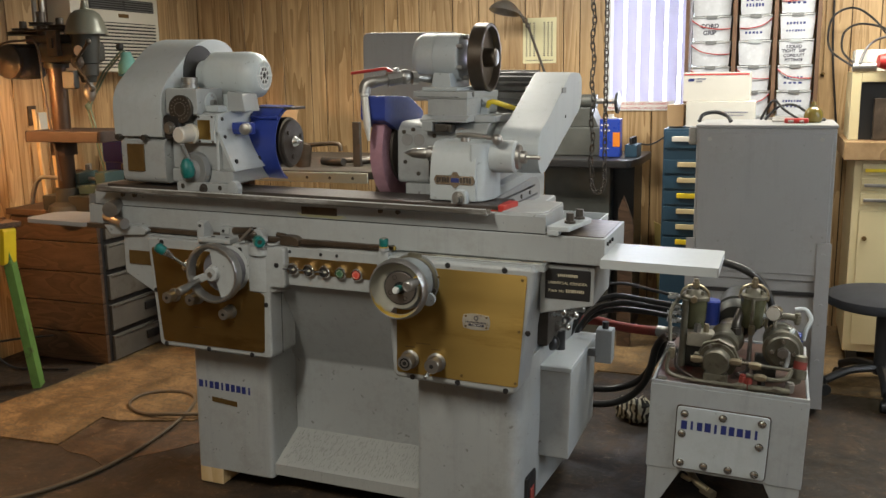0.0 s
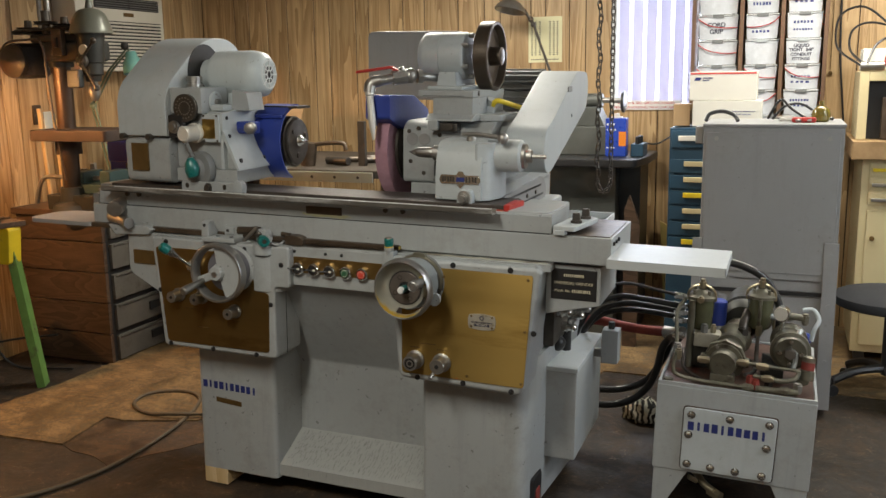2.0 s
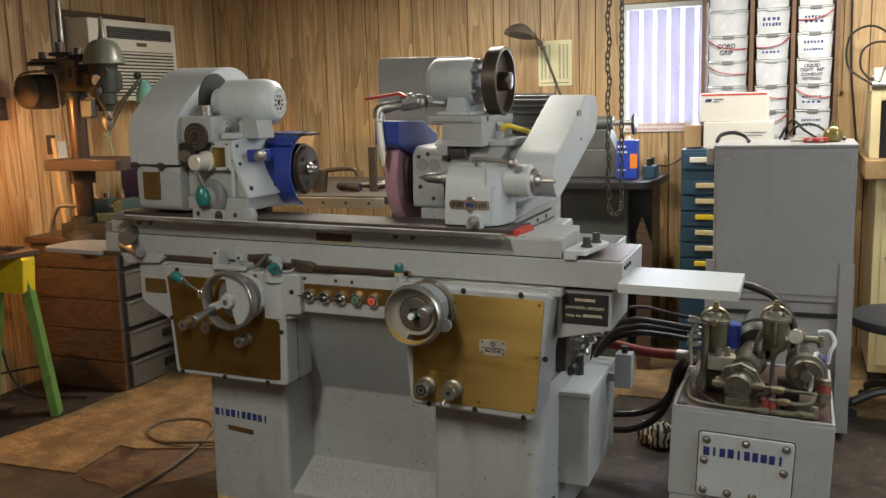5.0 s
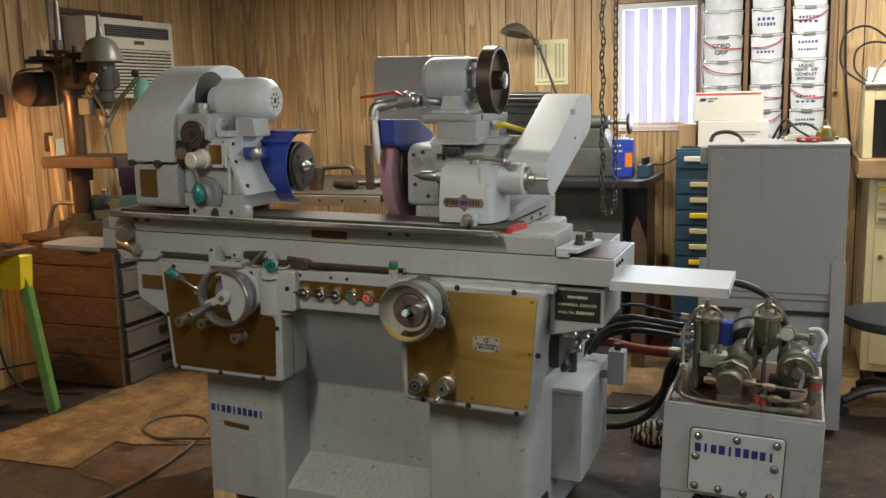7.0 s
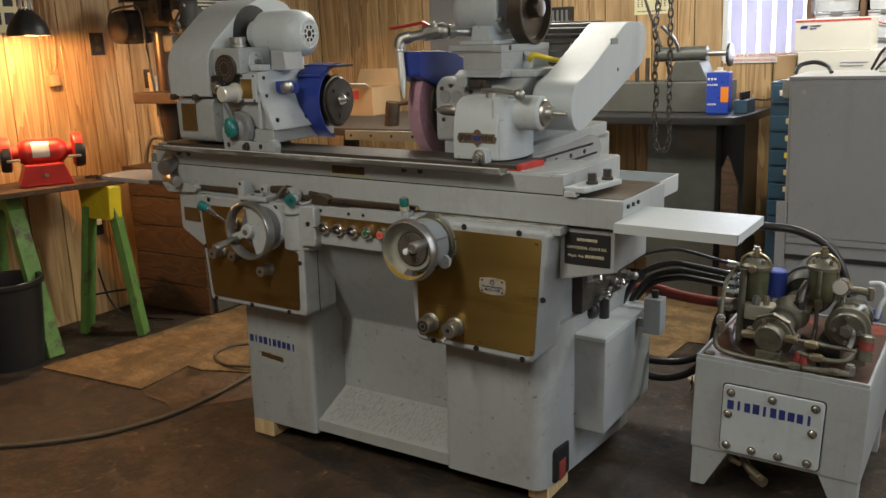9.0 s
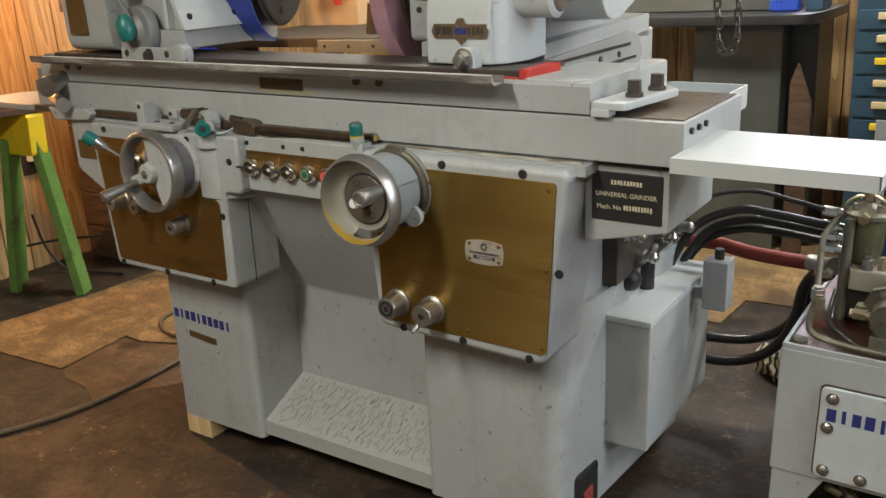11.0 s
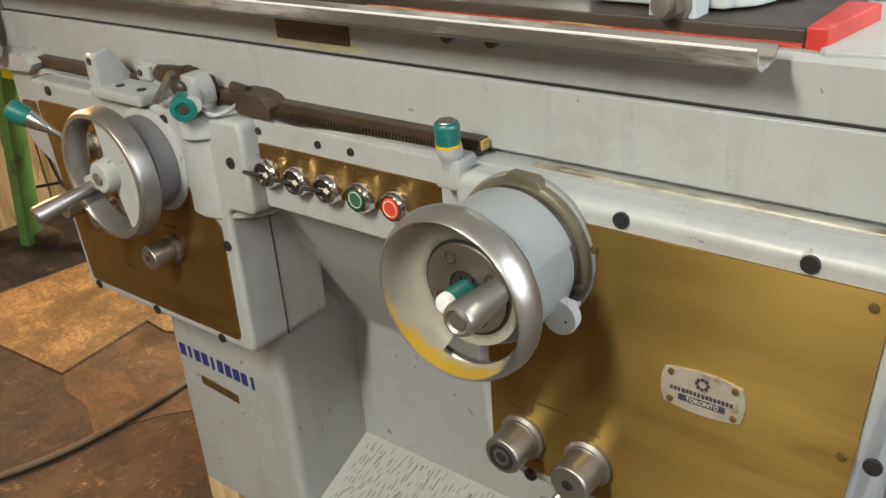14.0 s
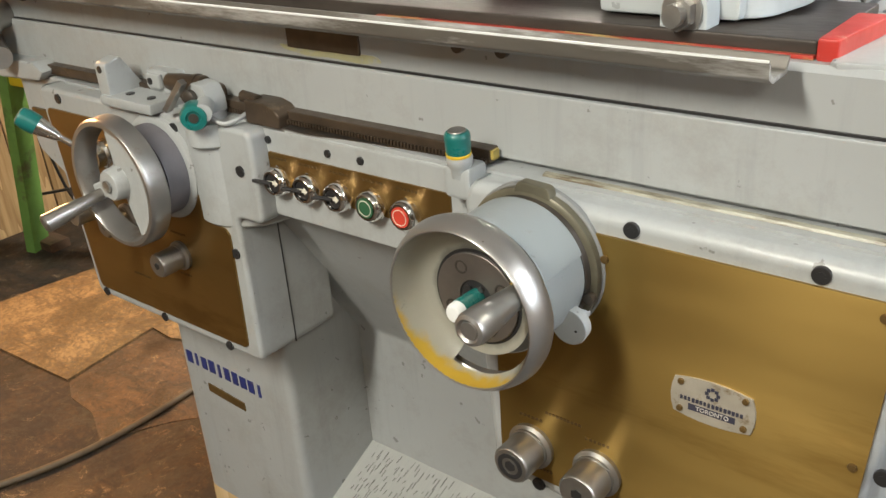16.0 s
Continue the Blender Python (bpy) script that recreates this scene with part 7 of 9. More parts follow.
for c, way, mat in (((0.012, 0.065, 0.240), (1, 0, 0), COPPER), ((0.075, 0.06, 0.236), (1, 0, 0), COPPER), ((-0.115, 0.07, 0.232), (1, 0, 0), COPPER), ((-0.20, 0.065, 0.245), (0, 0, 1), COPPER), ((0.035, 0.03, 0.168), (1, 0, 0), PUMPIRON),
                    ((0.095, 0.045, 0.202), (1, 0, 0), COPPER), ((0.04, 0.05, 0.185), (0, 0, 1), REDDULL), ((0.06, 0.045, 0.178), (0, 0, 1), REDDULL), ((0.15, 0.028, 0.172), (1, 0, 0), PUMPIRON), ((0.20, 0.27, 0.36), (0, 0, 1), PUMPIRON), ((-0.215, 0.18, 0.275), (1, 0, 0), STEEL)):
    bm = bmesh.new()
    w = Vector(way)
    cyl(bm, Vector(c) - w * 0.013, Vector(c) + w * 0.013, 0.0135, seg=6)
    cyl(bm, Vector(c) - w * 0.020, Vector(c) + w * 0.020, 0.010, seg=12)
    part("fitting", bm, mat, unit)
bm = bmesh.new()
lathe(bm, (0.215, 0.11, 0.195), (0.222, 0.13, 0.30), [(0, 0), (0, 0.024), (0.03, 0.024), (0.032, 0.021), (0.075, 0.021), (0.08, 0.012), (0.08, 0)], 20)
rc = part("relief_valve", bm, PUMPIRON, unit)
bm = bmesh.new()
lathe(bm, (0.217, 0.116, 0.228), (0.222, 0.13, 0.30), [(0, 0.0218), (0.026, 0.0218), (0.026, 0.02), (0, 0.02)], 20)
part("red_band", bm, REDDULL, rc)
bm = bmesh.new()
prism(bm, rounded([(0.178, 0.195), (0.225, 0.205), (0.225, 0.185), (0.182, 0.165)], 0.008), "y", 0.09, 0.105, 0.002)
part("flange", bm, PUMPIRON, unit)
bm = bmesh.new()
lathe(bm, (-0.225, 0.045, 0.150), (-0.225, 0.045, 1), [(0, 0), (0, 0.017), (0.010, 0.017), (0.014, 0.012), (0.014, 0)], 16)
part("filler_plug", bm, PUMPIRON, unit)
bm = bmesh.new()
ball(bm, (0.21, 0.33, 0.275), 0.022, 12)
part("blue_cap", bm, BLUE, unit)
bm = bmesh.new()
cyl(bm, (-0.11, 0.10, -0.155), (-0.11, 0.10, -0.20), 0.016, seg=8)
tube(bm, [(-0.11, 0.10, -0.195), (-0.08, 0.06, -0.215), (-0.04, 0.03, -0.225)], 0.013)
cyl(bm, (-0.13, 0.03, -0.185), (-0.105, 0.05, -0.205), 0.009, seg=8)
cyl(bm, (-0.06, 0.05, -0.23), (-0.02, 0.02, -0.235), 0.018, seg=6)
part("drain_valve", bm, COPPER, unit, "brass drain valve under the tank")

# more lines, plugs and bolts on the power unit
for pts, r, mat in (
        ([(-0.20, 0.28, 0.40), (-0.225, 0.20, 0.36), (-0.215, 0.12, 0.30), (-0.205, 0.07, 0.25)], 0.007, PUMPIRON),
        ([(0.01, 0.30, 0.36), (0.0, 0.26, 0.33), (0.0, 0.24, 0.30)], 0.016, DARK),
        ([(0.05, 0.26, 0.30), (0.052, 0.25, 0.22), (0.05, 0.20, 0.175), (0.02, 0.15, 0.170)], 0.007, DULL),
        ([(0.10, 0.16, 0.20), (0.06, 0.18, 0.20), (0.02, 0.20, 0.21)], 0.009, DARK),
        ([(0.14, 0.32, 0.22), (0.10, 0.34, 0.30), (0.11, 0.33, 0.37)], 0.006, COPPER),
        ([(-0.10, 0.05, 0.16), (-0.15, 0.10, 0.165), (-0.19, 0.16, 0.17), (-0.20, 0.28, 0.20)], 0.006, DARK)):
    bm = bmesh.new()
    tube(bm, pts, r, 10)
    part("pipe", bm, mat, unit)
for c, way, r, mat in (((-0.205, 0.075, 0.262), (0, 0, 1), 0.015, DULL), ((-0.15, 0.218, 0.405), (0, 1, 0), 0.013, COPPER), ((0.0, 0.245, 0.30), (0, 0, 1), 0.021, DARK), ((0.052, 0.258, 0.305), (0, 0, 1), 0.013, COPPER),
                       ((0.16, 0.125, 0.275), (0, 1, 0), 0.020, DULL), ((0.125, 0.13, 0.275), (0, 1, 0), 0.008, STEEL), ((0.195, 0.13, 0.275), (0, 1, 0), 0.008, STEEL), ((0.16, 0.13, 0.315), (0, 1, 0), 0.008, STEEL), ((0.16, 0.13, 0.238), (0, 1, 0), 0.008, STEEL),
                       ((-0.13, 0.215, 0.30), (0, 0, 1), 0.014, DULL), ((-0.10, 0.225, 0.30), (0, 0, 1), 0.011, COPPER), ((0.19, 0.045, 0.182), (0, 0, 1), 0.016, DULL), ((0.10, 0.10, 0.165), (0, 0, 1), 0.015, DARK)):
    bm = bmesh.new()
    w = Vector(way)
    cyl(bm, Vector(c) - w * 0.012, Vector(c) + w * 0.012, r, seg=6)
    cyl(bm, Vector(c) - w * 0.018, Vector(c) + w * 0.018, r * 0.7, seg=12)
    part("fitting", bm, mat, unit)
bm = bmesh.new()
box(bm, 0.07, 0.145, 0.16, 0.30, 0.155, 0.215, 0.006)
part("pump_foot", bm, IRON, unit)

# hoses between the grinder and the power unit
HOSES = (
    ("black rubber hydraulic hose drooping to the floor", [(-0.86, 3.36, 0.48), (-0.80, 3.42, 0.62), (-0.70, 3.46, 0.672), (-0.60, 3.45, 0.672), (-0.47, 3.42, 0.665)], 0.011, RUBBER),
    ("black rubber hydraulic hose drooping to the floor", [(-0.86, 3.40, 0.46), (-0.78, 3.46, 0.60), (-0.68, 3.49, 0.640), (-0.58, 3.48, 0.640), (-0.47, 3.44, 0.640)], 0.011, RUBBER),
    ("black rubber hydraulic hose drooping to the floor", [(-0.88, 3.44, 0.42), (-0.80, 3.50, 0.56), (-0.70, 3.52, 0.605), (-0.58, 3.50, 0.612), (-0.47, 3.46, 0.610)], 0.011, RUBBER),
    ("thin black hose running to a chrome fitting", [(-0.84, 3.30, 0.66), (-0.76, 3.36, 0.72), (-0.66, 3.42, 0.735), (-0.55, 3.43, 0.715), (-0.46, 3.42, 0.70)], 0.006, RUBBER),
    ("thick black hose hanging in a loop", [(-0.47, 3.40, 0.545), (-0.50, 3.46, 0.53), (-0.535, 3.50, 0.47), (-0.555, 3.52, 0.38), (-0.59, 3.54, 0.30), (-0.66, 3.56, 0.23), (-0.76, 3.56, 0.20), (-0.88, 3.54, 0.22)], 0.0145, RUBBER),
    ("thick black hose hanging in a loop", [(-0.47, 3.46, 0.53), (-0.50, 3.52, 0.50), (-0.54, 3.56, 0.41), (-0.60, 3.60, 0.31), (-0.70, 3.63, 0.25), (-0.82, 3.62, 0.24), (-0.90, 3.58, 0.26)], 0.0145, RUBBER),
    ("dull red conduit between the machine and the tank", [(-0.86, 3.55, 0.545), (-0.78, 3.56, 0.545), (-0.68, 3.555, 0.53), (-0.58, 3.55, 0.525), (-0.52, 3.53, 0.53)], 0.019, REDDULL),
    ("grey end of the conduit", [(-0.53, 3.535, 0.530), (-0.49, 3.51, 0.535), (-0.46, 3.47, 0.55)], 0.022, DULL),
    ("black hose arching over from the table tray", [(-0.62, 3.45, 0.80), (-0.48, 3.47, 0.825), (-0.37, 3.5, 0.822), (-0.27, 3.5, 0.812), (-0.18, 3.5, 0.765), (-0.13, 3.5, 0.675), (-0.125, 3.5, 0.58), (-0.13, 3.5, 0.47)], 0.014, RUBBER),
)
for label, pts, r, mat in HOSES:
    bm = bmesh.new()
    tube(bm, pts, r, 12, 8)
    single("hydraulic_hose", bm, mat, label, "hose", "hydraulic hoses")
for z in (0.665, 0.640, 0.610, 0.70):
    bm = bmesh.new()
    cyl(bm, (-0.485, 3.43, z), (-0.450, 3.42, z), 0.013, seg=6)
    cyl(bm, (-0.47, 3.425, z), (-0.435, 3.415, z), 0.010, seg=10)
    single("hose_fitting", bm, STEEL, "chrome hose end on a black hydraulic hose", "hose fitting", "hose fittings")
bm = bmesh.new()
ball(bm, (-0.67, 3.93, 0.05), 0.085, 14, (1.0, 0.7, 0.62))
b_rand = random.Random(4)
for v in bm.verts:
    v.co += Vector((b_rand.uniform(-1, 1), b_rand.uniform(-1, 1), b_rand.uniform(-0.6, 1))) * 0.018
    v.co.z = max(v.co.z, 0.002)
RAG = material("striped_rag", (0.42, 0.41, 0.33), 0.9, var=0.15, scale=30)
rag_tree = RAG.node_tree
band = rag_tree.nodes.new("ShaderNodeTexWave")
band.inputs["Scale"].default_value, band.inputs["Distortion"].default_value, band.inputs["Detail"].default_value, band.inputs["Detail Scale"].default_value = 13.0, 9.0, 2.0, 1.2
rag_coord = rag_tree.nodes.new("ShaderNodeTexCoord")
rag_tree.links.new(rag_coord.outputs["Object"], band.inputs["Vector"])
sharp = rag_tree.nodes.new("ShaderNodeMapRange")
sharp.inputs["From Min"].default_value, sharp.inputs["From Max"].default_value = 0.42, 0.56
rag_tree.links.new(band.outputs["Fac"], sharp.inputs["Value"])
zebra = rag_tree.nodes.new("ShaderNodeMix")
zebra.data_type = "RGBA"
zebra.inputs["A"].default_value = (0.015, 0.015, 0.014, 1)
rag_tree.links.new(sharp.outputs[0], zebra.inputs["Factor"])
rag_tree.links.new(rag_tree.nodes["Principled BSDF"].inputs["Base Color"].links[0].from_socket, zebra.inputs["B"])
rag_tree.links.new(zebra.outputs["Result"], rag_tree.nodes["Principled BSDF"].inputs["Base Color"])
single("rag", bm, RAG, "crumpled black and white rag on the floor", "rag")

# ---------- control cabinet and what lies on it ----------
cab = thing("control_cabinet", pose(0, 0, 0), "tall plain grey sheet steel control cabinet", "cabinet")
bm = bmesh.new()
box(bm, -0.476, 0.092, 4.25, 4.72, 0.60, 1.262, 0.005)
box(bm, -0.470, 0.086, 4.262, 4.71, 0.02, 0.60, 0.004)
part("body", bm, CABGREY, cab)
bm = bmesh.new()
box(bm, -0.480, 0.096, 4.245, 4.725, 1.262, 1.276, 0.003)
part("top_lip", bm, CABGREY, cab)
bm = bmesh.new()
box(bm, -0.462, 0.078, 4.2435, 4.251, 0.63, 1.240, 0.004)
dr = part("door", bm, CABGREY, cab)
for x in (-0.42, 0.035):
    bm = bmesh.new()
    cyl(bm, (x, 4.2445, 1.215), (x, 4.239, 1.215), 0.009, seg=12)
    part("door_screw", bm, DULL, dr)
for x0, x1 in ((-0.505, -0.466), (0.040, 0.098)):
    bm = bmesh.new()
    box(bm, x0, x1, 4.236, 4.243, 0.03, 0.775, 0.002)
    fl = part("side_angle", bm, CABGREY, cab)
    for z in (0.72, 0.5, 0.25):
        b = bmesh.new()
        cyl(b, ((x0 + x1) / 2, 4.237, z), ((x0 + x1) / 2, 4.231, z), 0.009, seg=12)
        part("angle_bolt", b, CABGREY, fl)
bm = bmesh.new()
box(bm, -0.47, 0.09, 4.25, 4.26, 0.535, 0.552)
part("gap", bm, BLACK, cab)
bm = bmesh.new()
box(bm, -0.515, -0.481, 4.30, 4.40, 1.185, 1.262, 0.006)
part("side_switch", bm, DULL, cab)
bm = bmesh.new()
for k in range(9):
    r1 = random.Random(k)
    x0, y0 = r1.uniform(-0.22, 0.0), r1.uniform(4.34, 4.6)
    cyl(bm, (x0, y0, 1.288), (x0 + r1.uniform(0.05, 0.14), y0 + r1.uniform(-0.06, 0.06), 1.288), 0.006, seg=8)
single("hand_tools", bm, DULL, "heap of steel spanners on the cabinet top", "tools", kind="stuff")
bm = bmesh.new()
box(bm, -0.12, -0.02, 4.33, 4.36, 1.278, 1.30, 0.008)
single("red_tool_handle", bm, RED, "red tool handle lying on the cabinet", "tool")
bm = bmesh.new()
lathe(bm, (0.0, 4.45, 1.277), (0.0, 4.45, 2), [(0, 0), (0, 0.030), (0.008, 0.038), (0.03, 0.041), (0.05, 0.036), (0.062, 0.024), (0.068, 0.012), (0.09, 0.010), (0.092, 0)], 24)
single("oil_bottle", bm, material("amber_oil", (0.16, 0.12, 0.022), 0.2, var=0.1, coat=0.5), "small amber oil bottle on the cabinet", "bottle")
bm = bmesh.new()
tube(bm, [(-0.475, 4.34, 1.286), (-0.46, 4.36, 1.315), (-0.41, 4.38, 1.325), (-0.36, 4.37, 1.31), (-0.34, 4.35, 1.285)], 0.009)
single("coiled_cable", bm, RUBBER, "black cable looped on the cabinet edge", "cable")
bm = bmesh.new()
tube(bm, [(-0.20, 4.5, 1.285), (-0.15, 4.52, 1.34), (-0.08, 4.55, 1.35), (0.0, 4.56, 1.30), (0.05, 4.5, 1.285)], 0.006)
tube(bm, [(-0.22, 4.55, 1.285), (-0.17, 4.52, 1.37), (-0.12, 4.50, 1.33), (-0.05, 4.46, 1.285)], 0.006)
single("coiled_cable", bm, RUBBER, "black cable coiled on the cabinet top", "cable")

# blue drawer cabinet behind
bc = thing("drawer_cabinet", pose(0, 0, 0), "dark blue steel drawer cabinet with yellow label holders", "drawer cabinet")
bm = bmesh.new()
box(bm, -0.705, -0.10, 4.97, 5.30, 0.02, 1.215, 0.004)
part("body", bm, NAVY, bc)
for k in range(8):
    z = 1.18 - 0.082 * k - (0.05 if k else 0)
    bm = bmesh.new()
    box(bm, -0.695, -0.11, 4.960, 4.971, z - 0.065, z + 0.006 + (0.015 if k == 0 else 0), 0.003)
    d = part("drawer", bm, NAVY, bc)
    bm = bmesh.new()
    box(bm, -0.66 if k == 0 else -0.628, -0.50, 4.948, 4.961, z - 0.030, z - 0.004, 0.003)
    part("label_holder", bm, PAPER if k == 0 else CREAM if k % 3 else YELLOW, d)

# cardboard boxes on the blue cabinet
for x0, x1, y0, z0, z1 in ((-0.60, -0.262, 5.02, 1.222, 1.352), (-0.62, -0.290, 5.03, 1.354, 1.500)):
    px = thing("parcel_box", pose(0, 0, 0), "white cardboard parcel box with a red edge stripe", "box", "parcel boxes")
    bm = bmesh.new()
    box(bm, x0, x1, y0, y0 + 0.24, z0, z1, 0.004)
    part("carton", bm, PAPER, px)
    bm = bmesh.new()
    box(bm, x0 + 0.004, x1 - 0.004, y0 - 0.0012, y0 + 0.001, z1 - 0.014, z1 - 0.006)
    if z1 > 1.4:
        part("stripe", bm, REDINK, px)
    bm = bmesh.new() if z1 > 1.4 else bm
    if z1 > 1.4:
        prism(bm, [(x0 + 0.022, z1 - 0.045), (x0 + 0.052, z1 - 0.045), (x0 + 0.060, z1 - 0.030), (x0 + 0.030, z1 - 0.030)], "y", y0 - 0.0014, y0 + 0.001)
        bars(bm, x0 + 0.066, x0 + 0.115, z1 - 0.033, 0.007, y0 - 0.0005, 8, 3)
        bars(bm, x0 + 0.066, x0 + 0.095, z1 - 0.045, 0.007, y0 - 0.0005, 5, 5)
    else:
        bm.free()
        bm = bmesh.new()
        bars(bm, x1 - 0.15, x1 - 0.03, z0 + 0.075, 0.005, y0 - 0.0005, 16, 7)
        bars(bm, x1 - 0.15, x1 - 0.05, z0 + 0.060, 0.005, y0 - 0.0005, 14, 8)
        bars(bm, x1 - 0.12, x1 - 0.05, z0 + 0.025, 0.010, y0 - 0.0005, 6, 9)
    part("print", bm, BLUEINK, px)
bm = bmesh.new()
box(bm, -0.70, -0.615, 5.05, 5.20, 1.222, 1.335, 0.003)
single("cardboard_box", bm, CARD, "small brown cardboard box beside the parcels", "box")

# clear storage bins on the wall rack
rack_m = material("brown_rack_wood", (0.12, 0.065, 0.035), 0.6, var=0.2)
rk = thing("bin_rack", pose(0, 0, 0), "dark wooden rack holding clear plastic bins", "rack")
for x in (-0.66, -0.403, -0.187, 0.035):
    bm = bmesh.new()
    box(bm, x - 0.010, x + 0.010, 5.55, 5.79, 1.10, 2.42)
    part("upright", bm, rack_m, rk)
for x0, x1 in ((-0.650, -0.413), (-0.393, -0.197), (-0.177, 0.025)):
    bm = bmesh.new()
    box(bm, x0, x1, 5.60, 5.79, 1.09, 1.112)
    part("shelf", bm, rack_m, rk)


BINLID = material("frosted_lid", (0.46, 0.47, 0.48), 0.4, var=0.06)


def storage_bin(x0, x1, z, note, cord):
    t = thing("storage_bin", pose((x0 + x1) / 2, 5.62, z), "clear plastic storage bin with a white lid and red cord" if cord else "clear plastic storage bin with a white lid", "bin", "clear storage bins")
    w, h = (x1 - x0) / 2 - 0.006, 0.128
    b = bmesh.new()
    prism(b, rounded([(-w + 0.010, 0.0), (w - 0.010, 0.0), (w - 0.002, h), (-w + 0.002, h)], 0.006), "y", -0.01, 0.14, 0.003)
    part("tub", b, BIN, t)
    b = bmesh.new()
    box(b, -w, w, -0.016, 0.144, h + 0.0005, h + 0.010, 0.003)
    part("lid", b, BINLID, t)
    b = bmesh.new()
    box(b, -0.03, 0.03, -0.021, -0.015, h - 0.006, h + 0.011, 0.002)
    part("clip", b, DKGREY if cord else LIGHT, t)
    if cord:
        b = bmesh.new()
        s = cord
        tube(b, [(-w * s, -0.014, h - 0.01), (-w * 0.5 * s, -0.022, h - 0.045), (0.2 * w * s, -0.022, h - 0.062), (w * 0.95 * s, -0.014, h - 0.062)] if abs(s) == 1 else [(w, -0.0, h - 0.01), (w + 0.012, -0.01, h - 0.015), (w + 0.012, -0.01, h - 0.055), (w, 0.0, h - 0.06)], 0.003, 8)
        part("red_cord", b, RED, t)
    for i, (txt, size, dz) in enumerate(note):
        if txt.startswith("#"):
            b = bmesh.new()
            bars(b, -w * 0.6, w * 0.5, dz, size, -0.0105, int(txt[1:]), i + 3)
            tagged(part("scrawl", b, BLUEINK, t), kind="stuff")
        else:
            letters("marker_note", txt, size * 1.08, pose(-0.01, -0.0112, dz, 90, 0, 0), INK, t, 0.0004, bold=size * 0.035)
    return t


COLS = ((-0.648, -0.415), (-0.391, -0.199), (-0.175, 0.023))
NOTES = {(0, 4): ([("CORD", 0.032, 0.082), ("GRIP", 0.032, 0.045)], 1), (0, 3): ([], 1), (0, 5): ([], 0), (0, 2): ([], 1), (0, 1): ([], 0),
         (1, 5): ([("#4", 0.018, 0.08), ("#6", 0.02, 0.05)], 0), (1, 4): ([("#5", 0.014, 0.04)], -1), (1, 3): ([], 0), (1, 2): ([], 1), (1, 1): ([], -1),
         (2, 5): ([("#6", 0.014, 0.08), ("#4", 0.014, 0.055)], -1), (2, 4): ([("#6", 0.015, 0.085), ("#7", 0.012, 0.045)], 2), (2, 3): ([("LIQUID", 0.023, 0.098), ("TIGHT  3/8\"", 0.023, 0.075), ("CONDUIT", 0.022, 0.050), ("FITTINGS", 0.021, 0.026)], 0),
         (2, 2): ([("#6", 0.012, 0.07), ("#4", 0.012, 0.04)], 1), (2, 1): ([("#7", 0.013, 0.08), ("#5", 0.013, 0.05)], 2), (0, 6): ([], 0), (1, 6): ([], 1), (2, 6): ([], 0), (0, 0): ([], 0), (1, 0): ([], 0), (2, 0): ([], 0)}
for (c, r), (note, cord) in NOTES.items():
    storage_bin(*COLS[c], 1.115 + 0.140 * r, note, cord)

# ---------- bench and cream cabinet beside the bins ----------
cc = thing("tool_cabinet", pose(0, 0, 0), "cream steel tool cabinet with drawers under a thick wooden top", "tool cabinet")
bm = bmesh.new()
box(bm, 0.225, 1.25, 5.10, 5.70, 0.06, 1.055, 0.005)
part("body", bm, CREAM, cc)
bm = bmesh.new()
box(bm, 0.17, 1.30, 5.05, 5.74, 1.057, 1.150, 0.006)
part("wooden_top", bm, PLY, cc, "thick worn wooden top")
for k in range(3):
    bm = bmesh.new()
    box(bm, 0.262, 0.90, 5.090, 5.101, 0.98 - 0.075 * k, 1.040 - 0.075 * k, 0.003)
    d = part("drawer", bm, CREAM, cc)
    bm = bmesh.new()
    box(bm, 0.275, 0.85, 5.076, 5.089, 0.998 - 0.075 * k, 1.014 - 0.075 * k, 0.003)
    part("drawer_pull", bm, DULL if k else YELLOW, d)
bm = bmesh.new()
box(bm, 0.262, 0.72, 5.090, 5.101, 0.10, 0.80, 0.003)
d = part("door", bm, CREAM, cc)
bm = bmesh.new()
lathe(bm, (0.292, 5.09, 0.66), (0.292, 5.0, 0.66), [(0, 0), (0, 0.012), (0.012, 0.012), (0.014, 0.0)], 16)
part("lock", bm, BRONZE, d)
for x in (0.25, 1.2):
    bm = bmesh.new()
    box(bm, x, x + 0.05, 5.13, 5.65, 0.0, 0.06)
    part("foot", bm, BLACK, cc)
dev = thing("bench_machine", pose(0, 0, 0), "cream framed dark bench machine with small red lamp", "machine")
bm = bmesh.new()
box(bm, 0.19, 0.235, 5.15, 5.55, 1.152, 1.49, 0.004)
box(bm, 0.235, 0.90, 5.15, 5.55, 1.44, 1.49, 0.004)
part("frame", bm, CREAM, dev)
bm = bmesh.new()
box(bm, 0.236, 0.88, 5.20, 5.52, 1.153, 1.438)
part("body", bm, BLACK, dev)
bm = bmesh.new()
box(bm, 0.30, 0.60, 5.14, 5.19, 1.153, 1.36, 0.006)
part("panel", bm, BROWN, dev)
bm = bmesh.new()
box(bm, 0.20, 0.40, 5.20, 5.40, 1.492, 1.60, 0.006)
wb = single("white_box", bm, PAPER, "small white box on the bench machine", "box")
bm = bmesh.new()
cyl(bm, (0.19, 5.16, 1.515), (0.30, 5.16, 1.515), 0.022, seg=16)
single("steel_tube", bm, DULL, "short steel tube lying on the bench machine", "tube")
bm = bmesh.new()
lathe(bm, (0.30, 5.10, 1.54), (0.55, 5.16, 1.54), [(0, 0), (0, 0.03), (0.05, 0.045), (0.16, 0.045), (0.18, 0.02), (0.18, 0)], 18)
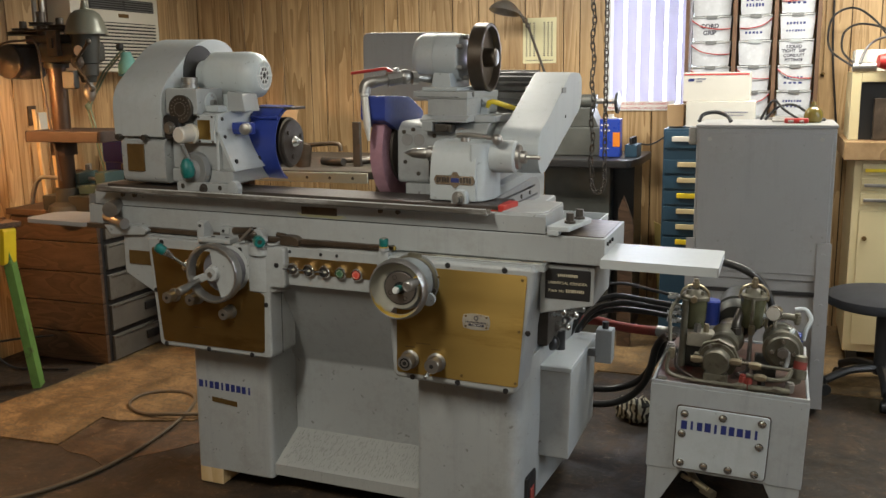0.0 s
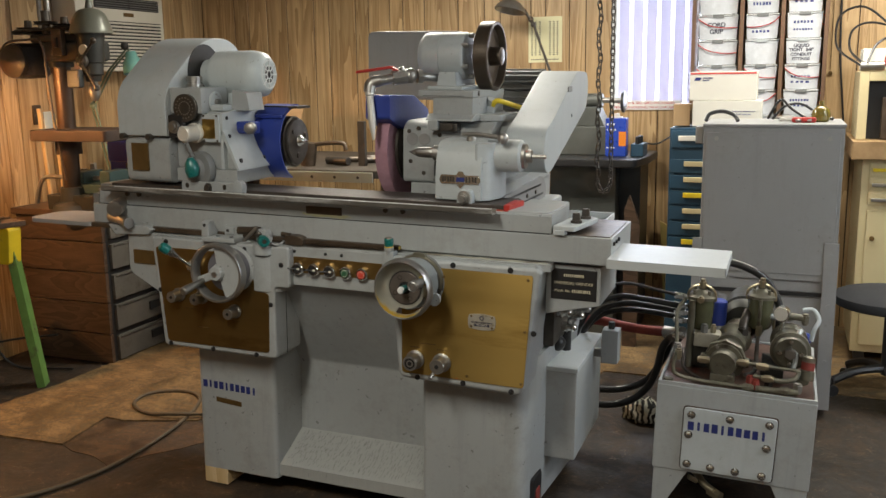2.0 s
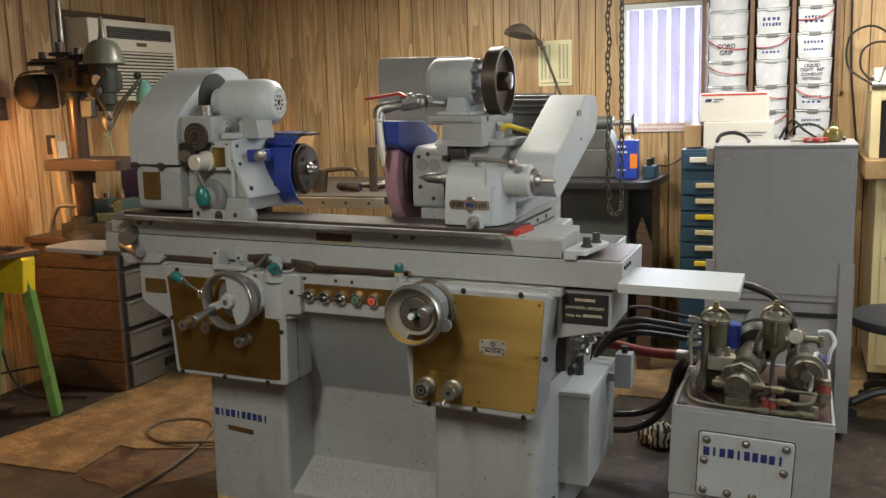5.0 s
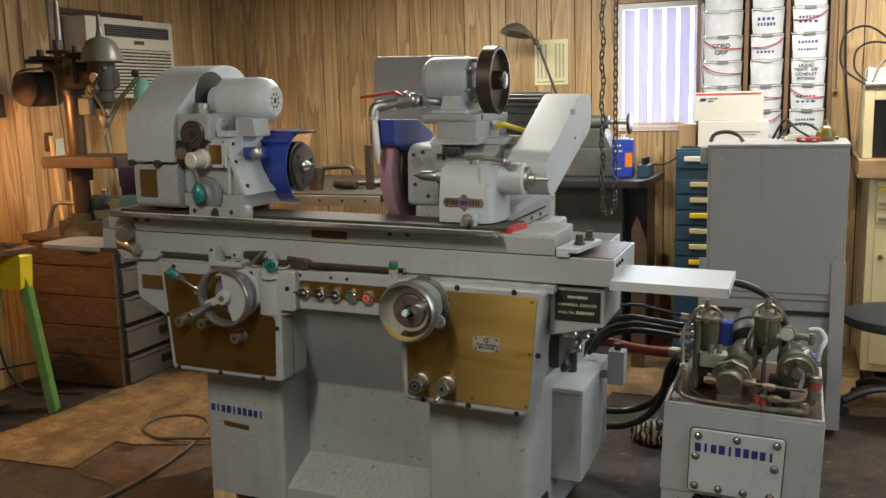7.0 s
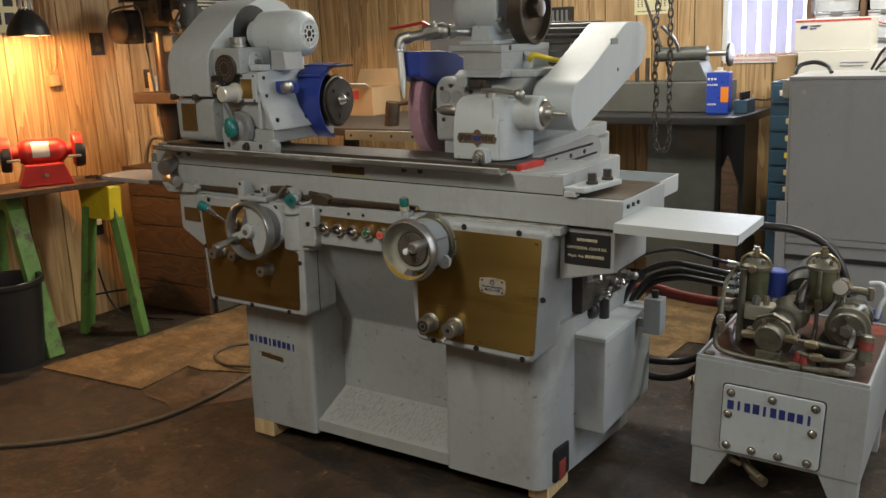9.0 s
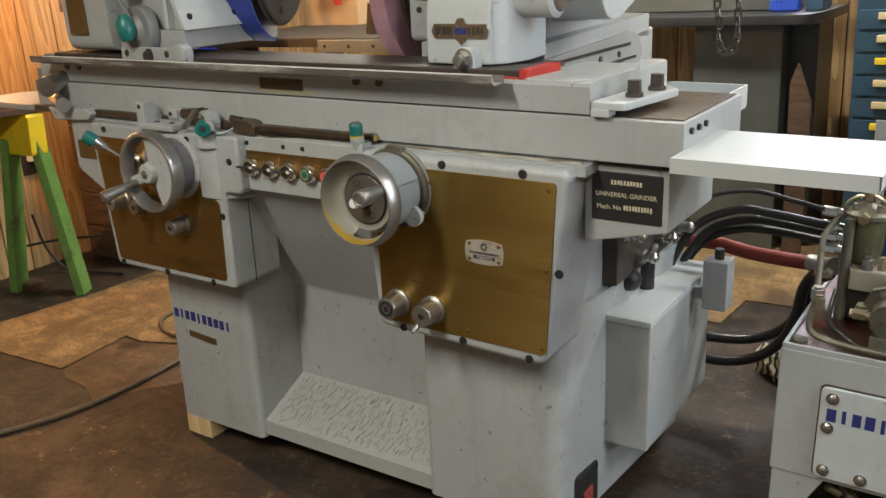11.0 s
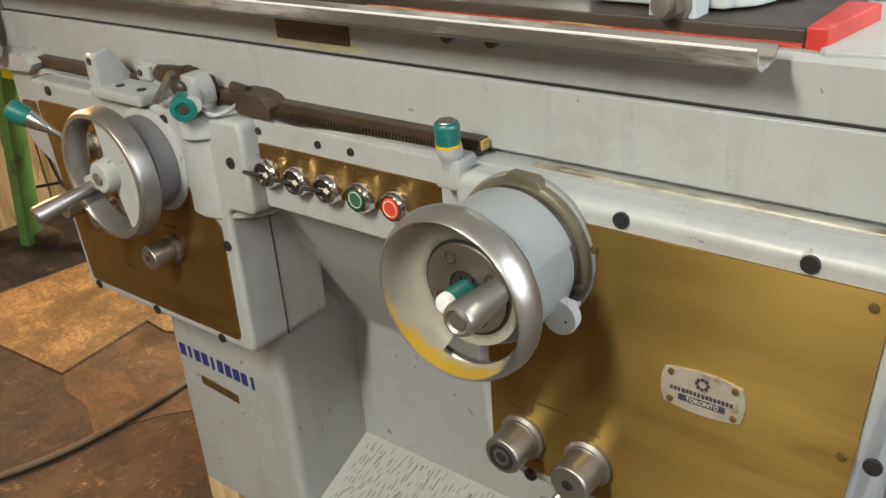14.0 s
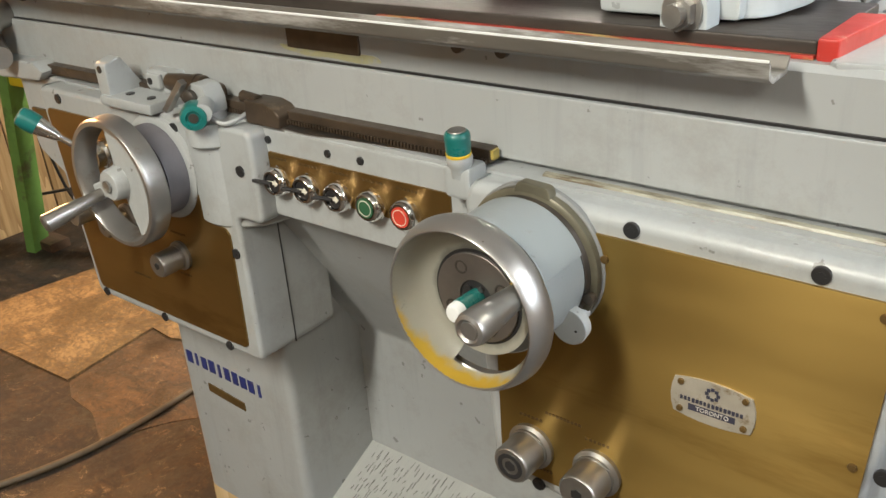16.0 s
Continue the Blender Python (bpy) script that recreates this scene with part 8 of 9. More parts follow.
single("red_power_tool", bm, RED, "red power tool lying on the bench machine", "power tool")
for pts in ([(0.105, 5.77, 2.45), (0.115, 5.77, 1.70), (0.15, 5.77, 1.30), (0.17, 5.76, 1.12)], [(0.19, 5.20, 1.52), (0.09, 5.5, 1.62), (0.10, 5.62, 1.78), (0.20, 5.60, 1.83), (0.30, 5.5, 1.76), (0.40, 5.4, 1.62)],
            [(0.20, 5.18, 1.53), (0.15, 5.4, 1.60), (0.16, 5.5, 1.70), (0.24, 5.5, 1.74), (0.36, 5.4, 1.70), (0.44, 5.3, 1.60)], [(0.22, 5.14, 1.53), (0.26, 5.2, 1.62), (0.34, 5.2, 1.66), (0.42, 5.2, 1.62)]):
    bm = bmesh.new()
    tube(bm, pts, 0.006, 8, 8)
    single("power_cable", bm, RUBBER, "black cable hanging by the bench", "cable", "power cables")
bm = bmesh.new()
tube(bm, [(0.07, 5.78, 2.4), (0.075, 5.78, 1.5)], 0.0025, 6, 0)
ball(bm, (0.075, 5.78, 1.48), 0.012, 10)
single("pull_cord", bm, BRONZE, "thin pull cord with a brass ball", "cord")

# office chair
ch = thing("office_chair", pose(0.36, 4.62, 0), "black backless swivel office chair with a padded seat", "chair")
bm = bmesh.new()
b = bmesh.new()
bmesh.ops.create_uvsphere(b, u_segments=28, v_segments=14, radius=1.0)
for v in b.verts:
    z = v.co.z
    v.co = Vector((v.co.x * 0.26, v.co.y * 0.25, 0.455 + (0.050 if z > 0 else 0.045) * (abs(z) ** 0.6) * (1 if z > 0 else -1)))
merge(bm, b)
CLOTH = material("black_cloth", (0.024, 0.025, 0.029), 0.85, var=0.2, scale=12, bump=0.2, bscale=250)
part("seat", bm, CLOTH, ch)
bm = bmesh.new()
cyl(bm, (0, 0, 0.10), (0, 0, 0.42), 0.03, seg=16)
part("gas_lift", bm, BLACK, ch)
for k in range(5):
    a = radians(200 + 72 * k)
    bm = bmesh.new()
    tube(bm, [(0, 0, 0.13), (0.14 * math.cos(a), 0.14 * math.sin(a), 0.12), (0.25 * math.cos(a), 0.25 * math.sin(a), 0.075)], 0.020, 8)
    part("leg", bm, BLACK, ch)
    bm = bmesh.new()
    c = Vector((0.255 * math.cos(a), 0.255 * math.sin(a), 0.028))
    cyl(bm, c - Vector((math.sin(a), -math.cos(a), 0)) * 0.022, c + Vector((math.sin(a), -math.cos(a), 0)) * 0.022, 0.028, seg=16, bevel=0.004)
    cyl(bm, c + Vector((0, 0, 0.02)), c + Vector((0, 0, 0.06)), 0.008, seg=8)
    part("caster", bm, RUBBER, ch)

# ---------- lathe behind the grinder ----------
lt = thing("engine_lathe", pose(0, 0, 0), "dark grey engine lathe with tailstock on a pedestal and chip tray", "lathe")
LGREY = material("lathe_grey", (0.085, 0.09, 0.083), 0.5, metal=0.2, var=0.2, scale=7)
bm = bmesh.new()
box(bm, -1.40, -1.02, 5.20, 5.62, 0.0, 0.985, 0.01)
part("pedestal", bm, LGREY, lt)
bm = bmesh.new()
prism(bm, rounded([(-2.5, 5.08), (-0.90, 5.08), (-0.86, 5.30), (-0.86, 5.72), (-2.5, 5.72)], [0, 0.05, 0.1, 0.03, 0]), "z", 0.99, 1.035, 0.008)
part("chip_tray", bm, BLACK, lt)
bm = bmesh.new()
box(bm, -2.4, -1.02, 5.32, 5.58, 1.036, 1.20, 0.008)
part("bed", bm, LGREY, lt)
bm = bmesh.new()
box(bm, -1.10, -1.03, 5.30, 5.318, 1.10, 1.14, 0.004)
part("bed_handle", bm, DULL, lt)
bm = bmesh.new()
prism(bm, [(-1.36, 1.20), (-1.12, 1.20), (-1.17, 1.31), (-1.30, 1.31)], "y", 5.36, 5.54, 0.006)
cyl(bm, (-1.44, 5.45, 1.345), (-1.15, 5.45, 1.345), 0.040, seg=20)
tl2 = part("tailstock", bm, LGREY, lt)
bm = bmesh.new()
cyl(bm, (-1.15, 5.45, 1.345), (-1.04, 5.45, 1.345), 0.016, seg=12)
part("quill_screw", bm, DULL, tl2)
bm = bmesh.new()
lathe(bm, (-1.045, 5.45, 1.335), (-1.0, 5.45, 1.335), [(0, 0), (0, 0.02), (0.004, 0.05), (0.01, 0.062), (0.022, 0.062), (0.026, 0.05), (0.024, 0.0)], 24)
part("handwheel", bm, BLACK, tl2)
bm = bmesh.new()
tube(bm, [(-1.30, 5.42, 1.36), (-1.31, 5.36, 1.43), (-1.36, 5.30, 1.50)], 0.010)
part("clamp_lever", bm, DULL, tl2)
for x, h in ((-1.47, 0.13), (-1.53, 0.16)):
    bm = bmesh.new()
    cyl(bm, (x, 5.40, 1.20), (x, 5.40, 1.20 + h), 0.012, seg=10)
    part("tool_post", bm, DARK, lt)
bm = bmesh.new()
box(bm, -1.02, -0.90, 5.30, 5.60, 0.02, 0.98)
part("end_guard", bm, BLACK, lt)
can = thing("solvent_can", pose(-1.035, 5.28, 1.037), "blue rectangular solvent can with orange label patch", "can")
bm = bmesh.new()
box(bm, -0.058, 0.058, -0.04, 0.04, 0, 0.215, 0.006)
part("tin", bm, material("blue_tin", (0.02, 0.055, 0.36), 0.3, var=0.08), can)
bm = bmesh.new()
box(bm, -0.03, 0.03, -0.02, 0.02, 0.215, 0.222, 0.002)
cyl(bm, (0.0, 0, 0.222), (0.0, 0, 0.240), 0.016, seg=16)
part("cap", bm, SILVER, can)
bm = bmesh.new()
box(bm, 0.018, 0.0585, -0.0408, -0.0396, 0.06, 0.14)
part("orange_patch", bm, material("orange_print", (0.72, 0.22, 0.02), 0.4), can)
bm = bmesh.new()
bars(bm, -0.05, 0.0, 0.18, 0.012, -0.0401, 3, 3)
bars(bm, -0.05, 0.005, 0.15, 0.010, -0.0401, 5, 4)
bars(bm, -0.05, 0.0, 0.05, 0.008, -0.0401, 4, 5)
tagged(part("print", bm, PAPER, can), kind="stuff")
cs = thing("collet_rack", pose(-0.93, 5.32, 1.036), "small dark blue rack of collets", "rack")
bm = bmesh.new()
box(bm, -0.025, 0.045, -0.05, 0.12, 0, 0.07, 0.004)
part("block", bm, NAVY, cs)
for k in range(4):
    bm = bmesh.new()
    cyl(bm, (0.01, -0.03 + 0.04 * k, 0.07), (0.01, -0.03 + 0.04 * k, 0.11), 0.013, seg=12)
    part("collet", bm, BLACK, cs)
bm = bmesh.new()
tube(bm, [(-0.90, 5.45, 1.10), (-0.84, 5.55, 1.09), (-0.76, 5.70, 1.14), (-0.70, 5.78, 1.17)], 0.005, 8)
single("power_cable", bm, RUBBER, "black cable hanging by the bench", "cable", "power cables")
bm = bmesh.new()
prism(bm, [(-0.84, 0.60), (-0.76, 0.56), (-0.66, 0.0), (-0.80, 0.0)], "y", 5.735, 5.755, 0.003)
single("scrap_board", bm, material("yellow_board", (0.50, 0.38, 0.12), 0.6, var=0.2), "small yellowish board leaning behind the lathe", "board")
# machine lamp on a jointed arm
ml = thing("machine_lamp", pose(0, 0, 0), "dark grey machine lamp with a domed shade on a thin arm", "lamp")
bm = bmesh.new()
lathe(bm, (-1.727, 5.55, 1.945), (-1.75, 5.52, 1.80), [(0, 0), (0.002, 0.025), (0.02, 0.06), (0.045, 0.085), (0.07, 0.098), (0.072, 0.094), (0.048, 0.078), (0.02, 0.05)], 28)
part("shade", bm, DULL, ml)
bm = bmesh.new()
tube(bm, [(-1.66, 5.56, 1.885), (-1.60, 5.56, 1.80)], 0.010, 8, 0)
tube(bm, [(-1.60, 5.56, 1.80), (-1.49, 5.54, 1.52), (-1.40, 5.52, 1.30), (-1.38, 5.52, 1.20)], 0.008, 8, 3)
ball(bm, (-1.615, 5.56, 1.825), 0.018, 10)
ball(bm, (-1.60, 5.56, 1.795), 0.016, 10)
part("arm", bm, DARK, ml)
# wall chart
wc = thing("wall_chart", pose(-1.585, YB - 0.0075, 1.713), "pale yellow printed drill chart pinned to the panelling", "chart")
bm = bmesh.new()
box(bm, -0.108, 0.108, -0.002, 0.0, -0.140, 0.140)
part("card", bm, PALEPAPER, wc)
for k, x in enumerate((-0.085, -0.062, -0.035, 0.03, 0.055, 0.078)):
    bm = bmesh.new()
    for i in range(17):
        box(bm, x - 0.006 + (0.002 if i % 3 else 0), x + 0.006, -0.0028, -0.0018, 0.105 - 0.0125 * i, 0.111 - 0.0125 * i)
    part("print_column", bm, INK, wc)
bm = bmesh.new()
bars(bm, -0.09, 0.09, -0.122, 0.007, -0.0022, 16, 4)
part("print_line", bm, INK, wc)

# ---------- chain hoist loop ----------
hc = thing("hoist_chain", pose(0, 0, 0), "steel hoist chain hanging in a long loop", "chain")


def link(c, way, turn):
    b = bmesh.new()
    pts = []
    for k in range(12):
        a = 2 * math.pi * k / 12
        pts.append((0.0085 * math.cos(a), 0, 0.008 * (1 if math.sin(a) > 0.01 else -1 if math.sin(a) < -0.01 else 0) + 0.0085 * math.sin(a)))
    tube(b, pts, 0.0030, 6, 0, True)
    q1 = Vector(way).to_track_quat("Z", "Y").to_matrix().to_4x4()
    b.transform(Matrix.Translation(c) @ q1 @ Matrix.Rotation(turn, 4, "Z"))
    return b


line = [Vector((-0.823 - 0.004 * math.sin(k), 3.66, 2.44 - 0.0245 * k)) for k in range(55)]
for k in range(7):
    a = math.pi + math.pi * (k + 0.5) / 7
    line.append(Vector((-0.798 + 0.025 * math.cos(a), 3.66, 1.088 + 0.045 * math.sin(a))))
line += [Vector((-0.772, 3.66, 1.092 + 0.0245 * k)) for k in range(56)]
for k, c in enumerate(line):
    d = (line[min(k + 1, len(line) - 1)] - line[max(k - 1, 0)]).normalized()
    part("chain_link", link(c, d, radians(45 + 90 * (k % 2))), DARK, hc)

bm = bmesh.new()
prism(bm, [(-0.935, 0.0), (-0.86, 0.0), (-0.853, 0.70), (-0.91, 0.852), (-0.938, 0.775)], "y", 5.00, 5.02, 0.002)
single("board", bm, OLDWOOD, "brown offcut board standing beside the lathe pedestal", "board")
# ---------- left side: chest, drill press, air conditioner ----------
chest = thing("tool_chest", pose(0, 0, 0), "large brown wooden chest with grey drawers and a plank side", "chest")
bm = bmesh.new()
box(bm, -4.03, -3.47, 3.87, 4.72, 0.0, 0.80)
part("carcass", bm, BLACK, chest)
for k in range(5):
    z0, z1 = (0.005, 0.17, 0.34, 0.505, 0.67)[k], (0.165, 0.335, 0.50, 0.665, 0.80)[k]
    bm = bmesh.new()
    box(bm, -4.04, -3.465, 3.85, 3.875, z0, z1, 0.004)
    part("plank", bm, OLDWOOD, chest)
    bm = bmesh.new()
    box(bm, -3.475, -3.452, 3.90, 4.70, z0 + 0.01, z1 - 0.015, 0.004)
    d = part("drawer", bm, material("dusty_brown_grey", (0.105, 0.095, 0.082), 0.5, var=0.25, scale=6, dirt=(0.06, 0.045, 0.03), dirt_amount=0.35, dirt_scale=5), chest, "grey metal drawer front")
    bm = bmesh.new()
    box(bm, -3.453, -3.440, 4.16, 4.30, (z0 + z1) / 2 - 0.02, (z0 + z1) / 2 + 0.025, 0.004)
    part("pull", bm, BLACK, d)
    bm = bmesh.new()
    box(bm, -3.453, -3.447, 3.92, 4.68, z1 - 0.028, z1 - 0.020, 0.001)
    part("drawer_rim", bm, DULL, d)
bm = bmesh.new()
box(bm, -4.06, -3.44, 3.835, 4.74, 0.802, 0.835, 0.004)
part("top", bm, OLDWOOD, chest)

dp = thing("drill_press", pose(0, 0, 0), "old dark green-grey drill press with a copper-toned column", "drill press")
COL = material("brown_polished_column", (0.075, 0.052, 0.038), 0.34, metal=0.75, var=0.15, scale=6)
bm = bmesh.new()
lathe(bm, (-3.647, 3.87, 0.836), (-3.647, 3.87, 2), [(0, 0), (0, 0.11), (0.03, 0.10), (0.05, 0.066), (0.12, 0.062), (0.125, 0)], 28)
box(bm, -3.78, -3.40, 3.82, 4.12, 0.836, 0.918, 0.008)
part("base", bm, IRON, dp)
bm = bmesh.new()
cyl(bm, (-3.647, 3.87, 0.90), (-3.647, 3.87, 1.62), 0.046, seg=28)
part("column", bm, COL, dp)
bm = bmesh.new()
prism(bm, rounded([(-3.765, 3.72), (-3.27, 3.72), (-3.27, 4.02), (-3.765, 4.02)], 0.03), "z", 1.205, 1.262, 0.006)
cyl(bm, (-3.647, 3.87, 1.13), (-3.647, 3.87, 1.206), 0.066, seg=24)
part("table", bm, material("rusty_iron", (0.045, 0.028, 0.02), 0.6, metal=0.2, var=0.3, scale=8), dp, "rust-brown iron table")
bm = bmesh.new()
cyl(bm, (-3.647, 3.87, 1.575), (-3.647, 3.87, 1.70), 0.062, seg=24)
box(bm, -3.70, -3.38, 3.80, 3.94, 1.60, 1.70, 0.02)
lathe(bm, (-3.428, 3.85, 1.50), (-3.428, 3.85, 2), [(0, 0), (0, 0.036), (0.03, 0.042), (0.035, 0.052), (0.09, 0.054), (0.095, 0.060), (0.15, 0.064), (0.24, 0.072), (0.245, 0)], 28)
part("head", bm, IRON, dp)
bm = bmesh.new()
lathe(bm, (-3.418, 3.85, 1.735), (-3.418, 3.85, 2), [(0, 0.097), (0, 0.103), (0.012, 0.105), (0.03, 0.099), (0.07, 0.087), (0.10, 0.071), (0.118, 0.048), (0.124, 0.022), (0.13, 0.020), (0.16, 0.014), (0.235, 0.010), (0.236, 0)], 36)
part("pulley_cover", bm, material("olive_grey_enamel", (0.15, 0.155, 0.125), 0.35, var=0.1, metal=0.2), dp, "domed grey pulley cover with a spike")
bm = bmesh.new()
lathe(bm, (-3.428, 3.85, 1.505), (-3.428, 3.85, 1), [(0, 0), (0, 0.020), (0.02, 0.020), (0.022, 0.028), (0.06, 0.030), (0.09, 0.018), (0.10, 0.010), (0.10, 0)], 24)
part("chuck", bm, DULL, dp)
bm = bmesh.new()
lathe(bm, (-3.40, 3.76, 1.60), (-3.40, 3.60, 1.60), [(0, 0), (0, 0.032), (0.02, 0.032), (0.03, 0.02), (0.03, 0)], 20)
cyl(bm, (-3.40, 3.735, 1.60), (-3.285, 3.70, 1.475), 0.0065, seg=10)
ball(bm, (-3.28, 3.698, 1.468), 0.015, 12)
cyl(bm, (-3.40, 3.735, 1.60), (-3.30, 3.72, 1.69), 0.0065, seg=10)
ball(bm, (-3.295, 3.719, 1.695), 0.015, 12)
part("feed_handle", bm, DARK, dp)
bm = bmesh.new()
lathe(bm, (-3.87, 3.88, 1.52), (-3.87, 3.88, 2), [(0, 0), (0.004, 0.085), (0.02, 0.10), (0.16, 0.10), (0.18, 0.08), (0.182, 0)], 32)
part("motor", bm, material("dark_bronze_motor", (0.020, 0.017, 0.015), 0.75, var=0.3), dp)
for x, z in ((-3.84, 1.745), (-3.60, 1.755)):
    bm = bmesh.new()
    lathe(bm, (x, 3.87, z), (x, 3.87, 2), [(0, 0), (0, 0.085), (0.008, 0.075), (0.016, 0.085), (0.018, 0.060), (0.026, 0.052), (0.034, 0.060), (0.036, 0.02), (0.07, 0.018), (0.07, 0)], 28)
    part("step_pulley", bm, DARK, dp)
bm = bmesh.new()
tube(bm, [(-3.84, 3.80, 1.762), (-3.60, 3.80, 1.762), (-3.53, 3.87, 1.762), (-3.60, 3.94, 1.762), (-3.84, 3.94, 1.762), (-3.91, 3.87, 1.762)], 0.006, 8, 4, True)
part("belt", bm, RUBBER, dp)
bm = bmesh.new()
box(bm, -3.80, -3.50, 3.83, 3.92, 1.70, 1.742, 0.01)
part("motor_bracket", bm, IRON, dp)
bm = bmesh.new()
box(bm, -3.60, -3.535, 3.765, 3.80, 1.63, 1.76, 0.006)
sw_ = part("switch_box", bm, BROWN, dp)
bm = bmesh.new()
box(bm, -3.575, -3.555, 3.755, 3.766, 1.67, 1.72, 0.003)
part("toggle", bm, BLACK, sw_)
for x in (-3.93, -3.875):
    bm = bmesh.new()
    cyl(bm, (x, 4.05, 1.70), (x, 4.05, CEIL), 0.014, seg=12)
    single("wall_conduit", bm, DULL, "grey steel conduit running up to the ceiling", "conduit", "conduits")
bm = bmesh.new()
tube(bm, [(-3.95, 3.78, 1.66), (-3.86, 3.74, 1.70), (-3.72, 3.72, 1.71), (-3.62, 3.72, 1.69), (-3.61, 3.73, 1.5), (-3.60, 3.74, 1.30), (-3.62, 3.80, 1.0)], 0.006, 8)
single("power_cable", bm, material("brown_flex", (0.09, 0.065, 0.045), 0.6), "brown flex hanging from the drill press", "cable", "power cables")

# drill press badge, end bell, idler and the wall plates behind
bm = bmesh.new()
cyl(bm, (-3.405, 3.772, 1.655), (-3.405, 3.766, 1.655), 0.026, seg=24)
part("badge", bm, SILVER, dp, "round silver badge")
bm = bmesh.new()
lathe(bm, (-3.87, 3.79, 1.61), (-3.87, 3.7, 1.61), [(0, 0), (0, 0.088), (0.02, 0.085), (0.035, 0.06), (0.045, 0.02), (0.05, 0)], 28)
part("end_bell", bm, DARK, dp)
bm = bmesh.new()
cyl(bm, (-3.72, 3.87, 1.70), (-3.72, 3.87, 1.86), 0.022, seg=16)
lathe(bm, (-3.72, 3.87, 1.79), (-3.72, 3.87, 2), [(0, 0), (0, 0.062), (0.008, 0.054), (0.016, 0.062), (0.018, 0)], 24)
part("idler_pulley", bm, DARK, dp)
bm = bmesh.new()
box(bm, -3.52, -3.44, 3.76, 3.80, 1.47, 1.56, 0.01)
part("depth_stop", bm, IRON, dp)
for y, z, w in ((4.15, 1.32, 0.03), (4.225, 1.28, 0.03)):
    bm = bmesh.new()
    box(bm, XL + 0.007, XL + 0.018, y - w, y + w, z - 0.055, z + 0.055, 0.003)
    single("wall_plate", bm, IVORY if y > 4.2 else BROWN, "small electrical plate on the panelling", "wall plate", "wall plates")

# machine vise and clutter on the chest
vs = thing("machine_vise", pose(-3.55, 3.96, 0.920), "green-grey drilling vise with a bent crank handle", "vise")
VG = material("vise_green", (0.045, 0.075, 0.072), 0.45, metal=0.3, var=0.2)
bm = bmesh.new()
box(bm, -0.16, 0.15, -0.08, 0.08, 0, 0.05, 0.008)
box(bm, -0.10, -0.03, -0.075, 0.075, 0.05, 0.115, 0.008)
box(bm, 0.07, 0.14, -0.075, 0.075, 0.05, 0.12, 0.008)
part("body", bm, VG, vs)
bm = bmesh.new()
cyl(bm, (-0.28, 0, 0.075), (0.07, 0, 0.075), 0.012, seg=12)
tube(bm, [(-0.27, 0, 0.075), (-0.36, -0.01, 0.07), (-0.40, -0.02, 0.0), (-0.42, -0.02, -0.07)], 0.012)
part("screw_handle", bm, DULL, vs)
rr2 = random.Random(11)
for k in range(9):
    bm = bmesh.new()
    x, y = -3.95 + 0.055 * k, 4.22 + rr2.uniform(-0.06, 0.1)
    h = rr2.uniform(0.08, 0.24)
    cyl(bm, (x, y, 0.836), (x + rr2.uniform(-0.01, 0.01), y, 0.836 + h), rr2.uniform(0.012, 0.028), seg=12, bevel=0.003)
    single("steel_part", bm, (DARK, BROWN, DULL)[k % 3], "oily round steel part standing on the chest", "steel part", "steel parts on the chest")
bm = bmesh.new()
prism(bm, [(-3.76, 4.28), (-3.56, 4.28), (-3.56, 4.45), (-3.76, 4.45)], "z", 1.05, 1.18, 0.01)
box(bm, -3.75, -3.57, 4.29, 4.44, 0.837, 1.052)
single("blue_crate", bm, material("dark_blue_plastic", (0.012, 0.022, 0.22), 0.4), "dark blue plastic crate on the chest", "crate")
# strips of wood against the wall and pliers hanging behind the drill press
for x, y, w, h, dx in ((-4.06, 4.12, 0.022, 0.52, 0.03), (-4.02, 4.18, 0.035, 0.46, 0.02), (-3.99, 4.26, 0.018, 0.40, -0.02)):
    bm = bmesh.new()
    prism(bm, [(x, 0.836), (x + w, 0.836), (x + w - dx, 0.836 + h), (x - dx, 0.836 + h)], "y", y, y + 0.012, 0.001)
    single("wood_strip", bm, PINE, "pale wooden strip leaning behind the drill press", "strip", "wood strips")
bm = bmesh.new()
box(bm, -3.90, -3.52, 4.60, 4.62, 1.02, 1.19, 0.003)
box(bm, -3.92, -3.50, 4.56, 4.66, 0.836, 1.02, 0.004)
rackb = single("tool_rack", bm, OLDWOOD, "dark wooden tool rack standing on the chest", "tool rack")
rr3 = random.Random(21)
for k in range(6):
    x = -3.87 + 0.062 * k
    bm = bmesh.new()
    z = 1.165 + rr3.uniform(-0.01, 0.015)
    tube(bm, [(x - 0.016, 4.588, z - 0.13), (x - 0.013, 4.588, z - 0.06), (x + 0.004, 4.588, z), (x + 0.006, 4.588, z + 0.05)], 0.0065, 8)
    tube(bm, [(x + 0.016, 4.588, z - 0.13), (x + 0.013, 4.588, z - 0.06), (x - 0.004, 4.588, z), (x - 0.006, 4.588, z + 0.05)], 0.0065, 8)
    single("pliers", bm, (DARK, DULL, REDDULL)[k % 3], "pair of pliers hanging on the tool rack", "pliers", "pliers on the rack")
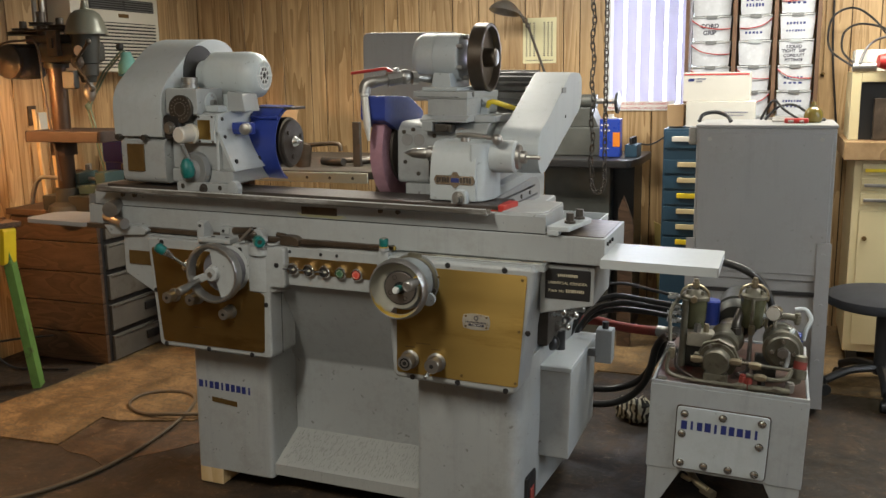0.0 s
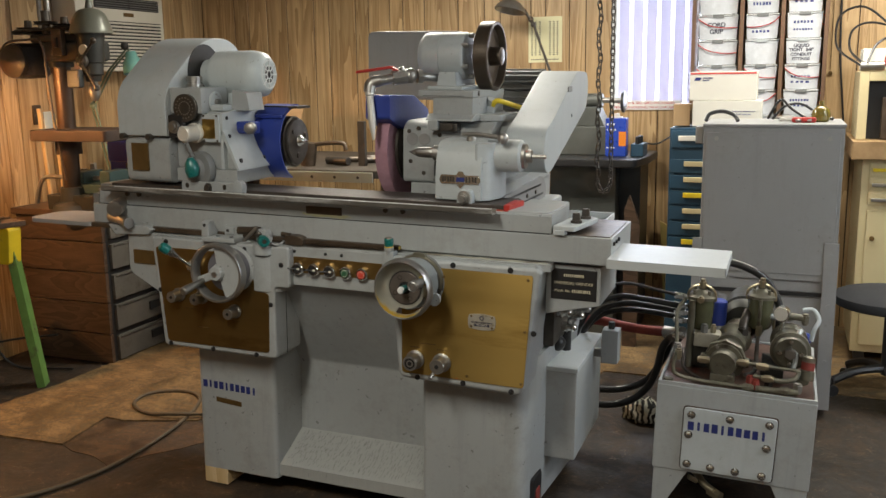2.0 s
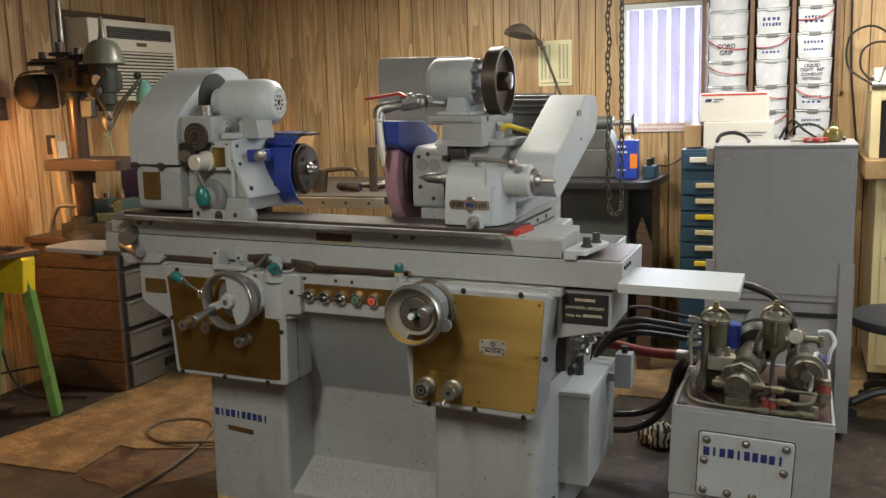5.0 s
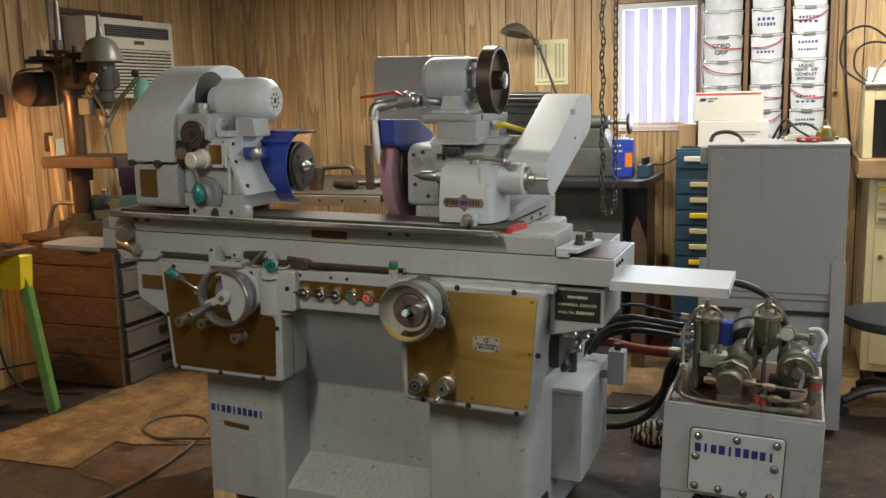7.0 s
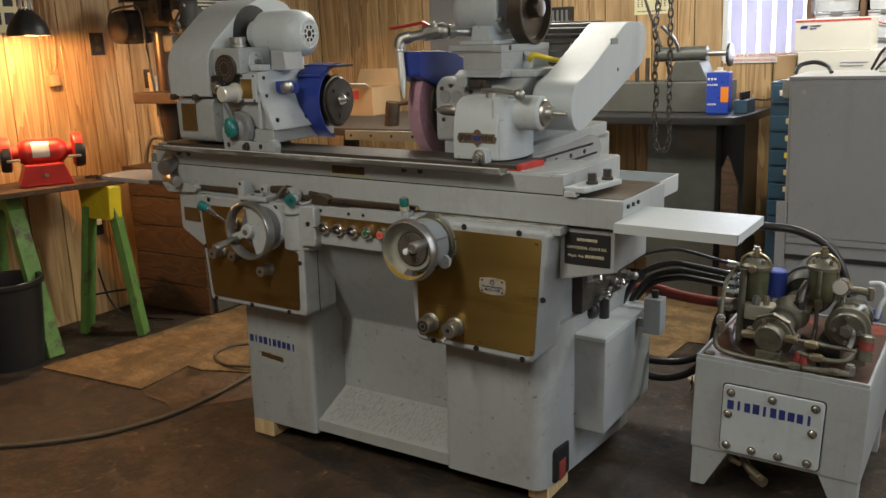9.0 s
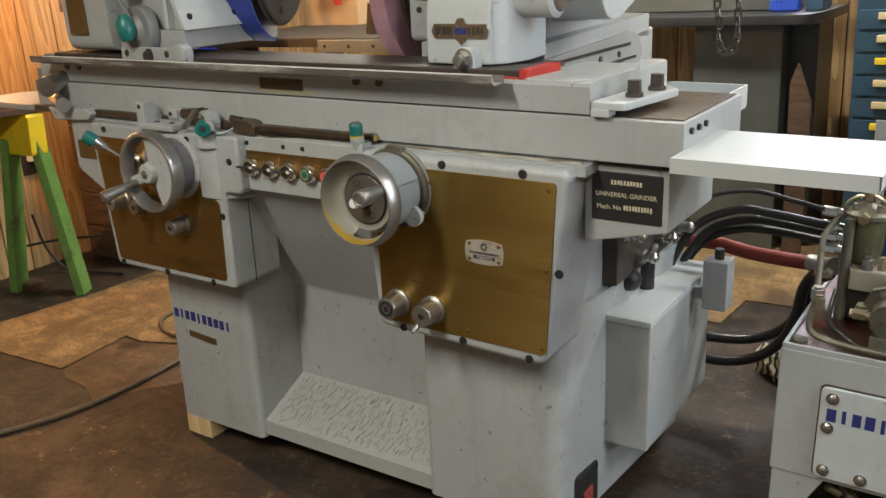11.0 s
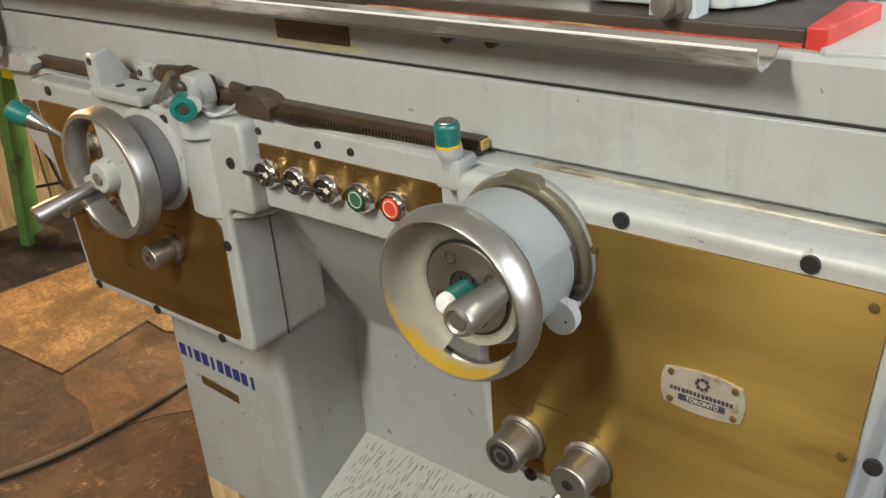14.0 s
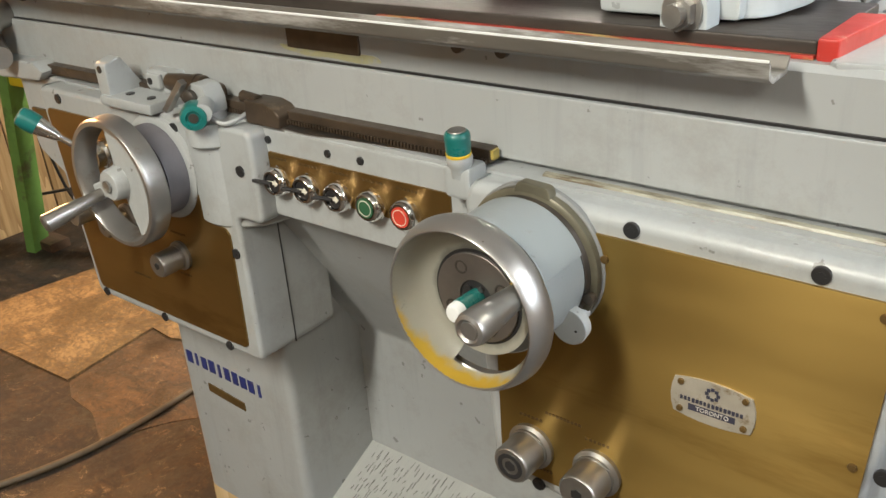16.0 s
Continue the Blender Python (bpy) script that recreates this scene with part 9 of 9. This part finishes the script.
# jointed green lamp
gl = thing("desk_lamp", pose(0, 0, 0), "pale green jointed desk lamp clamped to the chest", "lamp")
bm = bmesh.new()
lathe(bm, (-3.72, 4.5, 1.665), (-3.69, 4.49, 1.50), [(0, 0), (0, 0.03), (0.03, 0.035), (0.06, 0.055), (0.125, 0.062), (0.125, 0.058), (0.06, 0.048)], 24)
part("shade", bm, TEALPAINT, gl)
bm = bmesh.new()
for off in (-0.012, 0.012):
    tube(bm, [(-3.74 + off, 4.50, 1.68), (-3.88 + off, 4.50, 1.56), (-4.025 + off, 4.5, 1.36)], 0.006, 8, 0)
    tube(bm, [(-4.025 + off, 4.5, 1.36), (-3.95 + off, 4.5, 1.04), (-3.90 + off, 4.5, 0.84)], 0.006, 8, 0)
ball(bm, (-4.025, 4.5, 1.36), 0.022, 10)
part("arm", bm, material("sage_green", (0.16, 0.22, 0.16), 0.5), gl)
bm = bmesh.new()
ball(bm, (-3.76, 4.5, 1.70), 0.024, 12)
part("knob", bm, BLACK, gl)

# air conditioner through the wall
ac = thing("air_conditioner", pose(0, 0, 0), "beige window air conditioner with dark louvres set in the wall", "air conditioner")
ACX = -3.95
bm = bmesh.new()
box(bm, XL + 0.008, ACX, 4.34, 5.12, 1.56, 2.035, 0.008)
part("case", bm, IVORY, ac)
bm = bmesh.new()
box(bm, ACX, ACX + 0.003, 4.49, 5.07, 1.925, 1.995)
part("vent_recess", bm, BLACK, ac)
bm = bmesh.new()
box(bm, ACX, ACX + 0.003, 4.41, 5.08, 1.585, 1.855)
part("grille_recess", bm, BLACK, ac)
for k in range(5):
    bm = bmesh.new()
    for y0, y1 in ((4.495, 4.775), (4.79, 5.065)):
        box(bm, ACX + 0.002, ACX + 0.012, y0, y1, 1.930 + 0.0135 * k, 1.934 + 0.0135 * k)
    part("louvre", bm, DKGREY, ac)
for k in range(13):
    bm = bmesh.new()
    box(bm, ACX + 0.002, ACX + 0.010, 4.41, 5.08, 1.592 + 0.0205 * k, 1.603 + 0.0205 * k, 0.002)
    part("slat", bm, IVORY, ac)
bm = bmesh.new()
box(bm, ACX, ACX + 0.004, 4.74, 4.83, 1.885, 1.908, 0.001)
part("badge", bm, BRONZE, ac)
bm = bmesh.new()
box(bm, XL + 0.007, XL + 0.035, 4.28, 5.02, 2.05, 2.085, 0.003)
box(bm, XL + 0.007, XL + 0.030, 4.28, 4.32, 1.55, 2.05, 0.003)
single("trim", bm, OLDWOOD, "dark wooden trim round the air conditioner", "trim", kind="structure")

# ---------- sawhorse bench with the red grinder ----------
for nm, tb, tops, feet in (("a", True, ((-3.80, 3.40, 0.70), (-3.645, 3.43, 0.70)), ((-3.90, 3.36, 0.0), (-3.575, 3.47, 0.0))),
                           ("b", False, ((-4.00, 3.02, 0.78), (-3.90, 3.03, 0.80)), ((-4.06, 2.98, 0.0), (-3.70, 3.02, 0.0)))):
    sh = thing("sawhorse", pose(0, 0, 0), "green painted wooden sawhorse with a yellow steel bracket" if tb else "green painted wooden sawhorse under the plank", "sawhorse", "sawhorses")
    for tp, ft in zip(tops, feet):
        bm = bmesh.new()
        d = Vector(tp) - Vector(ft)
        box(bm, -0.042, 0.042, -0.020, 0.020, 0, d.length, 0.003)
        bm.transform(Matrix.Translation(ft) @ (d.to_track_quat("Z", "Y").to_matrix().to_4x4()))
        for v in bm.verts:
            v.co.z = max(v.co.z, 0.0)
        part("leg", bm, GREEN, sh)
    bm = bmesh.new()
    if tb:
        prism(bm, rounded([(-3.85, 0.815), (-3.595, 0.815), (-3.615, 0.635), (-3.835, 0.635)], 0.02), "y", 3.375, 3.455, 0.008)
        br = part("bracket", bm, YELLOW, sh, "yellow steel leg bracket")
    else:
        box(bm, -4.06, -3.86, 2.98, 3.06, 0.74, 0.812, 0.004)
        part("beam", bm, GREEN, sh)
bm = bmesh.new()
prism(bm, [(-4.10, 2.90), (-3.78, 2.86), (-3.58, 3.47), (-3.80, 3.54), (-4.10, 3.4)], "z", 0.816, 0.842, 0.003)
single("plank", bm, OLDWOOD, "dark worn plank laid across the sawhorses", "plank")
bm = bmesh.new()
box(bm, -3.93, -3.80, 3.36, 3.44, 0.0, 0.035, 0.004)
single("wood_block", bm, OLDWOOD, "small wooden block on the floor by the sawhorse", "block")
bm = bmesh.new()
for k in range(10):
    r1 = random.Random(30 + k)
    cyl(bm, (-3.80 + r1.uniform(0, 0.15), 3.39 + r1.uniform(0, 0.06), 0.850), (-3.80 + r1.uniform(0, 0.15), 3.39 + r1.uniform(0, 0.06), 0.856), 0.006, seg=6)
single("loose_chain", bm, BROWN, "heap of rusty bits on the bracket", "scrap", kind="stuff")
GR = Matrix.Translation((-3.845, 3.20, 0.843)) @ Matrix.Rotation(math.atan2(0.33, 0.19), 4, "Z")
bg = thing("bench_grinder", GR, "red bench grinder with guarded wheels on a plank", "bench grinder")
bm = bmesh.new()
lathe(bm, (-0.11, 0, 0.165), (0.11, 0, 0.165), [(0, 0), (0, 0.045), (0.02, 0.06), (0.04, 0.066), (0.18, 0.066), (0.20, 0.06), (0.22, 0.045), (0.22, 0)], 32)
part("motor", bm, RED, bg)
bm = bmesh.new()
prism(bm, [(-0.13, 0), (0.13, 0), (0.09, 0.11), (-0.09, 0.11)], "y", -0.09, 0.09, 0.01)
part("base", bm, RED, bg)
for s in (-1, 1):
    bm = bmesh.new()
    lathe(bm, (0.10 * s, 0, 0.165), (0.30 * s, 0, 0.165), [(0, 0), (0, 0.035), (0.04, 0.035), (0.045, 0.082), (0.05, 0.085), (0.09, 0.085), (0.092, 0.07), (0.09, 0)], 28)
    part("wheel_guard", bm, RED, bg)
    bm = bmesh.new()
    lathe(bm, (0.15 * s, -0.012, 0.155), (0.30 * s, -0.012, 0.155), [(0, 0), (0, 0.080), (0.03, 0.080), (0.045, 0.074), (0.045, 0.0)], 28)
    part("wheel", bm, BLACK, bg)
    bm = bmesh.new()
    box(bm, 0.14 * s - 0.03, 0.14 * s + 0.03, -0.13, -0.08, 0.135, 0.145, 0.002)
    part("tool_rest", bm, DULL, bg)
bm = bmesh.new()
prism(bm, [(0.0655 * math.cos(radians(a)), 0.165 + 0.0655 * math.sin(radians(a))) for a in range(200, 126, -8)] + [(0.067 * math.cos(radians(a)), 0.165 + 0.067 * math.sin(radians(a))) for a in range(128, 204, 8)], "x", -0.05, 0.03)
part("label_plate", bm, SILVER, bg)
bm = bmesh.new()
cyl(bm, (0.0, -0.085, 0.05), (0.0, -0.10, 0.055), 0.010, seg=12)
part("switch", bm, DARK, bg)
# lamp over the bench
wl = thing("work_lamp", pose(-3.775, 3.17, 0), "black clamp lamp shade hanging lit over the bench", "lamp")
bm = bmesh.new()
lathe(bm, (0, 0, 1.70), (0, 0, 1), [(0, 0.028), (0.01, 0.036), (0.035, 0.060), (0.07, 0.084), (0.10, 0.096), (0.125, 0.098), (0.126, 0.095), (0.10, 0.092), (0.07, 0.080), (0.035, 0.056), (0.01, 0.032)], 36)
part("shade", bm, BLACK, wl)
for k in range(10):
    a = 2 * math.pi * k / 10
    bm = bmesh.new()
    cyl(bm, (0.030 * math.cos(a), 0.030 * math.sin(a), 1.69), (0.026 * math.cos(a), 0.026 * math.sin(a), 1.745), 0.0045, seg=6)
    part("cooling_rib", bm, DULL, wl)
bm = bmesh.new()
cyl(bm, (0, 0, 1.74), (0, 0, 1.86), 0.028, seg=20)
tube(bm, [(0, 0, 1.85), (-0.05, -0.02, 2.0), (-0.08, -0.03, 2.2), (-0.08, -0.03, CEIL)], 0.006)
part("socket", bm, BLACK, wl)
bm = bmesh.new()
ball(bm, (0, 0, 1.652), 0.030, 14)
part("bulb", bm, material("lit_bulb", (1.0, 0.62, 0.25), 0.5, emit=30.0), wl)
# wall outlet and the hanging plug
ot = thing("wall_outlet", pose(XL + 0.007, 3.815, 1.53), "dark brown double wall outlet on the panelling", "outlet")
bm = bmesh.new()
box(bm, 0, 0.012, -0.043, 0.043, -0.062, 0.062, 0.003)
part("cover_plate", bm, BLACK, ot)
for z in (-0.026, 0.026):
    bm = bmesh.new()
    cyl(bm, (0.011, 0, z), (0.015, 0, z), 0.018, seg=16)
    part("socket", bm, BROWN, ot)
pc = thing("hanging_cord", pose(0, 0, 0), "looped grey extension cord with a plug hanging on the wall", "cord")
bm = bmesh.new()
for y0 in (3.47, 3.50, 3.535):
    tube(bm, [(XL + 0.02, y0, CEIL - 0.02), (XL + 0.022, y0 + 0.005, 1.75), (XL + 0.022, y0, 1.45), (XL + 0.025, 3.495, 1.38)], 0.006, 8)
part("cord", bm, material("tan_flex", (0.34, 0.20, 0.10), 0.6), pc)
bm = bmesh.new()
box(bm, XL + 0.008, XL + 0.045, 3.47, 3.53, 1.315, 1.375, 0.008)
part("plug", bm, CARD, pc)
ps = thing("wall_poster", pose(XL + 0.009, 3.33, 1.74), "yellowed printed poster on the panelling", "poster")
bm = bmesh.new()
box(bm, 0, 0.002, -0.22, 0.10, -0.14, 0.30)
part("sheet", bm, PALEPAPER, ps)
bm = bmesh.new()
for i in range(4):
    for j in range(4):
        box(bm, 0.0015, 0.003, -0.20 + 0.075 * j, -0.145 + 0.075 * j, -0.10 + 0.09 * i, -0.04 + 0.09 * i)
part("print", bm, INK, ps)
# bin on the floor
tc = thing("waste_bin", pose(-3.80, 2.86, 0), "black plastic waste bin standing on the floor", "bin")
bm = bmesh.new()
lathe(bm, (0, 0, 0), (0, 0, 1), [(0, 0), (0, 0.145), (0.41, 0.175), (0.428, 0.176), (0.428, 0.170), (0.40, 0.165), (0.02, 0.135), (0.02, 0)], 32)
part("tub", bm, BLACK, tc)
bm = bmesh.new()
lathe(bm, (0, 0, 0.405), (0, 0, 1), [(0, 0.1765), (0, 0.188), (0.004, 0.190), (0.022, 0.190), (0.026, 0.187), (0.026, 0.1765)], 32)
part("rolled_rim", bm, RUBBER, tc)
# cables on the floor
bm = bmesh.new()
tube(bm, [(-3.25, 2.10, 0.011), (-2.95, 2.22, 0.011), (-2.70, 2.44, 0.011), (-2.585, 2.66, 0.011), (-2.55, 2.90, 0.011), (-2.57, 3.20, 0.013), (-2.66, 3.50, 0.013), (-2.80, 3.59, 0.013), (-2.95, 3.52, 0.013), (-2.94, 3.38, 0.015), (-2.80, 3.29, 0.015), (-2.62, 3.30, 0.028), (-2.40, 3.42, 0.013), (-2.2, 3.5, 0.012)], 0.0085, 10, 8)
single("floor_cable", bm, material("dusty_black_cable", (0.080, 0.058, 0.034), 0.65, var=0.3, scale=20), "dusty black cable looped across the floor", "cable")
bm = bmesh.new()
tube(bm, [(-4.0, 3.55, 0.30), (-3.98, 3.58, 0.12), (-3.90, 3.62, 0.02), (-3.75, 3.66, 0.012), (-3.60, 3.70, 0.012)], 0.006, 8)
tube(bm, [(-4.02, 3.45, 0.16), (-3.8, 3.55, 0.20), (-3.6, 3.62, 0.22)], 0.006, 8)
single("floor_cable", bm, RUBBER, "black cables tangled behind the sawhorse", "cable")
lo = thing("wall_outlet", pose(XL + 0.007, 3.66, 0.52), "dark wall outlet with a white plug low on the panelling", "outlet")
bm = bmesh.new()
box(bm, 0, 0.012, -0.04, 0.04, -0.06, 0.06, 0.003)
part("cover_plate", bm, BLACK, lo)
bm = bmesh.new()
box(bm, 0.012, 0.04, -0.015, 0.015, 0.005, 0.035, 0.004)
part("plug", bm, WHITE, lo)

# ---------- bench behind the grinder ----------
wb2 = thing("workbench", pose(0, 0, 0), "rough wooden workbench edged with drilled grey angle iron", "workbench")
bm = bmesh.new()
box(bm, -3.45, -1.95, 4.22, 5.28, 0.999, 1.039, 0.004)
part("top", bm, material("grimy_bench_top", (0.05, 0.041, 0.032), 0.6, var=0.3, scale=6, dirt=(0.11, 0.085, 0.06), dirt_amount=0.25, dirt_scale=5), wb2)
for x in (-3.28, -2.05):
    for y in (4.28, 4.92):
        bm = bmesh.new()
        box(bm, x, x + 0.07, y, y + 0.07, 0, 0.998, 0.003)
        part("leg", bm, OLDWOOD, wb2)
bm = bmesh.new()
box(bm, -2.70, -2.06, 4.205, 4.219, 0.979, 1.030, 0.002)
ang = part("edge_angle", bm, material("pale_green_grey", (0.28, 0.30, 0.26), 0.5, var=0.1), wb2)
for k in range(5):
    bm = bmesh.new()
    cyl(bm, (-2.66 + 0.13 * k, 4.206, 1.004), (-2.66 + 0.13 * k, 4.2035, 1.004), 0.008, seg=10)
    part("bolt_hole", bm, BLACK, ang)
bm = bmesh.new()
prism(bm, [(-2.24, 4.42), (-2.20, 4.42), (-2.20, 4.45), (-2.24, 4.45)], "z", 1.040, 1.274, 0.003)
single("upright_bar", bm, DARK, "dark steel bar standing on the bench", "bar")
for k in range(6):
    bm = bmesh.new()
    r1 = random.Random(60 + k)
    x, y = -2.45 + 0.07 * k, 4.50 + r1.uniform(-0.08, 0.1)
    cyl(bm, (x, y, 1.064), (x + r1.uniform(0.08, 0.2), y + r1.uniform(-0.1, 0.1), 1.064), r1.uniform(0.012, 0.024), seg=12, bevel=0.003)
    single("steel_part", bm, (DARK, BROWN, DULL)[k % 3], "oily steel part lying on the bench", "steel part", "steel parts on the bench")
bm = bmesh.new()
tube(bm, [(-2.48, 4.38, 1.154), (-2.36, 4.38, 1.164), (-2.30, 4.38, 1.159), (-2.29, 4.38, 1.124)], 0.012, 10)
cyl(bm, (-2.52, 4.38, 1.040), (-2.50, 4.38, 1.164), 0.04, seg=16)
single("bench_tool", bm, BROWN, "brown cranked tool standing on the bench", "tool")
cx = thing("carton", pose(-3.20, 5.06, 1.040), "open brown cardboard carton with raised flaps", "box")
bm = bmesh.new()
for a in ((-0.17, 0.17, -0.15, -0.145), (-0.17, 0.17, 0.145, 0.15)):
    box(bm, *a, 0, 0.17)
for a in ((-0.17, -0.165), (0.165, 0.17)):
    box(bm, a[0], a[1], -0.145, 0.145, 0, 0.17)
box(bm, -0.165, 0.165, -0.145, 0.145, 0, 0.005)
part("carton_body", bm, CARD, cx)
bm = bmesh.new()
prism(bm, [(0.145, 0.17), (0.15, 0.17), (0.20, 0.27), (0.195, 0.27)], "x", -0.17, 0.17)
part("flap", bm, CARD, cx)
bm = bmesh.new()
prism(bm, [(-0.15, 0.17), (-0.145, 0.17), (-0.21, 0.20), (-0.215, 0.195)], "x", -0.02, 0.165)
part("flap", bm, PAPER, cx)
bm = bmesh.new()
box(bm, 0.02, 0.07, -0.1515, -0.1495, 0.10, 0.15)
part("stamp", bm, REDINK, cx)
wbx = thing("wall_box", pose(-2.17, YB - 0.0075, 1.57), "black ribbed plastic box fixed to the panelling", "wall box")
bm = bmesh.new()
box(bm, -0.085, 0.085, -0.06, 0.0, -0.075, 0.075, 0.006)
part("case", bm, BLACK, wbx)
for k in range(5):
    bm = bmesh.new()
    box(bm, -0.070 + 0.031 * k, -0.055 + 0.031 * k, -0.066, -0.059, -0.055, 0.055, 0.002)
    part("rib", bm, DKGREY, wbx)
